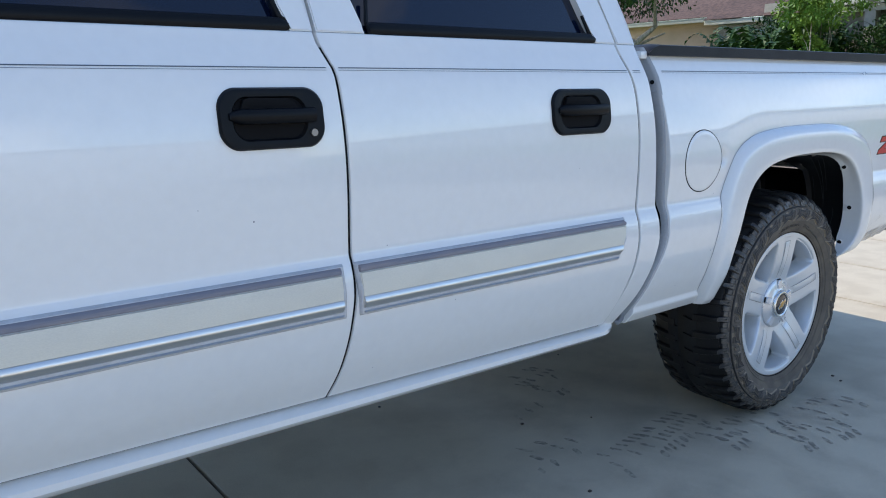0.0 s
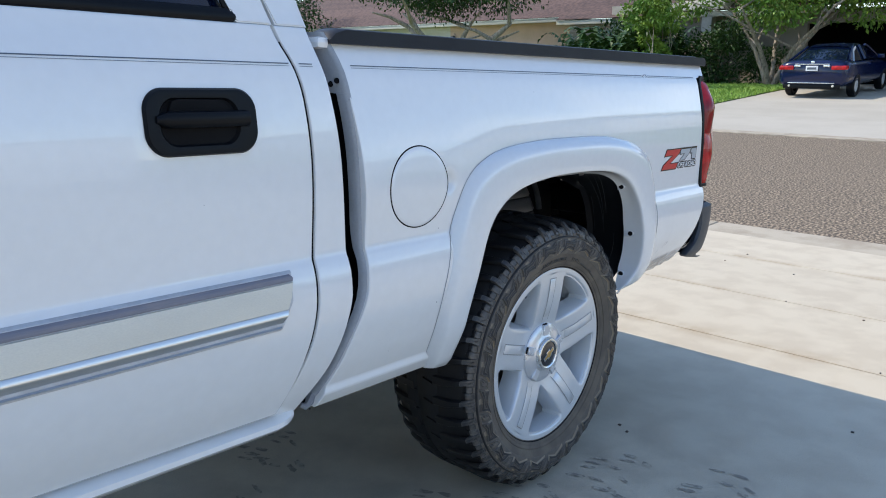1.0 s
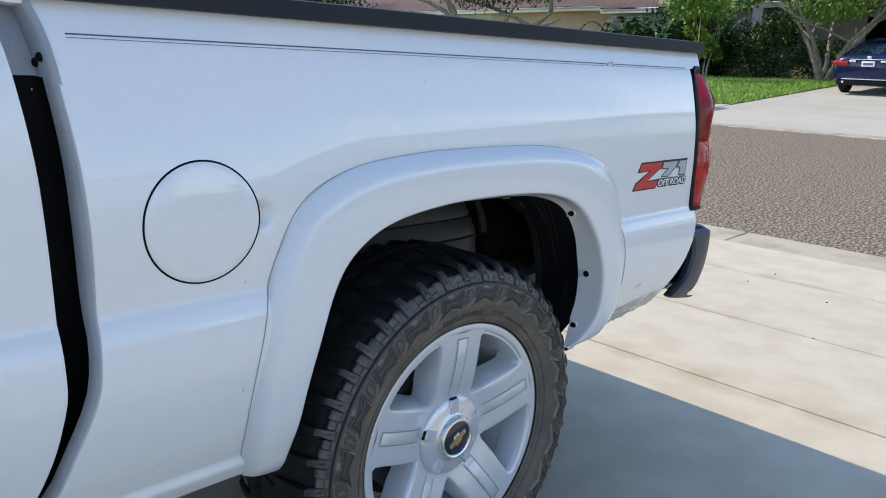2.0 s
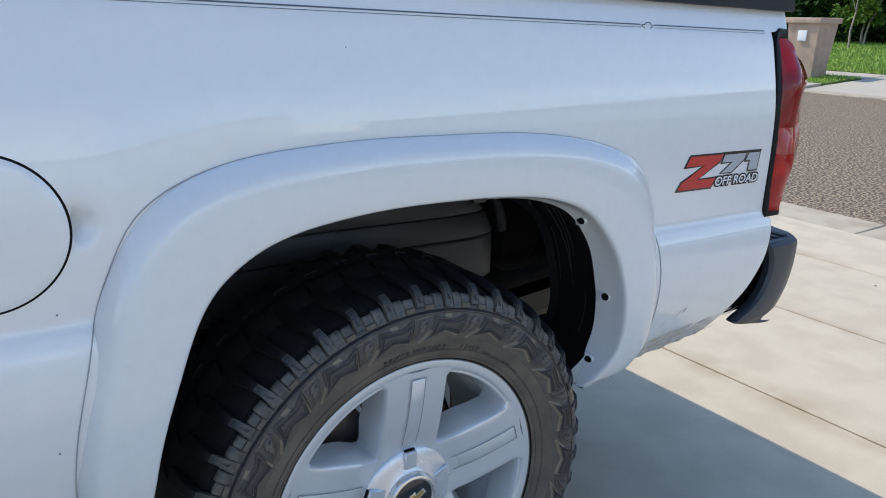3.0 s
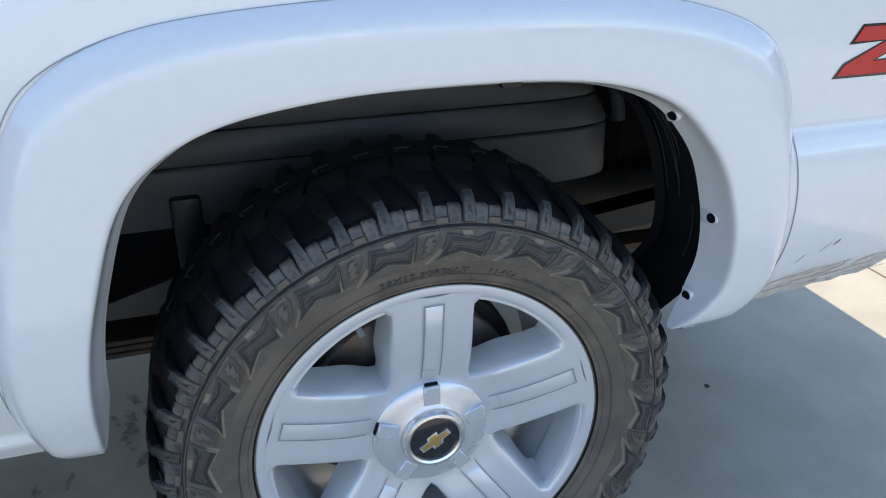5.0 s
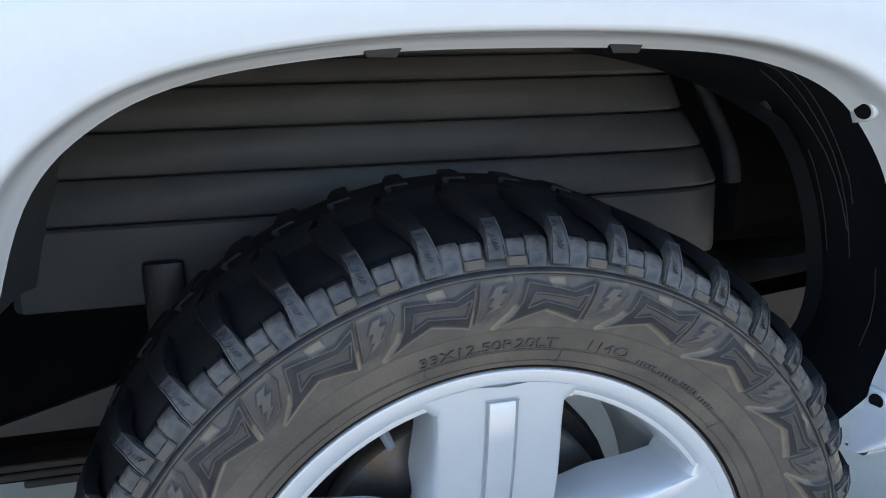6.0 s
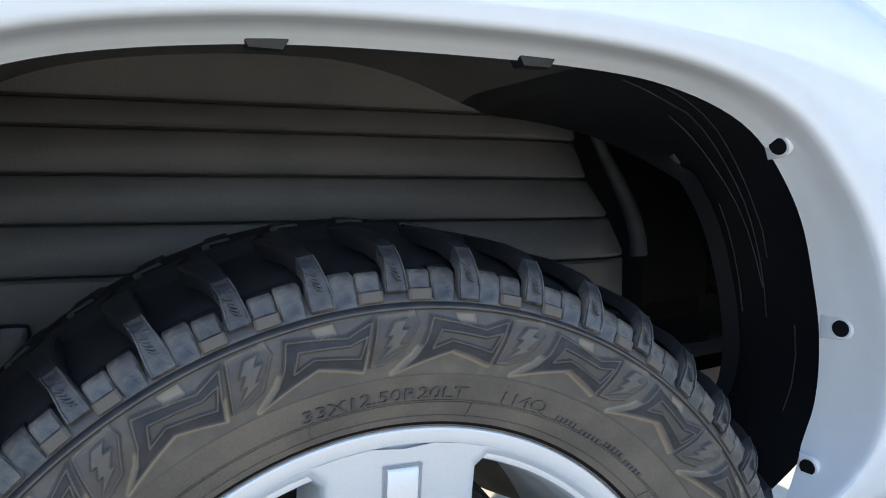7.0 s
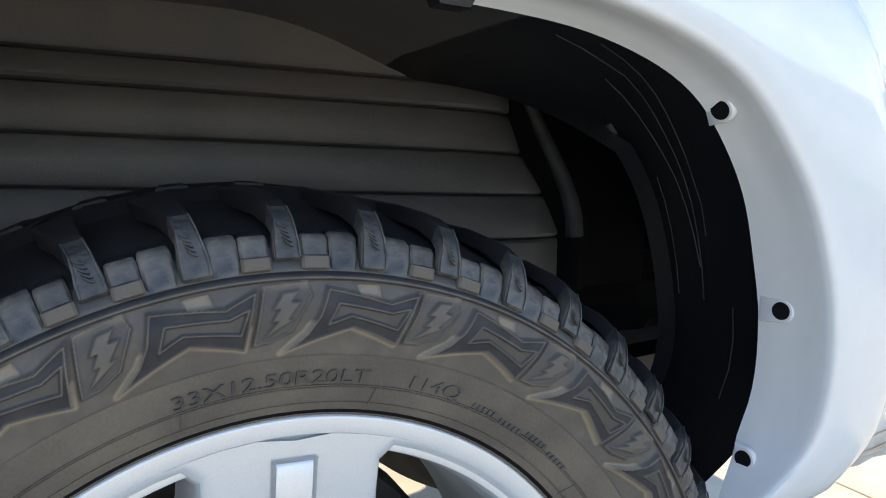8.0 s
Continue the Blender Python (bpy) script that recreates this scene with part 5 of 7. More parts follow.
def build_handle(cx, cz, lock):
    def ring(w, h, r, dy, sx=0.0, sz=0.0):
        pts = []
        for x, z in rounded(w, h, r, 10, cx + sx, cz + sz):
            mid = 1 - ((x - cx - sx) / (w / 2)) ** 2  # the long edges bow outwards, the lower one most
            z += mid * (0.004 if z > cz else -0.006) * min(1, h / 0.1)
            pts.append((x, body_y(z) + dy, z))
        return pts
    bm = bmesh.new()
    rows = [ring(0.213, 0.108, 0.036, 0.003), ring(0.212, 0.107, 0.036, -0.004), ring(0.206, 0.101, 0.034, -0.0085), ring(0.196, 0.092, 0.031, -0.009),
            ring(0.150, 0.076, 0.028, -0.0075, -0.006), ring(0.142, 0.070, 0.027, -0.001, -0.006), ring(0.12, 0.05, 0.02, -0.0005, -0.006)]
    vs = quads(bm, rows, loop=True)
    bm.faces.new(vs[-1])
    # Recess faces take near-black, so the hollow's shade is in the colour.
    for f in bm.faces:
        c = f.calc_center_median()
        f.material_index = 1 if abs(c.x - cx) < 0.074 and abs(c.z - cz) < 0.0345 and c.y > body_y(c.z) - 0.006 else 0
    handle = both_sides("door_handle", bm, (M_BLACK, M_DARK), "black plastic door handle")
    bm = bmesh.new()
    rows = []
    for u in (-0.088, -0.085, -0.07, -0.03, 0.03, 0.07, 0.083, 0.087):
        k = 0.55 if abs(u) > 0.0845 else 1.0
        lift = 0.016 + 0.010 * (1 - (u / 0.09) ** 2)
        rows.append([(cx + u, body_y(cz) - lift * k + dy, cz + 0.004 + dz * k) for dz, dy in ((-0.014, 0.012), (-0.0125, 0.002), (-0.006, -0.003), (0.006, -0.003), (0.0125, 0.001), (0.014, 0.012))])
    vs = quads(bm, rows)
    bm.faces.new(vs[0])
    bm.faces.new(vs[-1][::-1])
    part("grip", bm, M_BLACK, handle)
    # Near-black plate stands for the shade in the cup above the grip.
    bm = bmesh.new()
    pts = [(-0.065, 0.014), (-0.058, 0.034), (-0.045, 0.038), (0.030, 0.036), (0.044, 0.028), (0.055, 0.014)]
    prism(bm, [(cx + x, cz + z) for x, z in pts], body_y(cz) - 0.006, body_y(cz) + 0.004, 0.001)
    part("handle_pocket", bm, M_DARK, handle)
    if lock:
        bm = bmesh.new()
        bmesh.ops.create_cone(bm, cap_ends=True, segments=18, radius1=0.0075, radius2=0.007, depth=0.006, matrix=pose(cx + 0.079, body_y(cz - 0.03) - 0.0095, cz - 0.029, 90))
        part("key_lock", bm, M_STEEL, handle, "worn metal key lock")


def build_moulding(x0, x1, slant):
    def strip(z0, z1, out, xa, xb, edge=0.003, bow=0.002, tilt=0.0):
        bm = bmesh.new()
        rows = []
        along = [0.0, 0.004] + [i / 12 for i in range(1, 12)] + [0.996, 1.0]
        for u in along:
            zs = [z0, z0 + edge, (z0 + z1) / 2, z1 - edge, z1]
            os = [0.0, out - tilt, out + bow, out + tilt, 0.0]
            if tilt:  # half-round
                zs = [z0 + (z1 - z0) * q for q in (0.0, 0.05, 0.30, 0.50, 0.58, 0.64, 0.72, 0.85, 0.96, 1.0)]
                os = [0.002, 0.0040, 0.0082, 0.0114, 0.0126, 0.0128, 0.0123, 0.0105, 0.0080, 0.003]
            row = []
            for z, o in zip(zs, os):
                lo = xa + 0.006 * (0.826 - z) / 0.1
                hi = xb - slant * (max(0.0, 0.826 - z) / 0.1) ** 1.6 - (0.006 if slant and z > 0.822 else 0.0)
                x = lo + (hi - lo) * u
                e = 0.4 if u in (0.0, 1.0) else 1.0
                row.append((x, body_y(z) - o * e - 0.0005, z))
            rows.append(row)
        vs = quads(bm, rows)
        bm.faces.new(vs[0])
        bm.faces.new(vs[-1][::-1])
        return bm
    base = both_sides("side_moulding", strip(0.721, 0.833, 0.006, x0 - 0.006, x1 + 0.006, 0.004), M_EDGE, "cream door moulding with a chrome strip")
    part("top_strip", strip(0.8115, 0.8305, 0.0085, x0, x1, 0.004), M_PEEL, base, "peeling grey-brown top strip")
    part("cream_panel", strip(0.7622, 0.8122, 0.0080, x0, x1, 0.0006, bow=0.001), M_CREAM, base)
    bm = strip(0.7325, 0.7630, 0.0120, x0, x1, tilt=0.001)
    part("chrome_strip", bm, M_BRIGHT, base, "chrome strip")
    part("lower_strip", strip(0.7262, 0.7322, 0.0075, x0, x1, 0.001), M_CREAMGREY, base)


M_EDGE = material("pale_grey_border", (0.52, 0.525, 0.54), 0.35, second=(0.40, 0.39, 0.40), scale=25, amount=0.5, bump=0.0)
M_CREAMGREY = material("grey_strip", (0.34, 0.37, 0.40), 0.3, metal=0.3, scale=9, amount=0.3, bump=0.0)
build_moulding(-1.800, -0.955, 0.034)
build_moulding(-2.90, -1.838, 0.0)
build_handle(-1.958, 1.1275, True)
build_handle(-1.115, 1.1185, False)


def ribbon(x0, x1, z, h, out=0.0008, n=20):
    bm = bmesh.new()
    out -= bed_shape(0.0, z) if x0 > -0.8 else 0.0
    quads(bm, [[(x0 + (x1 - x0) * i / n, body_y(z - h / 2) - out, z - h / 2), (x0 + (x1 - x0) * i / n, body_y(z + h / 2) - out, z + h / 2)] for i in range(n + 1)])
    return bm


for x0, x1 in ((-2.93, gap_front(1.22) - 0.02), (gap_front(1.22) + 0.008, gap_rear(1.22) - 0.008), (gap_rear(1.22) + 0.016, -0.862), (-0.758, 0.455), (0.492, 0.828)):
    part("pinstripe", ribbon(x0, x1, 1.2205, 0.0020), M_STRIPE, truck)
    part("pinstripe", ribbon(x0, x1, 1.2158, 0.0008), M_STRIPE, truck)
bm = bmesh.new()
tube(bm, [(x, body_y(1.218) + 0.0065, z) for x, z in ((0.458, 1.220), (0.466, 1.2205), (0.467, 1.224), (0.480, 1.224), (0.481, 1.2205), (0.489, 1.219), (0.481, 1.215), (0.480, 1.212), (0.467, 1.212), (0.466, 1.215), (0.458, 1.2175), (0.458, 1.220))], [0.0008] * 12, 4)
part("stripe_mark", bm, M_STRIPE, truck)


def build_fuel_door():
    cx, cz = -0.599, 0.962
    def disc(radii):
        rows = []
        for r, dy in radii:
            rows.append([(cx + r * math.cos(2 * math.pi * i / 72), body_y(cz + r * math.sin(2 * math.pi * i / 72)) + bed_shape(cx + r * math.cos(2 * math.pi * i / 72), cz + r * math.sin(2 * math.pi * i / 72)) + dy, cz + r * math.sin(2 * math.pi * i / 72)) for i in range(72)])
        bm = bmesh.new()
        vs = quads(bm, rows, loop=True)
        return bm, vs
    bm, _ = disc([(0.0925, 0.001), (0.0920, -0.0007), (0.0890, -0.0007), (0.0885, 0.001)])
    part("fuel_door_gap", bm, M_DARK, truck)
    bm, vs = disc([(0.0896, 0.001), (0.0892, -0.0010), (0.0880, -0.0018), (0.080, -0.0021), (0.06, -0.0022), (0.03, -0.0022), (0.004, -0.0022)])
    bm.faces.new(vs[-1])
    part("fuel_door", bm, M_PAINT, truck, "round white fuel door")


build_fuel_door()


def text_mesh(words, size, fatten=0.0):
    cu = bpy.data.curves.new("words", "FONT")
    cu.body, cu.size, cu.align_x, cu.extrude, cu.offset = words, size, "CENTER", 0.0006, fatten
    tmp = bpy.data.objects.new("words", cu)
    scene.collection.objects.link(tmp)
    bpy.context.view_layer.update()
    me = bpy.data.meshes.new_from_object(tmp.evaluated_get(bpy.context.evaluated_depsgraph_get()))
    bm = bmesh.new()
    bm.from_mesh(me)
    bpy.data.objects.remove(tmp)
    bpy.data.curves.remove(cu)
    bpy.data.meshes.remove(me)
    return bm


def build_decal():
    x0, z0, w, h = 0.557, 0.912, 0.268, 0.070

    def shape(pts, out, mat, parent, name, grow=0.0, label=""):
        cx, cz = sum(p[0] for p in pts) / len(pts), sum(p[1] for p in pts) / len(pts)
        bm = bmesh.new()
        vs = []
        for fx, fz in pts:
            x, z = x0 + (fx + (fx - cx) * grow) * w, z0 + (fz + (fz - cz) * grow) * h
            vs.append(bm.verts.new((x, body_y(z) - out, z)))
        f = bm.faces.new(vs)
        bmesh.ops.triangulate(bm, faces=[f])
        return part(name, bm, mat, parent, label)
    # black outlines, then the shapes
    z_shape = [(0.095, 0.69), (0.14, 0.96), (0.515, 0.96), (0.48, 0.77), (0.235, 0.29), (0.455, 0.29), (0.41, 0.04), (0.03, 0.04), (0.065, 0.24), (0.31, 0.69)]
    seven = [(0.535, 0.94), (0.80, 0.94), (0.775, 0.76), (0.64, 0.42), (0.515, 0.42), (0.64, 0.72), (0.51, 0.72)]
    one = [(0.835, 0.94), (0.975, 0.94), (0.955, 0.42), (0.845, 0.42), (0.855, 0.72), (0.80, 0.72)]

    def fat(pts, d):
        out = []
        n = len(pts)
        q = [Vector((p[0] * w, p[1] * h)) for p in pts]
        for i in range(n):
            a, b = (q[i] - q[i - 1]).normalized(), (q[(i + 1) % n] - q[i]).normalized()
            m = Vector((-a.y, a.x)) + Vector((-b.y, b.x))
            m = m.normalized() * min(d * 2.2, d / max(0.3, m.length / 2))
            out.append(((q[i].x + m.x) / w, (q[i].y + m.y) / h))
        return out
    back = shape(fat(z_shape, 0.0036), 0.0008, M_BADGE, truck, "decal", label="red and grey off-road decal")
    shape(fat(seven, 0.003), 0.0009, M_BADGE, back, "outline")
    shape(fat(one, 0.003), 0.0010, M_BADGE, back, "outline")
    shape([(0.50, 0.96), (0.99, 0.96), (0.995, 1.02), (0.50, 1.02)], 0.0011, M_BADGE, back, "outline")
    shape(z_shape, 0.0014, M_RED, back, "red_shape")
    shape(seven, 0.0014, M_GREY, back, "grey_shape")
    shape(one, 0.0014, M_GREY, back, "grey_shape")
    for fatten, out, mat, name in ((0.0034, 0.0011, M_BADGE, "word_outline"), (0.0004, 0.0018, M_WHITE, "words")):
        bm = text_mesh("OFF ROAD", 0.0245, fatten)
        for v in bm.verts:
            x, z = x0 + w * 0.715 + v.co.x * 1.20 + v.co.y * 0.15, z0 + 0.0045 + v.co.y
            v.co = (x, body_y(z) - out - v.co.z * 0.3, z)
        part(name, bm, mat, back, smooth=False)


build_decal()
wheel = [o for o in truck.children if o.name == "wheel"][0]
tyre = [o for o in wheel.children if o.name.startswith("tyre")][0]


def tyre_words(words, size, middle, radius):
    bm = text_mesh(words, size)
    for v in bm.verts:
        a = middle + math.degrees(v.co.x * 1.36 / radius)
        r = radius + v.co.y
        v.co = polar(a, r, sidewall(r) - 0.0016 + (0.0 if v.co.z > 0 else 0.0022))
    part("raised_word", bm, M_RUBBER, wheel, smooth=False)


tyre_words("33X12.50R20LT", 0.0135, -3.3, 0.2868)
tyre_words("114Q", 0.0135, 18.3, 0.2868)
for k in range(4):  # fine print that cannot be made out
    bm = bmesh.new()
    for a in range(5):
        aa = 25 + k * 5.2 + a * 0.9
        raised(bm, [(aa, 0.2855 - 0.002 * (k % 2)), (aa + 0.65, 0.2855 - 0.002 * (k % 2)), (aa + 0.65, 0.2895 - 0.002 * (k % 2)), (aa, 0.2895 - 0.002 * (k % 2))], 0.0012)
    part("fine_print_bar", bm, M_RUBBER, wheel)

# clips and tabs on the inside of the flare
for cz, tab in ((0.880, 0.013), (0.722, 0.0195), (0.586, 0.009)):
    i = min(range(NS // 2, NS - 2), key=lambda q: abs(lip_c[q].z - cz))
    n = (lip_c[i] - outer_c[i]).normalized()
    spot = lip_c[i] + n * 0.0066 + Vector((0, plain_y(cz) + 0.017 * flange(cz), 0))
    n = (n + Vector((0, -0.24, 0))).normalized()
    side = n.cross(Vector((0, 1, 0))).normalized()
    deep = side.cross(n)
    face = Matrix((side, deep if deep.y > 0 else -deep, n)).transposed().to_4x4()
    face.translation = spot - n * 0.0006
    bm = bmesh.new()
    ring = [(0.0105 * math.cos(a), 0.0105 * math.sin(a)) for a in [math.pi + math.pi * k / 12 for k in range(13)]] + [(0.0118, tab), (-0.0118, tab)]
    low_v, mid_v, top_v = [[bm.verts.new(face @ Vector((x * k, y * k, z))) for x, y in ring] for k, z in ((1.06, -0.003), (1.0, 0.0012), (0.92, 0.002))]
    for va, vb in ((low_v, mid_v), (mid_v, top_v)):
        for k in range(len(ring)):
            bm.faces.new((va[k], va[(k + 1) % len(ring)], vb[(k + 1) % len(ring)], vb[k]))
    bm.faces.new(top_v)
    clip = part("flare_clip", bm, M_FLARE, truck)
    bm = bmesh.new()
    bmesh.ops.create_cone(bm, cap_ends=True, segments=18, radius1=0.0080, radius2=0.0076, depth=0.002, matrix=face @ Matrix.Translation((0, 0, 0.0020)))
    part("clip_hole", bm, M_DARK, clip)

for xc in (-0.098, 0.097):  # two small tabs behind the lip
    bm = prism(bmesh.new(), [(xc - 0.017, 0.942), (xc - 0.012, 0.9325), (xc + 0.010, 0.9320), (xc + 0.016, 0.942)], -0.013, 0.004, 0.002)
    part("lip_tab", bm, M_LINER, truck)


def stain(cx, cz, w, h, n, seed, mat, name, slant=0.35, lean=1.0):
    """Thin irregular streaks lying on the paint."""
    rng = random.Random(seed)
    bm = bmesh.new()
    for i in range(n):
        x, z = cx + rng.uniform(-w, w), cz + rng.uniform(-h, h)
        z += (x - cx) * 0.13
        ln, t = rng.uniform(0.006, 0.03) * lean, rng.uniform(0.0006, 0.0022)
        pts = []
        for k in range(7):
            a = 2 * math.pi * k / 7
            u, v = ln * math.cos(a) * rng.uniform(0.7, 1.1), t * math.sin(a) * rng.uniform(0.6, 1.3)
            px, pz = x + u * math.cos(slant) - v * math.sin(slant), z + u * math.sin(slant) + v * math.cos(slant)
            pts.append(bm.verts.new((px, body_y(pz) + (bed_shape(px, pz) if px > -0.8 else 0) - 0.0011, pz)))
        bm.faces.new(pts)
    ob = part(name, bm, mat, truck, smooth=False)
    ob["kind"] = "stuff"


M_MUD = material("tan_mud_stain", (0.55, 0.47, 0.38), 0.8, second=(0.68, 0.62, 0.55), scale=40, amount=0.9)
stain(0.68, 0.605, 0.13, 0.012, 30, 5, M_MUD, "mud_stain", 0.3)
stain(0.64, 0.585, 0.10, 0.010, 16, 6, M_MUD, "mud_stain", 0.15, 1.6)
stain(0.60, 0.66, 0.08, 0.03, 3, 7, M_INSIDE, "scratch_wear", 0.9, 0.6)
rng = random.Random(9)
bm = bmesh.new()
for i in range(34):
    x, z, r = rng.uniform(-2.4, 0.8), rng.uniform(0.58, 1.2), rng.uniform(0.0008, 0.0019)
    if inside(MIDLINE, x, z) or 0.72 < z < 0.84:
        continue
    y = body_y(z) + (bed_shape(x, z) if x > -0.8 else 0) - 0.0012
    bm.faces.new([bm.verts.new((x + r * math.cos(a), y, z + r * 1.3 * math.sin(a))) for a in (0, 1.2, 2.5, 3.7, 5.0)])
ob = part("paint_wear", bm, M_INSIDE, truck, smooth=False)
ob["kind"] = "stuff"


# ---- ground ----
def slab(name, x0, x1, y0, y1, mat, m=SLOPE, top=0.0, thick=0.12, bevel=0.006, kind="structure", label=""):
    bm = box(bmesh.new(), x0, x1, y0, y1, top - thick, top, bevel, 1, m)
    ob = part(name, bm, mat)
    return tagged(ob, label, "", "", kind)


STREET = -0.20
M_JOINT = material("dirt_in_joint", (0.085, 0.068, 0.05), 0.95, second=(0.17, 0.14, 0.10), scale=9, amount=0.8, fine=80)
JOINTS = [-9.0, -5.4, -1.84, 1.74, 2.62, 3.60, 4.42]
drive = new("driveway")
tagged(drive, "pale concrete driveway with tooled joints and tyre marks", "driveway", kind="structure")
for a, b in zip(JOINTS, JOINTS[1:]):
    ob = slab("slab", a + 0.006, b - 0.006, -9.0, 6.2, M_CONC, bevel=0.002)
    ob.parent = drive
bm = box(bmesh.new(), -9.0, 4.41, -8.9, 6.1, -0.13, -0.016, 0, 1, SLOPE)
ob = part("joint_bed", bm, M_JOINT, drive)

bm = bmesh.new()
box(bm, -400, 900, -500, 500, -0.9, -0.34)
tagged(part("ground", bm, M_SOIL), "flat suburban ground reaching the horizon", "ground", kind="structure")
slab("road", 4.87, 13.5, -120, 120, M_ROAD, Matrix(), STREET, 0.3, 0, label="coarse worn asphalt street")
gut = new("gutter")
tagged(gut, "cracked pale concrete gutter along the street", "gutter", kind="structure")
for k in range(-14, 16):
    y0 = k * 1.53
    ob = slab("gutter_block", 4.43, 4.866, y0 + 0.004, y0 + 1.526, M_GUTTER, Matrix(), STREET + 0.035, 0.3, 0.008)
    ob.parent = gut
far_gut = new("far_gutter")
tagged(far_gut, "pale concrete gutter on the far side of the street", "gutter", kind="structure")
for k in range(-12, 20):
    ob = slab("gutter_block", 13.502, 13.95, k * 2.0 + 0.004, k * 2.0 + 1.996, M_GUTTER, Matrix(), STREET + 0.02, 0.3, 0.008)
    ob.parent = far_gut


# ---- across the street ----
def rise(x):
    """Height of the ground on the far side, which climbs gently towards the houses."""
    return STREET + 0.02 + 0.0433 * max(0, min(x, 24.0) - 13.95) + 0.006 * max(0, x - 24.0)


def sheet(name, x0, x1, y0, y1, mat, lift=0.0, label="", parent=None, tagit=True):
    bm = bmesh.new()
    n = max(1, int((x1 - x0) / 1.5))
    top = [[(x0 + (x1 - x0) * i / n, y, rise(x0 + (x1 - x0) * i / n) + lift) for y in (y0, y1)] for i in range(n + 1)]
    quads(bm, top)
    ext = bmesh.ops.extrude_face_region(bm, geom=bm.faces[:])
    for v in ext["geom"]:
        if isinstance(v, bmesh.types.BMVert):
            v.co.z -= 0.25
    ob = part(name, bm, mat, parent, smooth=False)
    return tagged(ob, label, "", "", "structure") if tagit else ob


fdrive = new("far_driveway")
tagged(fdrive, "pale concrete driveway of the house opposite", "driveway", kind="structure")
for a, b in ((13.956, 16.6), (16.61, 20.2), (20.21, 23.8), (23.81, 30.0)):
    sheet("slab", a, b, -3.0, 7.75, M_CONC2, 0.0, parent=fdrive, tagit=False)
sheet("lawn", 17.25, 30.0, 7.76, 40.0, M_SOIL, 0.03, "green front lawn soil beside the far driveway")
sheet("verge", 14.62, 16.30, 7.85, 40.0, M_SOIL, 0.02, "narrow grass verge by the far gutter")
sheet("far_walk", 16.31, 17.24, 7.76, 40.0, M_CONC2, 0.01, "concrete sidewalk across the street")
sheet("far_kerb", 13.96, 14.61, 7.76, 40.0, M_CONC2, 0.05, "pale concrete kerb across the street")
sheet("far_yard", 13.96, 30.0, -40.0, -3.01, M_SOIL, 0.0, "lawn further along the street")


def blades(name, n, x0, x1, y0, y1, h, label, seed, lift=0.03):
    rng = np.random.default_rng(seed)
    x = x0 + (x1 - x0) * rng.random(n)
    y = y0 + (y1 - y0) * rng.random(n)
    z = np.array([rise(v) for v in x]) + lift - 0.01
    a = rng.random(n) * 6.283
    hh = h * (0.55 + 0.8 * rng.random(n))
    w = 0.012 + 0.012 * rng.random(n)
    bx, by = np.cos(a) * w, np.sin(a) * w
    lx, ly = (rng.random(n) - 0.5) * hh * 0.9, (rng.random(n) - 0.5) * hh * 0.9
    v = np.empty((n, 3, 3))
    v[:, 0] = np.stack([x - bx, y - by, z], 1)
    v[:, 1] = np.stack([x + bx, y + by, z], 1)
    v[:, 2] = np.stack([x + lx, y + ly, z + hh], 1)
    me = bpy.data.meshes.new(name)
    me.from_pydata(v.reshape(-1, 3).tolist(), [], np.arange(3 * n).reshape(-1, 3).tolist())
    me.materials.append(M_GRASS)
    return tagged(new(name, me), label, "grass", "", "stuff")


blades("grass", 42000, 17.20, 27.5, 7.72, 17.0, 0.075, "mown bright green lawn grass", 3)
blades("grass", 6000, 14.64, 16.28, 7.85, 15.0, 0.06, "mown green grass on the verge", 4, 0.02)


# ---- plants ----
def leaves(name, blobs, n, size, mat, parent, seed, droop=0.3, shape=2.2):
    """A crown of single leaves, thick in the shells of uneven clumps and open between them."""
    rng = np.random.default_rng(seed)
    w = np.array([b[3] ** 2 for b in blobs])
    pick = rng.choice(len(blobs), n, p=w / w.sum())
    c = np.array([b[:3] for b in blobs])[pick]
    r = np.array([b[3] for b in blobs])[pick]
    d = rng.normal(size=(n, 3))
    d /= np.linalg.norm(d, axis=1)[:, None]
    rad = r * (0.35 + 0.65 * rng.random(n) ** 0.5) * (0.85 + 0.35 * rng.random(n))
    p = c + d * rad[:, None] * np.array([1, 1, 0.8])
    axis = d * 0.6 + rng.normal(size=(n, 3)) * 0.5 + np.array([0, 0, -droop])
    axis /= np.linalg.norm(axis, axis=1)[:, None]
    side = np.cross(axis, rng.normal(size=(n, 3)))
    side /= np.linalg.norm(side, axis=1)[:, None] + 1e-9
    ln = size * (0.6 + 0.8 * rng.random(n))
    wd = ln / shape * 0.5
    v = np.empty((n, 4, 3))
    v[:, 0] = p
    v[:, 1] = p + axis * (ln * 0.5)[:, None] + side * wd[:, None]
    v[:, 2] = p + axis * ln[:, None]
    v[:, 3] = p + axis * (ln * 0.5)[:, None] - side * wd[:, None]
    me = bpy.data.meshes.new(name)
    me.from_pydata(v.reshape(-1, 3).tolist(), [], np.arange(4 * n).reshape(-1, 4).tolist())
    me.materials.append(mat)
    ob = new(name, me)
    ob.parent = parent
    return ob


def clumps(rng, centre, spread, n, r):
    return [(centre[0] + rng.uniform(-1, 1) * spread[0], centre[1] + rng.uniform(-1, 1) * spread[1], centre[2] + rng.uniform(-1, 1) * spread[2], r * rng.uniform(0.6, 1.25)) for _ in range(n)]


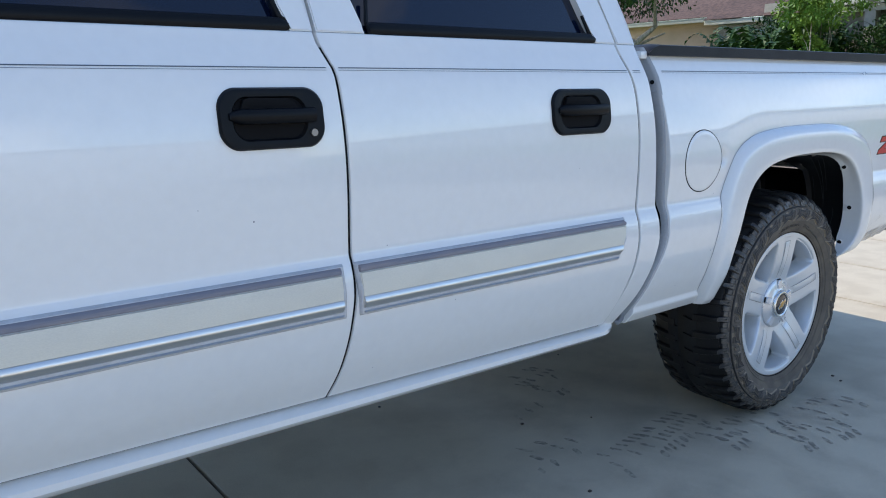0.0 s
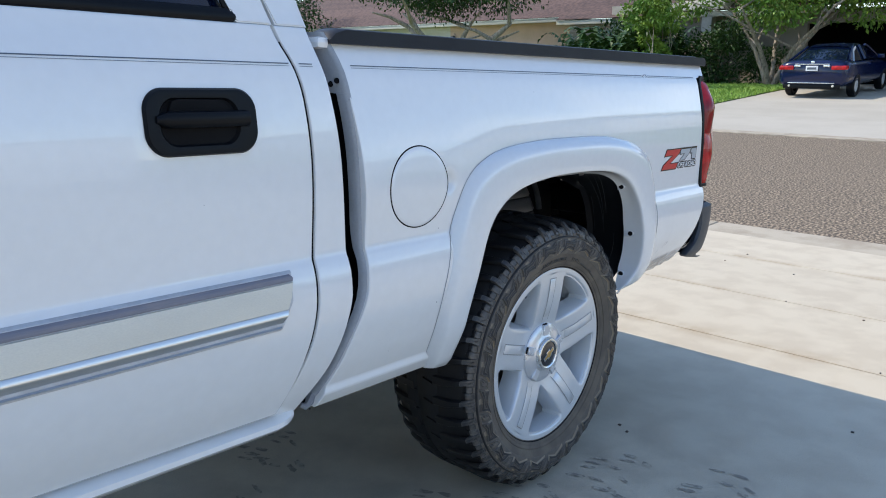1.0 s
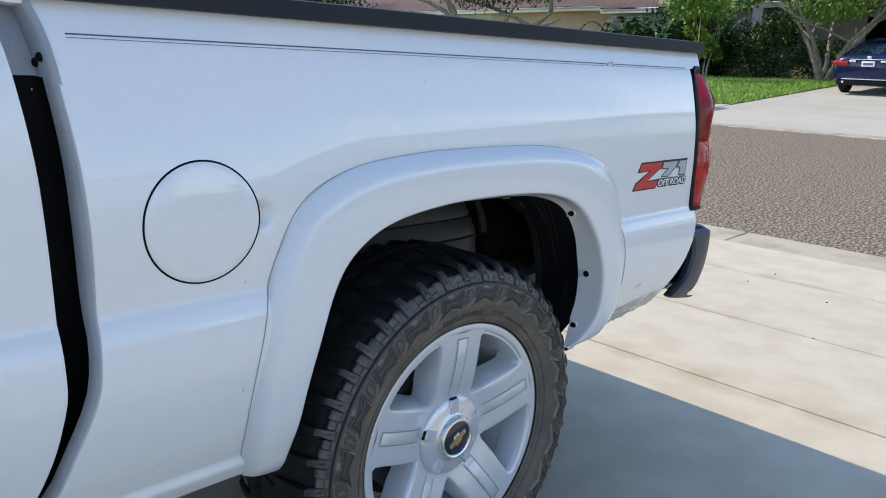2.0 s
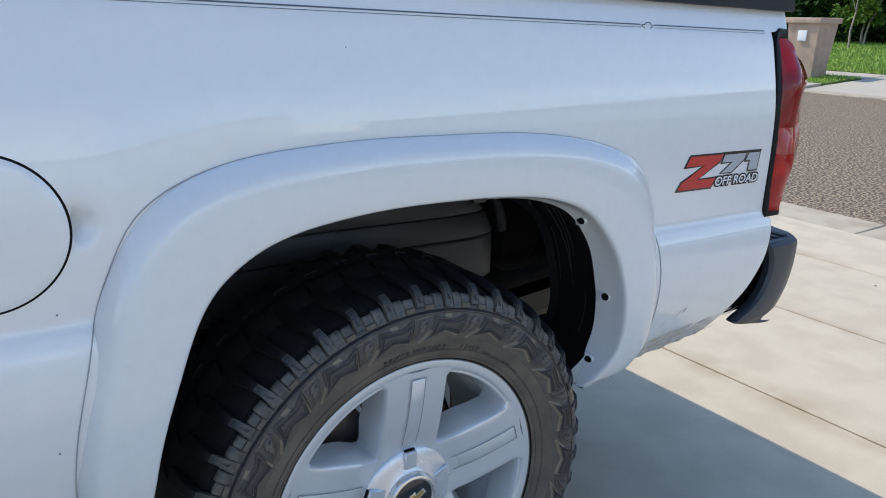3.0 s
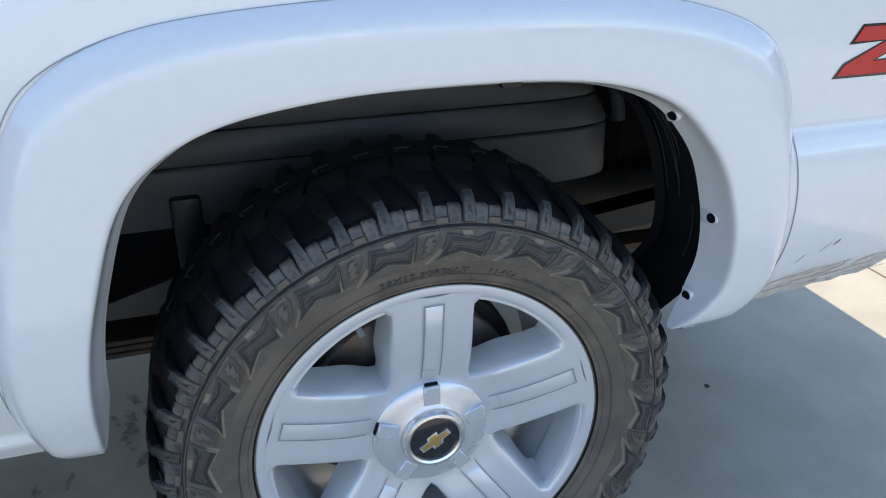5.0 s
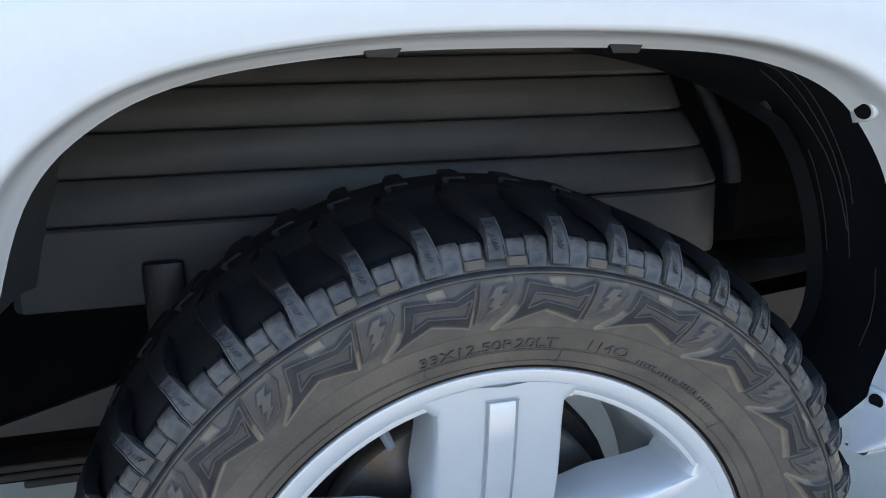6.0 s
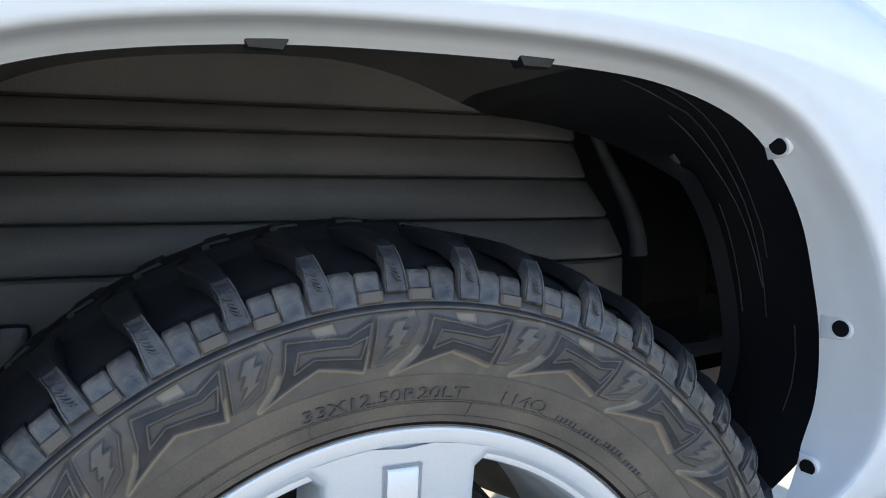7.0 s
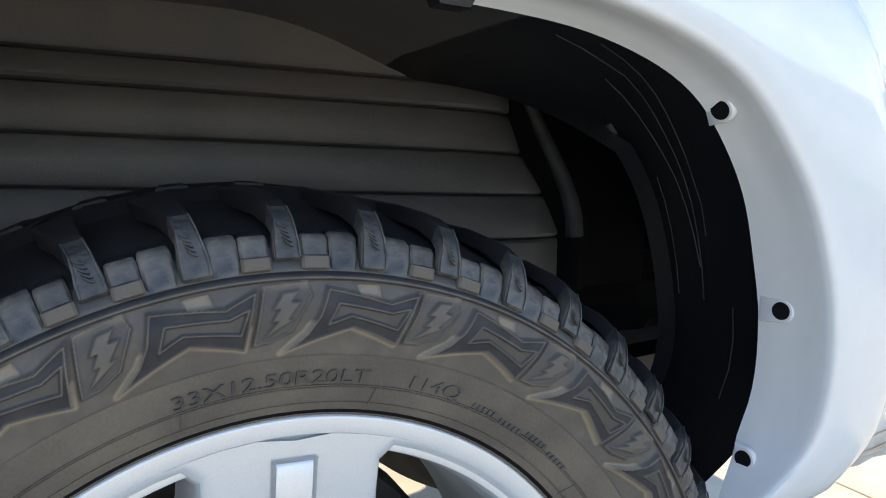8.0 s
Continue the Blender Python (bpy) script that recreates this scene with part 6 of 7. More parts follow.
def build_tree(x, y, stems, crown, label, n, size, mat, seed, height, spread, low, thick):
    rng = random.Random(seed)
    z0 = rise(x) + 0.02
    t = root("tree", Matrix.Translation((x, y, z0)), label, "tree", "trees by the far houses")
    for k in range(stems):
        a = 2 * math.pi * (k + rng.random() * 0.5) / stems
        lean = rng.uniform(0.35, 0.9) * spread
        bm = bmesh.new()
        pts = [(0.10 * math.cos(a), 0.10 * math.sin(a), -0.05)]
        for s in (0.25, 0.5, 0.75, 1.0):
            pts.append((math.cos(a) * (0.08 + lean * s ** 1.3) + rng.uniform(-0.06, 0.06), math.sin(a) * (0.08 + lean * s ** 1.3) + rng.uniform(-0.06, 0.06), low * 1.5 * s))
        tube(bm, pts, [thick, thick * 0.85, thick * 0.7, thick * 0.55, thick * 0.35], 9)
        for j in range(3):
            b = Vector(pts[2 + j % 3])
            e = b + Vector((rng.uniform(-1, 1) * spread * 0.6, rng.uniform(-1, 1) * spread * 0.6, rng.uniform(0.5, 1.3)))
            tube(bm, [b, (b + e) / 2 + Vector((0, 0, 0.1)), e], [thick * 0.4, thick * 0.28, thick * 0.12], 6)
        part("trunk", bm, M_BARK, t)
    leaves("crown", clumps(rng, crown, (spread, spread, height), 26, spread * 0.42), n, size, mat, t, seed)
    return t


build_tree(26.6, 9.1, 5, (-0.2, -0.6, 3.7), "multi-stemmed tree with light green foliage", 30000, 0.17, M_LEAF, 11, 1.2, 3.3, 1.7, 0.10)
build_tree(23.5, 21.6, 4, (0, 0.6, 4.6), "spreading dark green tree with low forking trunks", 20000, 0.16, M_LEAFD, 12, 0.9, 3.2, 1.6, 0.24)
build_tree(25.0, 12.6, 2, (0, 0, 1.9), "slim leafy young tree", 3800, 0.16, M_LEAF, 13, 1.1, 0.55, 1.0, 0.04)
build_tree(23.0, 11.9, 1, (0, 0, 2.6), "thin young tree on the lawn", 2200, 0.14, M_LEAF, 14, 0.5, 0.7, 1.4, 0.035)
build_tree(24.0, 4.0, 2, (0, 0, 4.4), "tree beside the far driveway", 7000, 0.17, M_LEAF, 19, 0.8, 2.2, 2.6, 0.09)


build_tree(26.5, 40.0, 3, (0, 0, 4.0), "dark leafy tree further along the street", 12000, 0.18, M_LEAFD, 16, 1.6, 3.2, 1.5, 0.18)
build_tree(27.5, 50.0, 3, (0, 0, 4.2), "dark leafy tree further along the street", 12000, 0.20, M_LEAFD, 17, 2.0, 3.6, 1.5, 0.18)


def build_bush(x, y, r, h, n, size, mat, label, seed, shape=2.2):
    rng = random.Random(seed)
    b = root("bush", Matrix.Translation((x, y, rise(x) + 0.02)), label, "bush", "bushes by the far house")
    bm = bmesh.new()
    for k in range(6):
        a = k * 1.05
        tube(bm, [(0.05 * math.cos(a), 0.05 * math.sin(a), -0.03), (r * 0.3 * math.cos(a), r * 0.3 * math.sin(a), h * 0.5), (r * 0.6 * math.cos(a), r * 0.6 * math.sin(a), h * 0.85)], [0.02, 0.015, 0.006], 5)
    part("stems", bm, M_BARK, b)
    leaves("foliage", clumps(rng, (0, 0, h * 0.5), (r * 0.6, r * 0.6, h * 0.35), 14, r * 0.55), n, size, mat, b, seed, 0.1, shape=shape)


def build_frond_plant(x, y, r, n, label, seed):
    rng = random.Random(seed)
    p = root("frond_plant", Matrix.Translation((x, y, rise(x) + 0.02)), label, "plant", "leafy plants by the far house")
    for k in range(n):
        a = k * 2.399 + rng.uniform(-0.2, 0.2)
        ln, up = r * rng.uniform(0.7, 1.15), rng.uniform(1.0, 3.4)
        bm = bmesh.new()
        side, ahead = Vector((-math.sin(a), math.cos(a), 0)), Vector((math.cos(a), math.sin(a), 0))
        mid = [bm.verts.new((ahead.x * ln * j / 11, ahead.y * ln * j / 11, 0.25 + up * ln * (j / 11 - 0.75 * (j / 11) ** 2))) for j in range(12)]
        for j in range(11):
            w = 0.30 * ln * (1 - j / 11) + 0.03
            for sg in (1, -1):
                tip = mid[j].co + side * sg * w + ahead * 0.12 + Vector((0, 0, -0.05))
                bm.faces.new([mid[j], mid[j + 1], bm.verts.new(tip)])
        part("frond", bm, M_LEAFD, p, smooth=False)


build_bush(26.8, 11.3, 1.15, 2.1, 3600, 0.15, M_LEAFD, "tall dark green shrub by the house wall", 21)
build_bush(27.6, 9.9, 0.9, 1.3, 2000, 0.13, M_LEAFD, "dark shrub at the house corner", 22)
build_bush(26.2, 13.9, 0.8, 1.2, 1800, 0.14, M_LEAF, "green shrub at the house corner", 23)
build_bush(27.0, 19.2, 0.7, 1.0, 1800, 0.10, M_LEAFD, "clipped dark hedge against the wall", 24)
build_bush(27.0, 20.4, 0.7, 1.0, 1800, 0.10, M_LEAFD, "clipped dark hedge against the wall", 25)
build_bush(26.5, 17.5, 0.8, 1.1, 1800, 0.12, M_LEAFD, "dark shrub under the arch", 26)
build_frond_plant(25.4, 15.3, 1.7, 40, "broad-fronded green plant by the wall", 31)
build_frond_plant(25.5, 16.5, 1.5, 36, "broad-fronded green plant by the wall", 32)
build_frond_plant(25.6, 14.0, 1.7, 40, "broad-fronded green plant by the wall", 33)
build_frond_plant(26.2, 13.0, 1.5, 34, "broad-fronded green plant by the wall", 34)
build_bush(26.9, 15.0, 1.3, 2.3, 4200, 0.16, M_LEAFD, "tall dark shrub in the shade of the porch", 27)
build_bush(26.9, 16.9, 1.2, 2.2, 4200, 0.16, M_LEAFD, "tall dark shrub in the shade of the porch", 28)
build_bush(26.6, 13.2, 1.2, 2.2, 4200, 0.16, M_LEAFD, "tall dark shrub in the shade of the porch", 29)


# ---- houses ----
def tiled_roof(parent, x0, x1, y0, y1, z0, z1, mat, rows):
    """A sloping roof of overlapping tile courses that climbs from x0 to x1."""
    for k in range(rows):
        a, b = k / rows, (k + 1.12) / rows
        bm = bmesh.new()
        xa, xb = x0 + (x1 - x0) * a, x0 + (x1 - x0) * b
        za, zb = z0 + (z1 - z0) * a, z0 + (z1 - z0) * b
        box(bm, 0, math.hypot(xb - xa, zb - za), y0, y1, 0.0, 0.035, 0.008, 1, Matrix.Translation((xa, 0, za + 0.02)) @ pose(0, 0, 0, 0, -math.degrees(math.atan2(zb - za, xb - xa)) - 1.2, 0))
        part("tile_course", bm, mat, parent)


def build_peach_house():
    h = root("house", Matrix(), "peach stucco house with a brown tile roof", "house", "houses across the street")
    z = rise(30)
    bm = box(bmesh.new(), 30.0, 30.25, 19.6, 27.4, z - 0.5, 3.05)
    wall = part("wall", bm, M_WALL, h)
    bm = bmesh.new()
    box(bm, 30.0, 30.25, 27.4, 27.8, z - 0.5, 3.05)
    box(bm, 30.0, 30.25, 33.4, 45.0, z - 0.5, 3.05)
    box(bm, 30.0, 30.25, 27.8, 33.4, 2.65, 3.05)
    part("wall", bm, M_FASCIA, h, "cream garage wall")
    door = part("garage_door", box(bmesh.new(), 30.12, 30.18, 27.8, 33.4, z - 0.3, 2.65), M_FASCIA, h, "cream panelled garage door")
    for k in range(4):
        for j in range(6):
            bm = box(bmesh.new(), 30.095, 30.125, 27.9 + j * 0.92, 28.7 + j * 0.92, z + 0.05 + k * 0.55, z + 0.5 + k * 0.55, 0.02)
            part("panel", bm, M_FASCIA, door)
    part("fascia", box(bmesh.new(), 29.45, 29.52, 19.3, 45.5, 2.93, 3.12, 0.01), M_FASCIA, h, "cream fascia board")
    part("soffit", box(bmesh.new(), 29.5, 30.3, 19.3, 45.5, 2.98, 3.03), M_FASCIA, h)
    roof = part("roof", box(bmesh.new(), 29.6, 36, 19.3, 45.5, 3.0, 3.08), M_ROOF, h)
    tiled_roof(roof, 29.42, 37.0, 19.2, 45.6, 3.10, 6.6, M_ROOF, 20)
    bm = bmesh.new()
    box(bm, 29.86, 29.95, 27.0, 27.12, 2.05, 2.45, 0.02)
    tube(bm, [(30.02, 27.06, 2.5), (29.9, 27.06, 2.6), (29.9, 27.06, 2.44)], [0.015, 0.015, 0.02], 6)
    part("wall_lantern", bm, M_BLACK, h, "black wall lantern")
    part("side_wall", box(bmesh.new(), 30.25, 40, 19.6, 19.85, z - 0.5, 3.05), M_WALL, h)
    part("back_wall", box(bmesh.new(), 40, 40.2, 19.6, 45, z - 0.5, 3.05), M_WALL, h)


def build_brick_house():
    h = root("house", Matrix(), "pale brick house with an arched porch and brown roof", "house", "houses across the street")
    z = rise(29)
    bm = box(bmesh.new(), 28.6, 28.9, 16.6, 18.9, z - 0.5, 2.75)
    front = part("brick_wall", bm, M_MORTAR, h)
    # arched porch
    bm = bmesh.new()
    n = 18
    rows = []
    for i in range(n + 1):
        a = math.pi * i / n
        y, zz = 15.1 - 1.05 * math.cos(a), 1.9 + 0.75 * math.sin(a)
        rows.append([(28.3, y, zz), (28.3, y, 3.4), (28.75, y, 3.4), (28.75, y, zz)])
    quads(bm, rows, loop=True)
    for y0, y1 in ((13.55, 14.05), (16.15, 16.6)):
        box(bm, 28.3, 28.75, y0, y1, z - 0.5, 3.4)
    part("porch_arch", bm, M_FASCIA2, h, "pale stone arch")
    part("porch_back", box(bmesh.new(), 30.0, 30.2, 13.0, 17.0, z - 0.5, 3.2), M_WALL2, h)
    window = part("window", box(bmesh.new(), 29.93, 29.99, 14.3, 15.9, 1.0, 2.3), M_GLASS, h, "dark porch window")
    part("window_frame", box(bmesh.new(), 29.90, 29.96, 15.06, 15.14, 1.0, 2.3), M_FASCIA, window)
    part("fascia", box(bmesh.new(), 28.1, 28.17, 16.5, 19.3, 2.72, 2.90, 0.01), M_FASCIA, h, "cream fascia board")
    part("soffit", box(bmesh.new(), 28.15, 29, 16.5, 19.3, 2.74, 2.78), M_FASCIA, h)
    part("fascia", box(bmesh.new(), 27.9, 27.97, 7.6, 13.6, 2.80, 3.0, 0.01), M_FASCIA, h, "cream fascia board")
    part("soffit", box(bmesh.new(), 27.95, 28.8, 7.6, 13.6, 2.82, 2.86), M_FASCIA, h)
    part("gable_box", box(bmesh.new(), 27.6, 28.6, 11.4, 13.2, 3.05, 3.4, 0.02), M_FASCIA, h, "cream boxed gable end")
    part("wall", box(bmesh.new(), 28.4, 28.6, 9.2, 13.5, z - 0.5, 2.85), M_WALL2, h, "grey-beige stucco wall")
    part("pillar", box(bmesh.new(), 27.9, 28.3, 12.0, 12.4, z - 0.5, 2.85, 0.02), M_FASCIA2, h)
    # open garage behind the car, its inside coloured near-black to stand for shade
    bm = bmesh.new()
    box(bm, 28.4, 28.6, 8.6, 9.2, z - 0.5, 2.85)
    box(bm, 28.4, 28.6, 2.0, 3.3, z - 0.5, 2.85)
    box(bm, 28.4, 28.6, 3.3, 8.6, 2.45, 2.85)
    part("garage_front", bm, M_WALL2, h)
    part("garage_door", box(bmesh.new(), 33.4, 33.5, 2.0, 9.2, z - 0.5, 2.85), M_DARK, h)
    part("garage_side", box(bmesh.new(), 28.6, 33.4, 9.0, 9.2, z - 0.5, 2.85), M_DARK, h)
    part("garage_side", box(bmesh.new(), 28.6, 33.4, 2.0, 2.2, z - 0.5, 2.85), M_DARK, h)
    part("wall", box(bmesh.new(), 28.4, 28.6, -9.0, 2.0, z - 0.5, 2.85), M_WALL2, h)
    roof = part("roof", box(bmesh.new(), 28.6, 36, -9.2, 19.2, 2.86, 2.94), M_ROOF, h)
    tiled_roof(roof, 27.86, 36.5, -9.3, 13.5, 3.0, 6.6, M_ROOF, 18)
    tiled_roof(roof, 28.06, 36.5, 13.5, 19.3, 2.9, 6.4, M_ROOF, 18)
    # brickwork of the short wall
    bm0 = box(bmesh.new(), -0.012, 0.012, -0.145, 0.145, -0.047, 0.047, 0.004, 1)
    first = part("brick", bm0, M_BRICK, front)
    me = first.data
    k = 0
    zc = z + 0.05
    while zc < 2.70:
        yc = 16.78 + (0.15 if k % 2 else 0)
        while yc < 18.85:
            o = new("brick", me)
            o.parent = front
            o.matrix_basis = Matrix.Translation((28.595, yc, zc))
            yc += 0.302
        zc += 0.108
        k += 1
    first.matrix_basis = Matrix.Translation((28.595, 16.9, z - 0.05))


M_MORTAR = material("mortar", (0.40, 0.36, 0.31), 0.9, scale=9)
M_WALL2 = material("beige_stucco", (0.31, 0.265, 0.215), 0.9, scale=2, amount=0.3, fine=120, bump=0.4)
M_FASCIA2 = material("pale_stone", (0.46, 0.42, 0.35), 0.85, second=(0.38, 0.34, 0.28), scale=8, amount=0.6)
build_peach_house()
build_brick_house()


# brick mailbox pillar on the verge
M_PINK = material("pinkish_stucco", (0.46, 0.33, 0.25), 0.9, second=(0.36, 0.26, 0.20), scale=6, amount=0.6, bump=0.3)
pillar = root("mailbox_pillar", Matrix.Translation((15.77, 8.80, rise(15.77))), "brown stuccoed mailbox pillar with a pale cap", "mailbox")
bm = bmesh.new()
quads(bm, [[(sx * w, sy * w, zz) for sx, sy in ((-1, -1), (1, -1), (1, 1), (-1, 1))] for w, zz in ((0.28, -0.1), (0.29, 0.3), (0.36, 1.14))], loop=True)
part("shaft", bm, M_PINK, pillar)
part("cap", box(bmesh.new(), -0.42, 0.42, -0.42, 0.42, 1.14, 1.26, 0.03), M_PINK, pillar, "pale cap stone")
part("mailbox_door", box(bmesh.new(), -0.37, -0.33, -0.10, 0.10, 0.78, 1.0, 0.01), M_WHITE, pillar, "white mailbox door")


# ---- the parked car ----
def build_car(x, y):
    """A saloon seen from behind: x runs to its nose."""
    m = Matrix.Translation((x, y, rise(x) - 0.005)) @ pose(0, 0, 0, 0, -2.48, 0)
    car = root("car", m, "dark navy saloon car parked on the far driveway", "car")
    bm = bmesh.new()
    stations = [(0.02, 0.80, 0.36, 0.95), (0.08, 0.88, 0.32, 1.02), (0.35, 0.91, 0.30, 1.06), (0.9, 0.925, 0.28, 1.02), (2.2, 0.925, 0.26, 1.0), (3.6, 0.92, 0.26, 0.95), (4.2, 0.90, 0.28, 0.88), (4.6, 0.84, 0.32, 0.80), (4.8, 0.68, 0.38, 0.70)]
    rows = []
    for sx, w, zb, zt in stations:
        row = []
        for k in range(24):
            a = 2 * math.pi * k / 24
            c, s = math.cos(a), math.sin(a)
            e = 0.42
            row.append((sx, w * math.copysign(abs(c) ** e, c), (zb + zt) / 2 + (zt - zb) / 2 * math.copysign(abs(s) ** e, s)))
        rows.append(row)
    vs = quads(bm, rows, loop=True)
    bm.faces.new(vs[0])
    bm.faces.new(vs[-1][::-1])
    part("body", bm, M_CARBLUE, car, sharp=60)
    bm = bmesh.new()
    rows = []
    for sx, w, zz in ((0.55, 0.74, 1.03), (0.95, 0.66, 1.20), (1.40, 0.58, 1.37), (1.8, 0.55, 1.42), (2.3, 0.55, 1.415), (2.75, 0.59, 1.33), (3.35, 0.72, 1.00)):
        rows.append([(sx, -0.78, 0.98), (sx, -w - 0.02, zz - 0.05), (sx, -w + 0.12, zz), (sx, 0, zz + 0.015), (sx, w - 0.12, zz), (sx, w + 0.02, zz - 0.05), (sx, 0.78, 0.98)])
    quads(bm, rows)
    part("cabin_glass", bm, M_GLASS, car, "dark glass")
    bm = bmesh.new()
    rows = []
    for sx, w, zz in ((1.30, 0.59, 1.365), (1.45, 0.575, 1.405), (1.8, 0.555, 1.435), (2.3, 0.555, 1.425), (2.6, 0.575, 1.385)):
        rows.append([(sx, -w - 0.02, zz - 0.05), (sx, -w + 0.1, zz + 0.005), (sx, 0, zz + 0.02), (sx, w - 0.1, zz + 0.005), (sx, w + 0.02, zz - 0.05)])
    quads(bm, rows)
    bmesh.ops.solidify(bm, geom=bm.faces[:], thickness=0.02)
    part("roof", bm, M_CARBLUE, car)
    for sg in (1, -1):
        for path in (((0.52, 0.80, 1.02), (0.95, 0.69, 1.20), (1.38, 0.605, 1.37)), ((1.95, 0.80, 1.0), (1.98, 0.585, 1.39)), ((3.4, 0.79, 1.0), (2.8, 0.635, 1.32), (2.55, 0.595, 1.385))):
            bm = bmesh.new()
            tube(bm, [(a, b * sg, c) for a, b, c in path], [0.035] * len(path), 6)
            part("pillar", bm, M_CARBLUE, car)
        bm = bmesh.new()
        box(bm, -0.02, 0.26, sg * 0.50 if sg > 0 else -0.885, 0.885 if sg > 0 else -0.50, 0.79, 0.905, 0.03)
        part("tail_lamp", bm, M_LENS, car, "red tail lamp")
        bm = box(bmesh.new(), -0.03, 0.0, *sorted((sg * 0.30, sg * 0.47)), 0.87, 0.92, 0.008)
        part("reversing_lamp", bm, M_CHROME, car)
        for wx in (0.98, 3.75):
            bm = bmesh.new()
            revolve(bm, [(0.20, -0.09), (0.30, -0.10), (0.325, -0.07), (0.325, 0.07), (0.30, 0.10), (0.20, 0.09)], 28)
            bmesh.ops.transform(bm, matrix=Matrix.Translation((wx, sg * 0.83, 0.325)), verts=bm.verts)
            tyre_ob = part("tyre", bm, M_BLACK, car)
            bm = bmesh.new()
            revolve(bm, [(0.21, 0.07 * sg), (0.12, 0.085 * sg), (0.01, 0.08 * sg)], 20)
            bmesh.ops.transform(bm, matrix=Matrix.Translation((wx, sg * 0.83, 0.325)), verts=bm.verts)
            part("hubcap", bm, M_SILVER, tyre_ob)
        bm = bmesh.new()
        tube(bm, [(-0.03, sg * 0.58, 0.36), (0.15, sg * 0.58, 0.36)], [0.034, 0.034], 12)
        part("exhaust_tip", bm, M_CHROME, car, "chrome exhaust tip")
        bm = box(bmesh.new(), 2.85, 2.97, *sorted((sg * 0.90, sg * 1.08)), 0.98, 1.10, 0.03)
        part("door_mirror", bm, M_CARBLUE, car)
    bm = bmesh.new()
    box(bm, -0.025, 0.0, -0.16, 0.16, 0.76, 0.90, 0.01)
    plate = part("number_plate", bm, M_WHITE, car, "pale number plate")
    part("plate_bar", box(bmesh.new(), -0.03, -0.024, -0.12, 0.12, 0.80, 0.86), M_STRIPE, plate)
    part("trunk_trim", box(bmesh.new(), -0.02, 0.02, -0.46, 0.46, 0.935, 0.955, 0.005), M_CHROME, car, "chrome strip")
    part("bumper_trim", box(bmesh.new(), -0.03, 0.05, -0.62, 0.62, 0.425, 0.445, 0.005), M_CHROME, car, "thin chrome strip")
    part("diffuser", box(bmesh.new(), -0.01, 0.1, -0.75, 0.75, 0.28, 0.40, 0.02), M_BLACK, car)
    part("trunk_badge", box(bmesh.new(), 0.02, 0.05, -0.05, 0.05, 0.965, 1.03, 0.01), M_CHROME, car)


build_car(21.3, 6.05)


# ---- the side behind the camera ----
M_WHITEWALL = material("white_render", (0.74, 0.72, 0.68), 0.85, scale=2, amount=0.3, fine=90, bump=0.3)
# Unseen pale ground and house block, added to even out the paint's reflections.
slab("side_yard", -9.0, 4.0, -20.9, -9.01, M_CONC, SLOPE, -0.03, 0.3, 0, label="bare pale concrete beside the driveway")
side = root("side_house", Matrix(), "plain pale block added beside the driveway for reflections", "house", "houses on the near side")
wall = part("wall", box(bmesh.new(), -26, 9.0, -30.0, -21.0, -0.6, 3.3, 0.02), M_WHITEWALL, side)
part("parapet", box(bmesh.new(), -26.1, 9.1, -30.1, -20.9, 3.3, 3.5, 0.03), M_FASCIA, side)
# A second unseen pale block, added for reflections towards the tail.
corner = root("corner_house", Matrix(), "plain pale block added along the street for reflections", "house", "houses across the street")
part("wall", box(bmesh.new(), 24.0, 36.0, -44.0, -14.0, -0.3, 3.4, 0.02), M_WHITEWALL, corner)
part("roof", box(bmesh.new(), 23.6, 36.4, -44.4, -13.6, 3.4, 3.65, 0.03), M_FASCIA, corner)
own = root("own_house", Matrix(), "plain pale garage front at the head of the driveway", "house", "houses on the near side")
part("wall", box(bmesh.new(), -9.4, -9.1, -4.5, 8, -0.3, 3.3), M_FASCIA, own)
part("roof", box(bmesh.new(), -16, -8.7, -5, 9, 3.3, 3.5), M_ROOF, own)
slab("far_side_yard", -9.0, 4.0, 6.21, 30.0, M_SOIL, SLOPE, -0.03, 0.3, 0, label="lawn on the other side of the driveway")


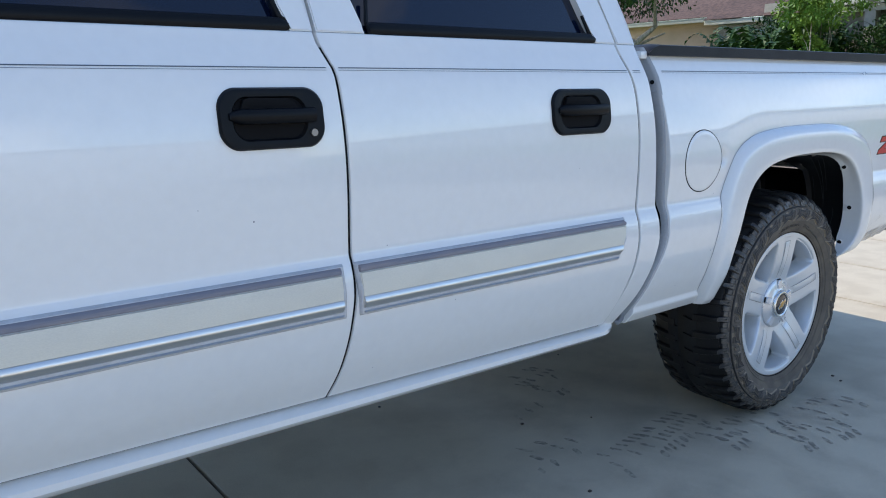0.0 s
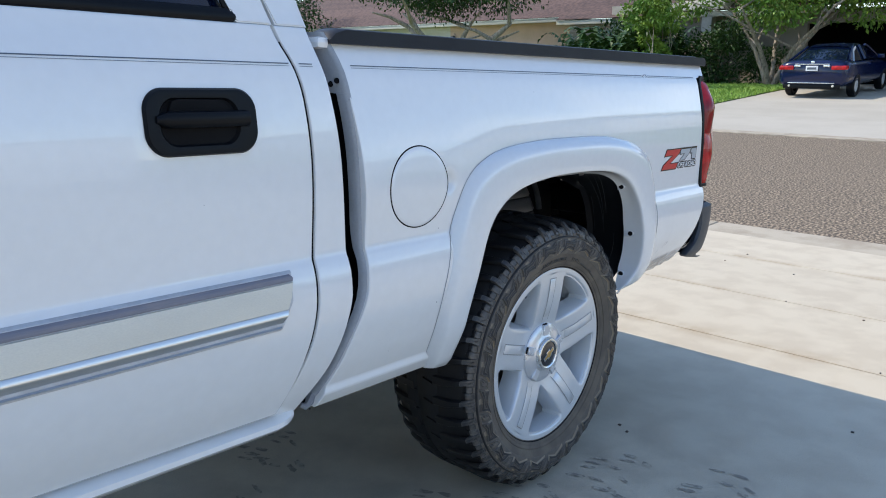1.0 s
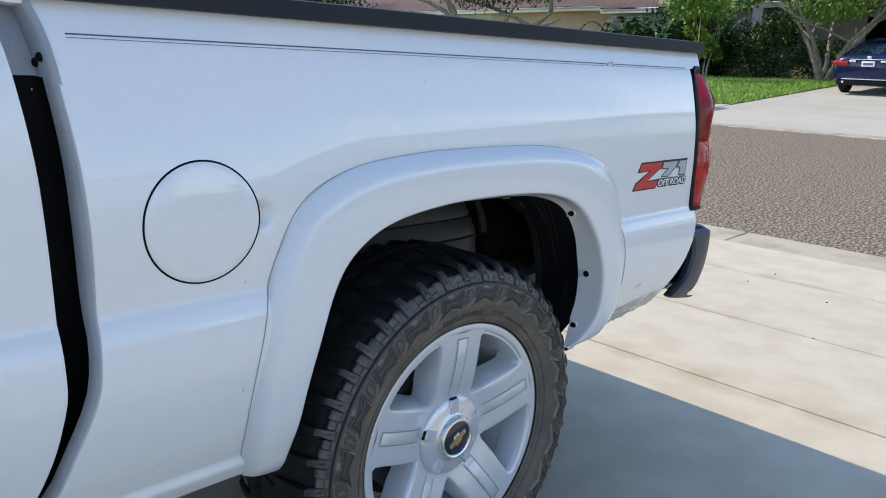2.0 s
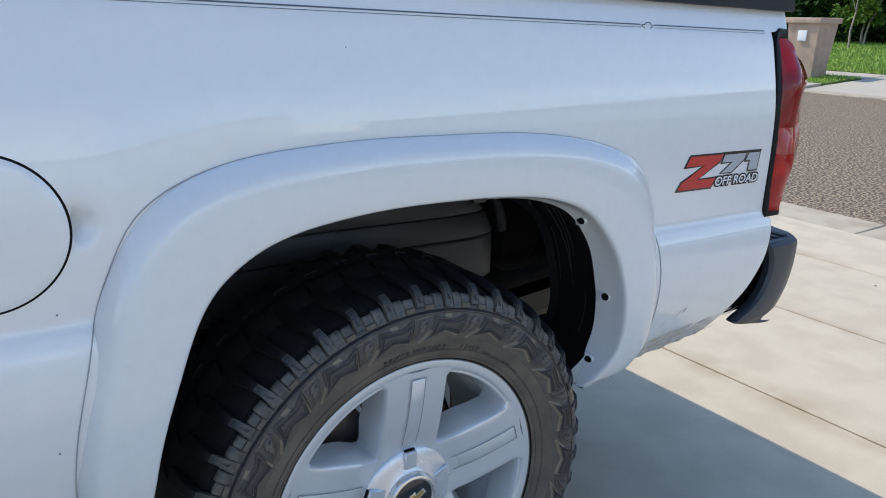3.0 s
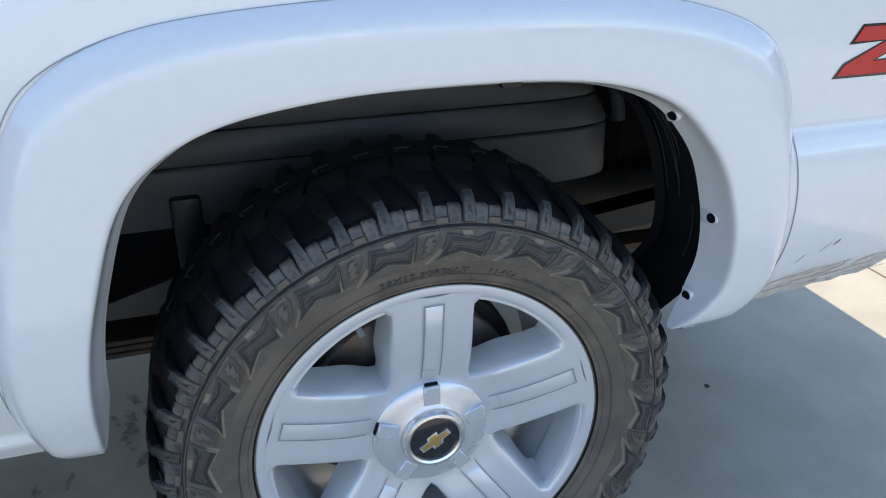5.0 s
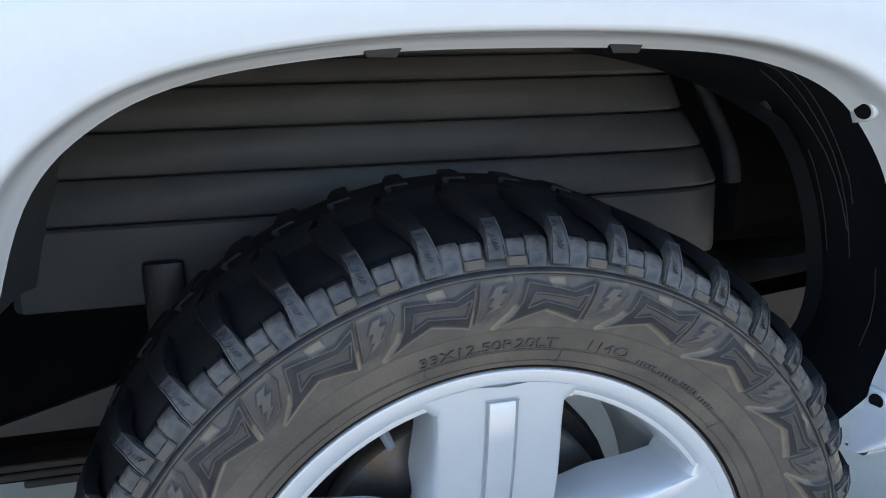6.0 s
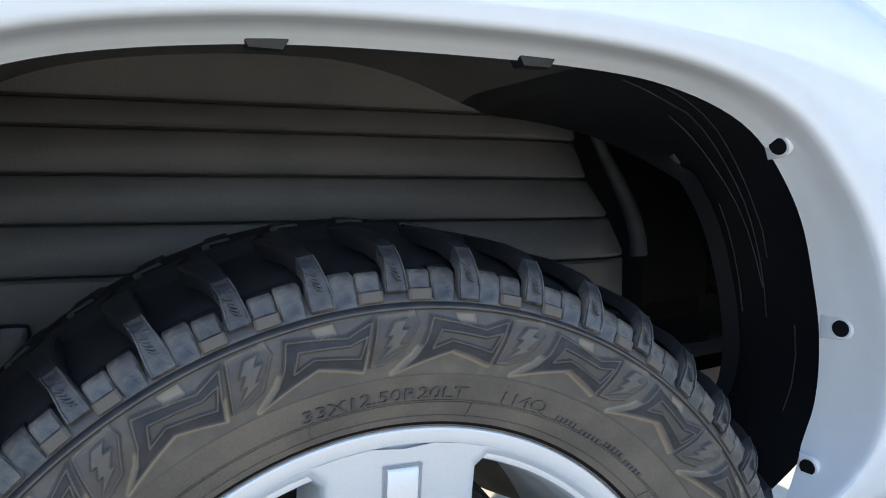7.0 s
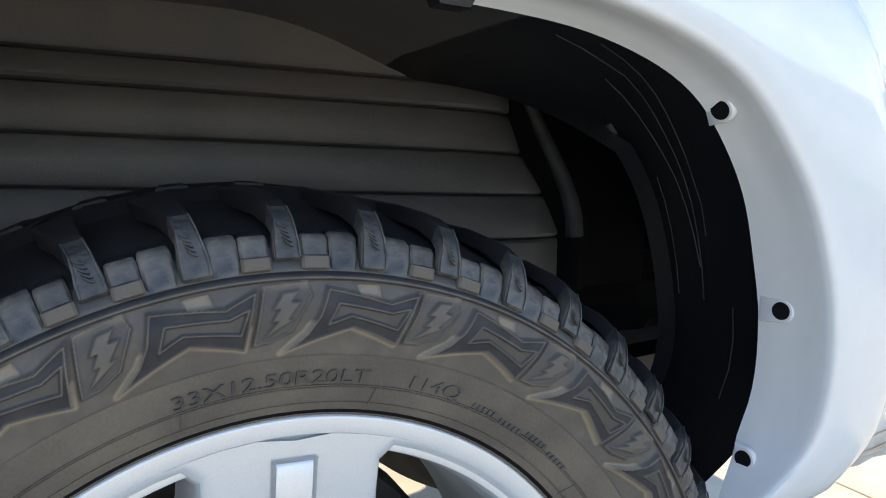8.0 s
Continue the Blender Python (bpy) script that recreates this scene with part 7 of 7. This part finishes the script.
# ---- marks on the driveway ----
def tread_prints(cx, cy, turn, seed, rows=5, dense=0.75):
    """A strip of bars that a dusty tread left: two lines of leaning bars, some missing."""
    rng = random.Random(seed)
    bm = bmesh.new()
    for i in range(rows * 2):
        for j in range(3):
            if rng.random() > dense:
                continue
            u0, v0 = (i - rows) * 0.036 + 0.018 * (j % 2) + rng.uniform(-0.004, 0.004), (j - 1.0) * 0.062 + rng.uniform(-0.005, 0.005)
            ln, wd, lean = rng.uniform(0.018, 0.030), rng.uniform(0.007, 0.0125), (0.35, -0.15, -0.4)[j] + rng.uniform(-0.1, 0.1)
            pts = []
            for k in range(14):
                t = 2 * math.pi * k / 14
                c, q = math.cos(t), math.sin(t)
                v = ln * math.copysign(abs(c) ** 0.6, c) * rng.uniform(0.8, 1.1)
                u = wd * math.copysign(abs(q) ** 0.7, q) * rng.uniform(0.6, 1.25) + v * lean
                pts.append(bm.verts.new((cx + (u0 + u) * math.cos(turn) - (v0 + v) * math.sin(turn), cy + (u0 + u) * math.sin(turn) + (v0 + v) * math.cos(turn), 0.0015)))
            bm.faces.new(pts)
    bmesh.ops.transform(bm, matrix=SLOPE, verts=bm.verts)
    tagged(part("tyre_print", bm, M_MARK, drive, smooth=False), "faint dark tread prints", kind="stuff")


M_MARK = material("dry_mud_mark", (0.27, 0.235, 0.185), 0.9, second=(0.50, 0.435, 0.33), scale=45, amount=0.9)
for k, (px, py, turn, rows, dense) in enumerate(((-0.44, 0.13, 0.15, 5, 0.85), (-0.66, 0.10, 0.1, 4, 0.5), (-0.20, -0.02, 0.0, 5, 0.7), (-0.05, -0.20, -0.2, 4, 0.5), (0.20, -0.12, 0.0, 4, 0.35), (-0.62, 0.64, 0.2, 5, 0.4), (-0.48, 0.78, 0.2, 4, 0.35), (-0.9, 0.28, 0.1, 4, 0.35), (-0.75, -0.35, 0.4, 4, 0.3), (0.35, -0.42, -0.1, 3, 0.3))):
    tread_prints(px, py, turn, 40 + k, rows, dense)
rng = random.Random(77)
bm = bmesh.new()
for i in range(46):
    cx, cy, r = rng.uniform(-1.6, 3.8), rng.uniform(-1.4, 1.6), rng.uniform(0.002, 0.0055)
    box(bm, cx - r, cx + r * rng.uniform(0.6, 2), cy - r, cy + r, 0.0, 0.004, 0, 1, SLOPE)
tagged(part("leaf_crumbs", bm, M_RUST, drive), "dry dark leaf crumbs", kind="stuff")
